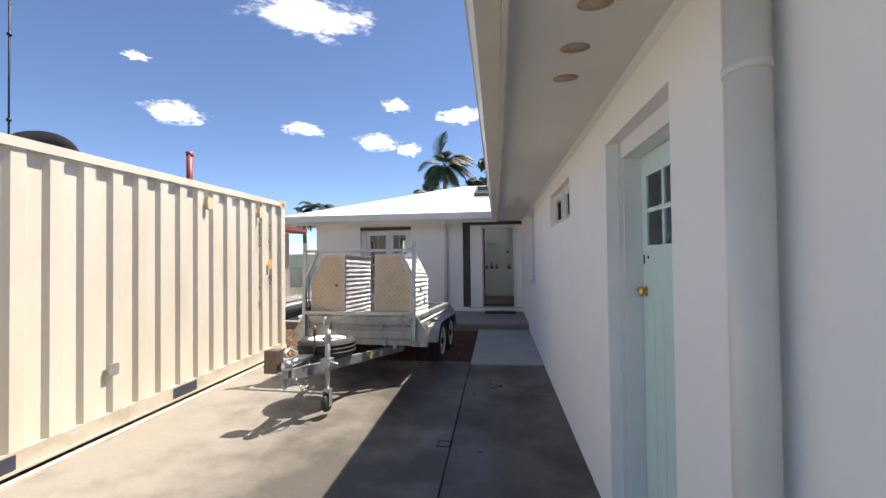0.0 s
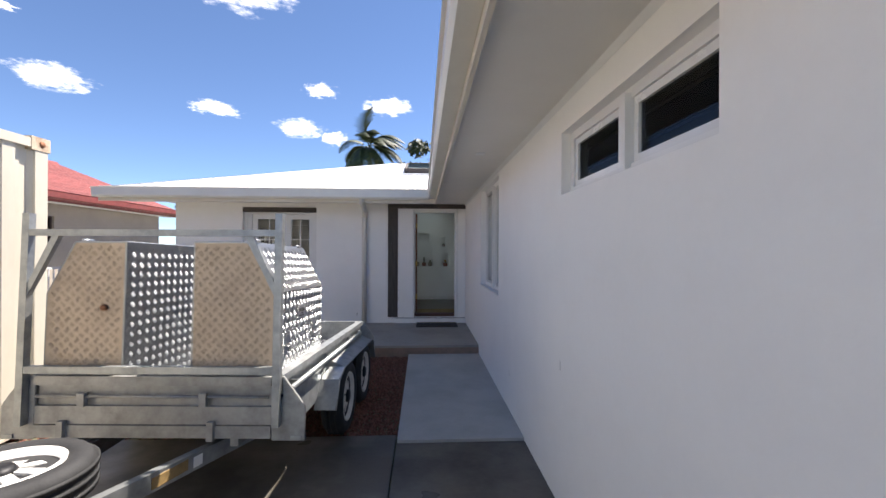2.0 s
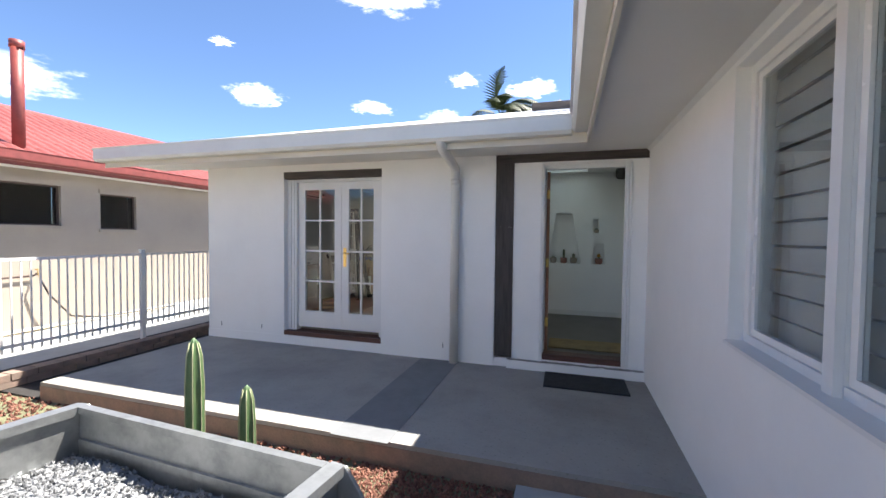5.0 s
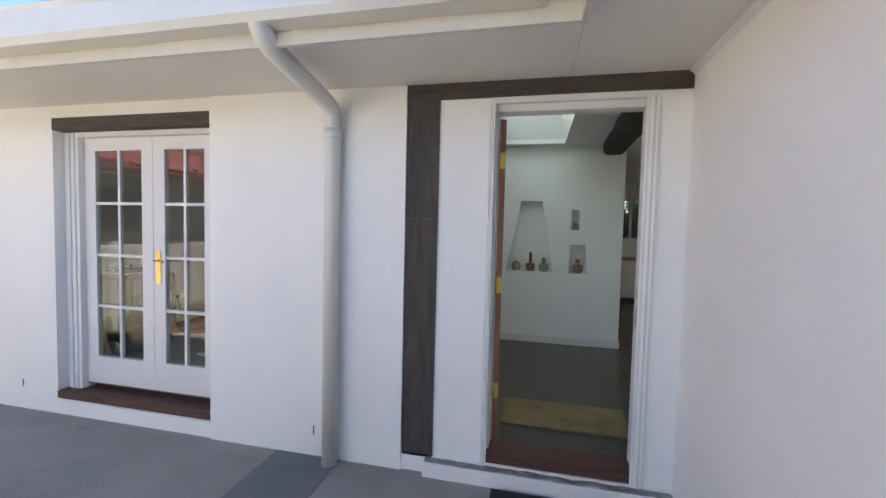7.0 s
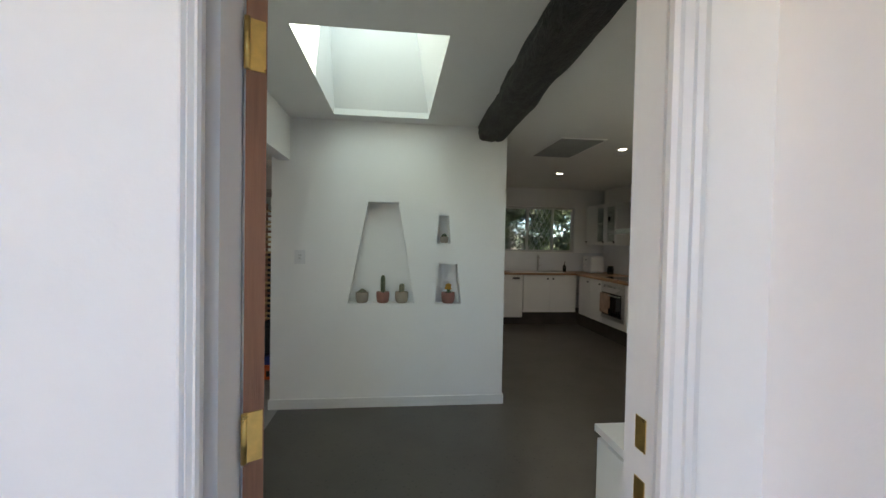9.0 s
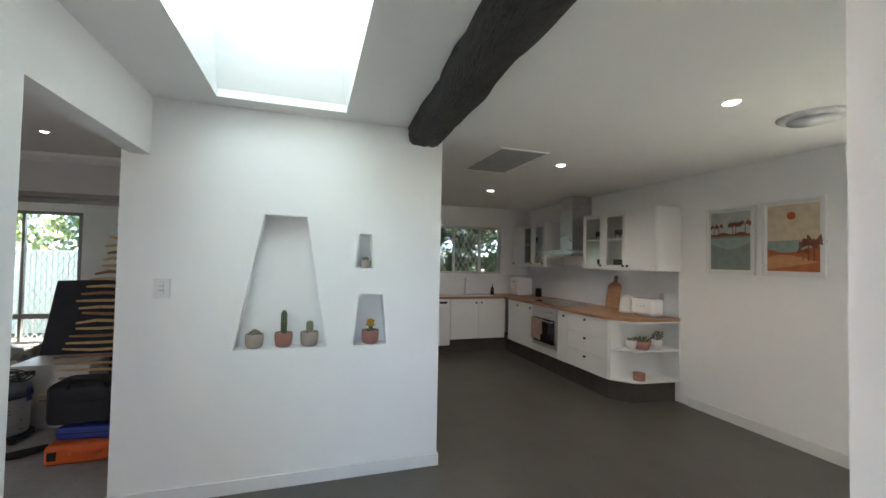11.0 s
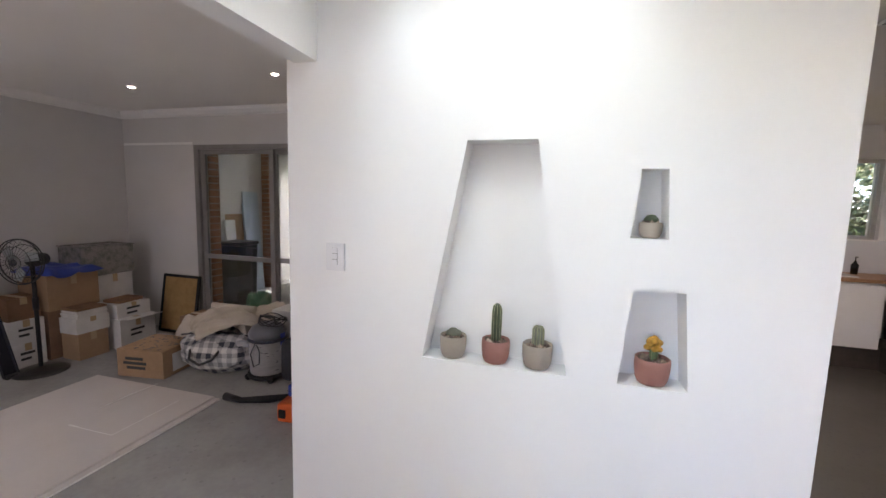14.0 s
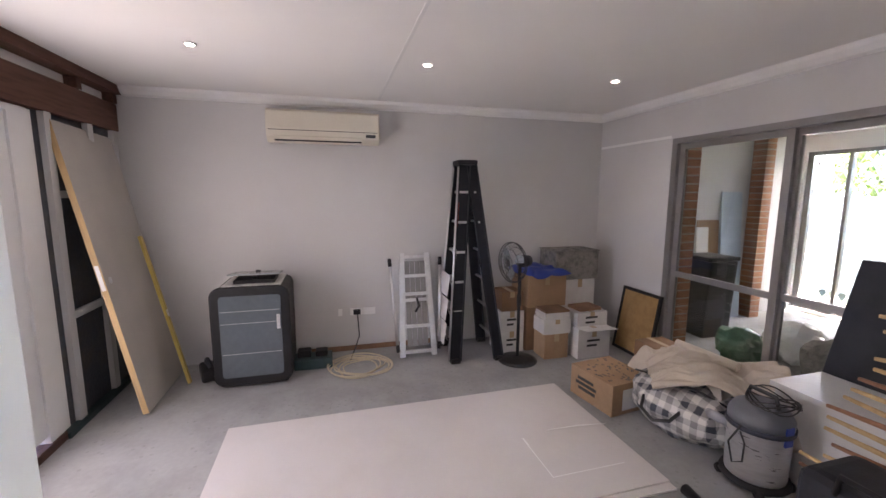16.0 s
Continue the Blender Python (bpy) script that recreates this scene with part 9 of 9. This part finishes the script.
part("score_line", boxes((0.02, 0.10, 0.60, 0.612, 0.0121, 0.0128), (0.10, 0.40, 0.60, 0.606, 0.0121, 0.0126), (0.40, 0.406, 0.60, 1.08, 0.0121, 0.0126)), GYPSUM, pb2, "scored cut line")
part("torn_flap", moved(prism([(0, 0), (0.03, 0.20), (0.07, 0.42), (0.02, 0.24)], "z", 0.0, 0.002), pose(-0.02, 0.80, 0.0135, 3, 0, 0)), GYPSUM, pb2, "lifted paper flap")

# bag under drop cloths
bag = bmesh.new()
bmesh.ops.create_icosphere(bag, subdivisions=4, radius=1.0)
for v in bag.verts:
    n_ = v.co.normalized()
    k = 1 + 0.10 * noise.noise(n_ * 2.4) + 0.06 * noise.noise(n_ * 6)
    v.co = Vector((n_.x * 0.42 * k, n_.y * 0.30 * k, max(-0.18, n_.z * 0.22 * k)))
for f in bag.faces:
    f.smooth = True
lb_ = thing("laundry_bag", "checked black and white laundry bag, stuffed full", "bag", at=pose(-2.92, 15.72, FLOOR + 0.181, 0, 0, 12))
part("body", bag, PLAID, lb_)
part("handle", tube([(-0.16, -0.27, 0.06), (-0.13, -0.335, 0.0), (-0.03, -0.35, -0.04), (0.07, -0.33, 0.0), (0.10, -0.27, 0.06)], 0.012, 8), MESH_DARK, lb_)
part("zip", tube([(-0.36, -0.10, 0.13), (-0.1, -0.16, 0.185), (0.15, -0.14, 0.18), (0.36, -0.08, 0.12)], 0.008, 6), MESH_DARK, lb_)
cloth("drop_cloth", "crumpled beige canvas drop cloth heaped over the bag", -3.52, -2.55, 15.62, 16.18, 0.60, 0.24, 5.0, CANVAS, droop=0.26, n=60, category="drop cloth")
drape = bmesh.new()
NS, NW = 70, 60
sheet = []
for i in range(NS + 1):
    u = i / NS
    row = []
    for j in range(NW + 1):
        w = j / NW * 2 - 1
        half = 0.42 - 0.30 * u ** 1.2 + 0.03 * math.sin(u * 9)
        x = -2.60 - 0.42 * u + 0.857 * w * half + 0.03 * noise.noise(Vector((u * 5, w * 3, 1)))
        y = 16.13 - 0.68 * u - 0.514 * w * half + 0.03 * noise.noise(Vector((u * 5, w * 3, 6)))
        bulge = 1 - ((x + 2.92) / 0.50) ** 2 - ((y - 15.72) / 0.37) ** 2
        z = FLOOR + 0.17 + 0.30 * math.sqrt(max(0.0, bulge)) - 0.10 * max(0.0, -bulge)
        z = max(z, FLOOR + 0.46 - 0.85 * max(0.0, u - 0.25) - 0.30 * abs(w) ** 3)
        crease = 1 - abs(noise.noise(Vector((w * 2.6 + 0.8 * u, u * 1.3, 4)))) * 2.2
        z += 0.055 * max(0.0, crease) ** 2 + 0.04 * noise.noise(Vector((w * 5, u * 4, 2))) + 0.012 * noise.noise(Vector((w * 14, u * 9, 8)))
        row.append(drape.verts.new((x, y, z + 0.015)))
    sheet.append(row)
for ra, rb in zip(sheet, sheet[1:]):
    for j in range(NW):
        drape.faces.new((ra[j], ra[j + 1], rb[j + 1], rb[j])).smooth = True
bmesh.ops.recalc_face_normals(drape, faces=drape.faces[:])
bmesh.ops.solidify(drape, geom=drape.faces[:], thickness=0.006)
single("drop_cloth", drape, CANVAS, "crumpled beige canvas drop cloth draped over the checked bag", "drop cloth")
pg = bmesh.new()
bmesh.ops.create_icosphere(pg, subdivisions=3, radius=1.0)
for v in pg.verts:
    n_ = v.co.normalized()
    k = 1 + 0.28 * noise.noise(n_ * 3.2) + 0.1 * noise.noise(n_ * 8)
    v.co = Vector((n_.x * 0.15 * k, n_.y * 0.18 * k, max(-0.10, n_.z * 0.13 * k)))
single("plastic_bag", pg, PLBAG, "crumpled white plastic bag with green print", "bag", at=pose(-3.55, 15.98, FLOOR + 0.101))
carton("brown carton beside the sliding door", -3.86, -3.42, 16.06, 16.36, FLOOR + 0.001, 0.55, CARD_DARK, group="boxes by the sliding door")
single("rolled_canvas", tube([(-3.15, 15.80, 0.80), (-2.95, 15.86, 0.78), (-2.75, 15.9, 0.77)], 0.032, 12), CANVAS, "rolled end of canvas on the heap", "canvas roll")

# wet and dry vacuum
va = thing("vacuum_cleaner", "steel drum workshop vacuum with black hose", "vacuum cleaner", at=pose(-2.40, 15.64, FLOOR) @ Matrix.Scale(0.86, 4))
part("drum", lathe([(0.001, 0.07), (0.165, 0.07), (0.17, 0.09), (0.175, 0.40), (0.18, 0.42), (0.001, 0.42)], 32), VAC_STEEL, va)
part("band", lathe([(0.181, 0.405), (0.187, 0.405), (0.187, 0.435), (0.181, 0.435)], 32), NAVY, va, "dark blue clamp band")
part("head", lathe([(0.001, 0.42), (0.178, 0.42), (0.178, 0.48), (0.15, 0.53), (0.10, 0.56), (0.001, 0.565)], 32), VAC_DARK, va, "dark motor head")
for k in (-1, 1):
    part("clip", bevelled(cube(0.172 * k - 0.012, 0.172 * k + 0.012, -0.03, 0.03, 0.36, 0.48), 0.004), BLUE_PL, va, "blue clamp clip")
part("handle", tube([(-0.10, 0, 0.56), (-0.08, 0, 0.63), (0.08, 0, 0.63), (0.10, 0, 0.56)], 0.014, 10), MESH_DARK, va)
part("dolly", join(lathe([(0.001, 0.035), (0.19, 0.035), (0.20, 0.05), (0.19, 0.075), (0.001, 0.075)], 28)), BLACK, va)
for k in range(4):
    a = math.pi / 4 + k * math.pi / 2
    part("caster", lathe([(0.001, -0.012), (0.03, -0.012), (0.033, 0), (0.03, 0.012), (0.001, 0.012)], 14, (0.19 * math.cos(a), 0.19 * math.sin(a), 0.033), "y"), BLACK, va)
part("inlet", tube([(-0.12, -0.10, 0.36), (-0.20, -0.13, 0.37), (-0.26, -0.10, 0.35)], 0.032, 12), VAC_GREY, va)
part("hose", tube([(-0.24, -0.11, 0.36), (-0.32, -0.06, 0.33), (-0.36, 0.0, 0.22), (-0.30, 0.05, 0.12), (-0.15, 0.2, 0.06), (0.0, 0.28, 0.05)], 0.028, 12), VAC_GREY, va)
part("cable", tube([(0.02, -0.185, 0.44), (-0.04, -0.20, 0.30), (0.0, -0.205, 0.18), (0.06, -0.20, 0.22), (0.06, -0.195, 0.34), (0.02, -0.188, 0.40)], 0.006, 6), MESH_DARK, va)
for k in range(4):
    part("cable_loop", tube([(0.05 + 0.14 * math.cos(a), 0.02 + (0.10 + 0.012 * k) * math.sin(a), 0.585 + 0.006 * k + 0.03 * math.sin(2 * a + k)) for a in np.linspace(0, 2 * math.pi, 25)[:-1]], 0.005, 5, closed=True), MESH_DARK, va)
single("vacuum_hose", tube([(-2.42, 15.18, FLOOR + 0.03), (-2.25, 15.16, FLOOR + 0.035), (-2.08, 15.25, FLOOR + 0.03), (-1.95, 15.32, FLOOR + 0.04)], [0.03, 0.022, 0.03, 0.02], 12), BLACK, "black hose end lying on the floor", "hose")
tb = thing("storage_tub", "milky plastic storage tub with a pale lid", "storage tub", at=pose(-2.20, 16.02, FLOOR, 0, 0, 0))
part("tub", bevelled(cube(-0.27, 0.27, -0.19, 0.19, 0.0, 0.52), 0.02, 2), CLEAR_TUB, tb)
part("lid", bevelled(cube(-0.29, 0.29, -0.21, 0.21, 0.521, 0.55), 0.012, 2), CLEAR_TUB, tb)

# tool cases and the dark board with timber strips
oc = thing("tool_case", "orange plastic tool case lying on the floor", "tool case", at=pose(-1.62, 15.22, FLOOR, 0, 0, 4))
part("shell", soft_box(-0.24, 0.24, -0.17, 0.17, 0.0, 0.14, 0.03, 3), ORANGE, oc)
part("handle", tube([(-0.09, -0.165, 0.07), (-0.08, -0.20, 0.07), (0.08, -0.20, 0.07), (0.09, -0.165, 0.07)], 0.014, 10), ORANGE, oc)
for x in (-0.19, 0.19):
    part("latch", bevelled(cube(x - 0.025, x + 0.025, -0.178, -0.168, 0.04, 0.10), 0.004), BLACK, oc)
bc = thing("tool_case", "blue plastic tool case on the orange one", "tool case", at=pose(-1.60, 15.27, FLOOR + 0.141, 0, 0, -5))
part("shell", soft_box(-0.22, 0.22, -0.15, 0.15, 0.0, 0.09, 0.02, 3), BLUE_PL, bc)
part("lid_seam", cube(-0.215, 0.215, -0.1515, -0.1505, 0.045, 0.05), BLACK, bc)
tbg = thing("tool_bag", "dark navy fabric tool bag on the cases", "tool bag", at=pose(-1.66, 15.33, FLOOR + 0.232))
part("body", soft_box(-0.26, 0.26, -0.17, 0.17, 0.0, 0.31, 0.06, 3), FIBRE, tbg)
part("strap", tube([(-0.12, -0.16, 0.27), (-0.10, -0.18, 0.36), (0.10, -0.18, 0.36), (0.12, -0.16, 0.27)], 0.012, 8), BLACK, tbg)
part("pocket", bevelled(cube(-0.15, 0.15, -0.185, -0.171, 0.03, 0.18), 0.006), FIBRE, tbg)
bb = thing("dark_panel", "tall dark navy panel leaning behind the tool bags", "panel", at=pose(-1.78, 16.25, FLOOR + 0.004, -2, 0, 0))
part("stiffener", bevelled(cube(-0.50, 0.0, 0.0205, 0.045, 0.3, 0.36), 0.003), BLACK, bb)
part("sheet", bevelled(prism([(-0.80, 0.0), (0.10, 0.0), (0.10, 1.27), (-0.62, 1.25)], "y", -0.02, 0.02), 0.004), FIBRE, bb)
# tree of driftwood strips threaded on a post
dt = thing("driftwood_tree", "slatted timber tree of grey brown strips on a post", "timber tree", at=pose(-1.60, 15.56, FLOOR))
part("foot", bevelled(cube(-0.20, 0.20, -0.06, 0.20, 0.0, 0.03), 0.004), PINE, dt)
part("post", tube([(0, 0, 0.03), (0, 0, 1.86)], 0.011, 10), DOOR_EDGE, dt)
rngs = random.Random(12)
for i in range(26):
    z = 0.32 + i * 0.058
    hw_ = max(0.05, 0.60 - 0.345 * (z - 0.20)) * rngs.uniform(0.88, 1.06)
    d_ = rngs.uniform(-0.04, 0.04)
    pts = [(-hw_ + d_, -0.016, rngs.uniform(-0.014, 0.014)), (-hw_ * 0.5, rngs.uniform(-0.022, -0.012), rngs.uniform(-0.006, 0.012)), (0, -0.016, 0.0), (hw_ * 0.5, rngs.uniform(-0.022, -0.012), rngs.uniform(-0.008, 0.01)), (hw_ + d_, -0.016, rngs.uniform(-0.012, 0.012))]
    pts = [(a, b - 0.006, z + c) for a, b, c in pts]
    part("strip", tube(pts, [0.009, 0.013, 0.014, 0.012, 0.008], 6), PINE if i % 3 else DOOR_EDGE, dt)

# ceiling joint and cover strip in the lounge
structure("trim_ceiling_joint", cube(LX + 0.08, PX - 0.112, 13.825, 13.845, CEIL - 0.004, CEIL - 0.0005), TRIM, "pale joint strip across the plasterboard ceiling", "ceiling joint")
structure("trim_wall_band", cube(LX + 0.01, SLID[0] - 0.02, SY - 0.006, SY - 0.001, 2.395, 2.42), TRIM, "pale plaster line on the grey wall", "wall line")
# sliding door
sd_ = thing("sliding_door", "brown grey aluminium sliding glass door with mid rails", "sliding door", kind="structure")
s0, s1, sz0, sz1 = SLID
part("door_frame", slab("y", SY - 0.012, SY + 0.10, s0 + 0.001, s1 - 0.001, sz0 + 0.001, sz1 - 0.001, [(s0 + 0.06, s1 - 0.05, sz0 + 0.035, sz1 - 0.05)]), AL_D, sd_)
for a, b, y in ((s0 + 0.062, -2.93, SY + 0.02), (-2.97, s1 - 0.052, SY + 0.06)):
    p_ = part("panel", slab("y", y, y + 0.03, a, b, sz0 + 0.037, sz1 - 0.052, [(a + 0.055, b - 0.055, sz0 + 0.13, 1.135), (a + 0.055, b - 0.055, 1.185, sz1 - 0.10)]), AL_D, sd_)
    for z0, z1 in ((sz0 + 0.13, 1.135), (1.185, sz1 - 0.10)):
        part("pane", cube(a + 0.055, b - 0.055, y + 0.012, y + 0.017, z0, z1), GLASS, p_).visible_shadow = False
# sunroom: window wall with diamond mesh, brick pier, stored boards
sw = thing("window_sunroom", "wide sunroom window with diamond security mesh", "window", kind="structure")
w0, w1, wz0, wz1 = SUNW
cuts = [w0 + 0.05, -4.47, w1 - 0.05]
part("window_frame", slab("y", 19.64, 19.70, w0 + 0.001, w1 - 0.001, wz0 + 0.001, wz1 - 0.001, [(a + 0.02, b - 0.02, wz0 + 0.05, wz1 - 0.05) for a, b in zip(cuts, cuts[1:])]), AL_D, sw)
for a, b in zip(cuts, cuts[1:]):
    part("pane", cube(a + 0.02, b - 0.02, 19.665, 19.67, wz0 + 0.05, wz1 - 0.05), GLASS, sw).visible_shadow = False
mesh_screen("security_mesh", sw, w0 + 0.05, w1 - 0.05, wz0 + 0.05, wz1 - 0.05, 19.72, 0.11, 0.006)
pier = structure("brick_pier", cube(-4.955, -4.785, 18.665, 18.815, FLOOR, 2.62), MORTAR, "orange brick pier in the sunroom", "brick pier")
pier2 = structure("brick_reveal", cube(s0 + 0.004, s0 + 0.03, SY + 0.142, SY + 0.30, FLOOR, 2.40), MORTAR, "orange brick reveal beside the sliding door", "brick reveal")
bm = bevelled(cube(-0.0875, 0.0875, -0.078, 0.078, 0.0, 0.066), 0.004)
brick_me = mesh_of("brick", bm, BRICK)
for i in range(30):
    o = new("brick", brick_me)
    o.location = (-4.87, 18.74, FLOOR + 0.005 + i * 0.078)
    o.parent = pier
bm = bevelled(cube(-0.016, 0.016, -0.075, 0.075, 0.0, 0.066), 0.003)
brick_me2 = mesh_of("brick", bm, BRICK)
for i in range(27):
    o = new("brick", brick_me2)
    o.location = (s0 + 0.018, SY + 0.222, FLOOR + 0.005 + i * 0.078)
    o.parent = pier2
wb = thing("stored_board", "tan board and pale blue foam sheet leaning in the sunroom", "board", at=pose(-4.89, 17.87, FLOOR + 0.004, -4, 0, 90))
part("sheet", cube(0.0, 0.42, 0.0, 0.02, 0, 1.61), CARD, wb, "tan board")
part("foam_sheet", cube(0.36, 0.70, -0.035, -0.002, 0, 1.65), surface("pale blue foam", (0.42, 0.50, 0.58), 0.8, vary=0.04), wb, "pale blue foam sheet")
part("white_panel", cube(-0.03, 0.16, -0.03, -0.002, 0, 1.20), CARD_WHITE, wb)
bn = thing("wheelie_bin", "dark grey plastic bin in the sunroom", "bin", at=pose(-4.46, 17.55, FLOOR))
part("body", bevelled(prism([(-0.15, 0), (0.15, 0), (0.19, 0.88), (-0.19, 0.88)], "y", -0.19, 0.19), 0.02, 2), MESH_DARK, bn)
part("lid", soft_box(-0.205, 0.205, -0.205, 0.205, 0.881, 0.93, 0.02, 2), MESH_DARK, bn)
for x, y, s, mt, lb in ((-3.75, 17.2, 0.20, GREEN_B, "green shopping bag on the sunroom floor"), (-3.05, 17.4, 0.26, WOOL, "grey bundle on the sunroom floor"), (-3.6, 17.7, 0.24, PLBAG, "white bundle on the sunroom floor"), (-2.55, 17.1, 0.28, WOOL, "grey bundle on the sunroom floor")):
    pg = bmesh.new()
    bmesh.ops.create_icosphere(pg, subdivisions=3, radius=1.0)
    for v in pg.verts:
        n_ = v.co.normalized()
        k = 1 + 0.25 * noise.noise(n_ * 2.8 + Vector((x, y, 0))) + 0.1 * noise.noise(n_ * 7)
        v.co = Vector((n_.x * s * k, n_.y * s * k, max(-s * 0.75, n_.z * s * 0.9 * k)))
    single("stored_bundle", pg, mt, lb, "bundle", "bundles in the sunroom", at=pose(x, y, FLOOR + s * 0.75 + 0.002))
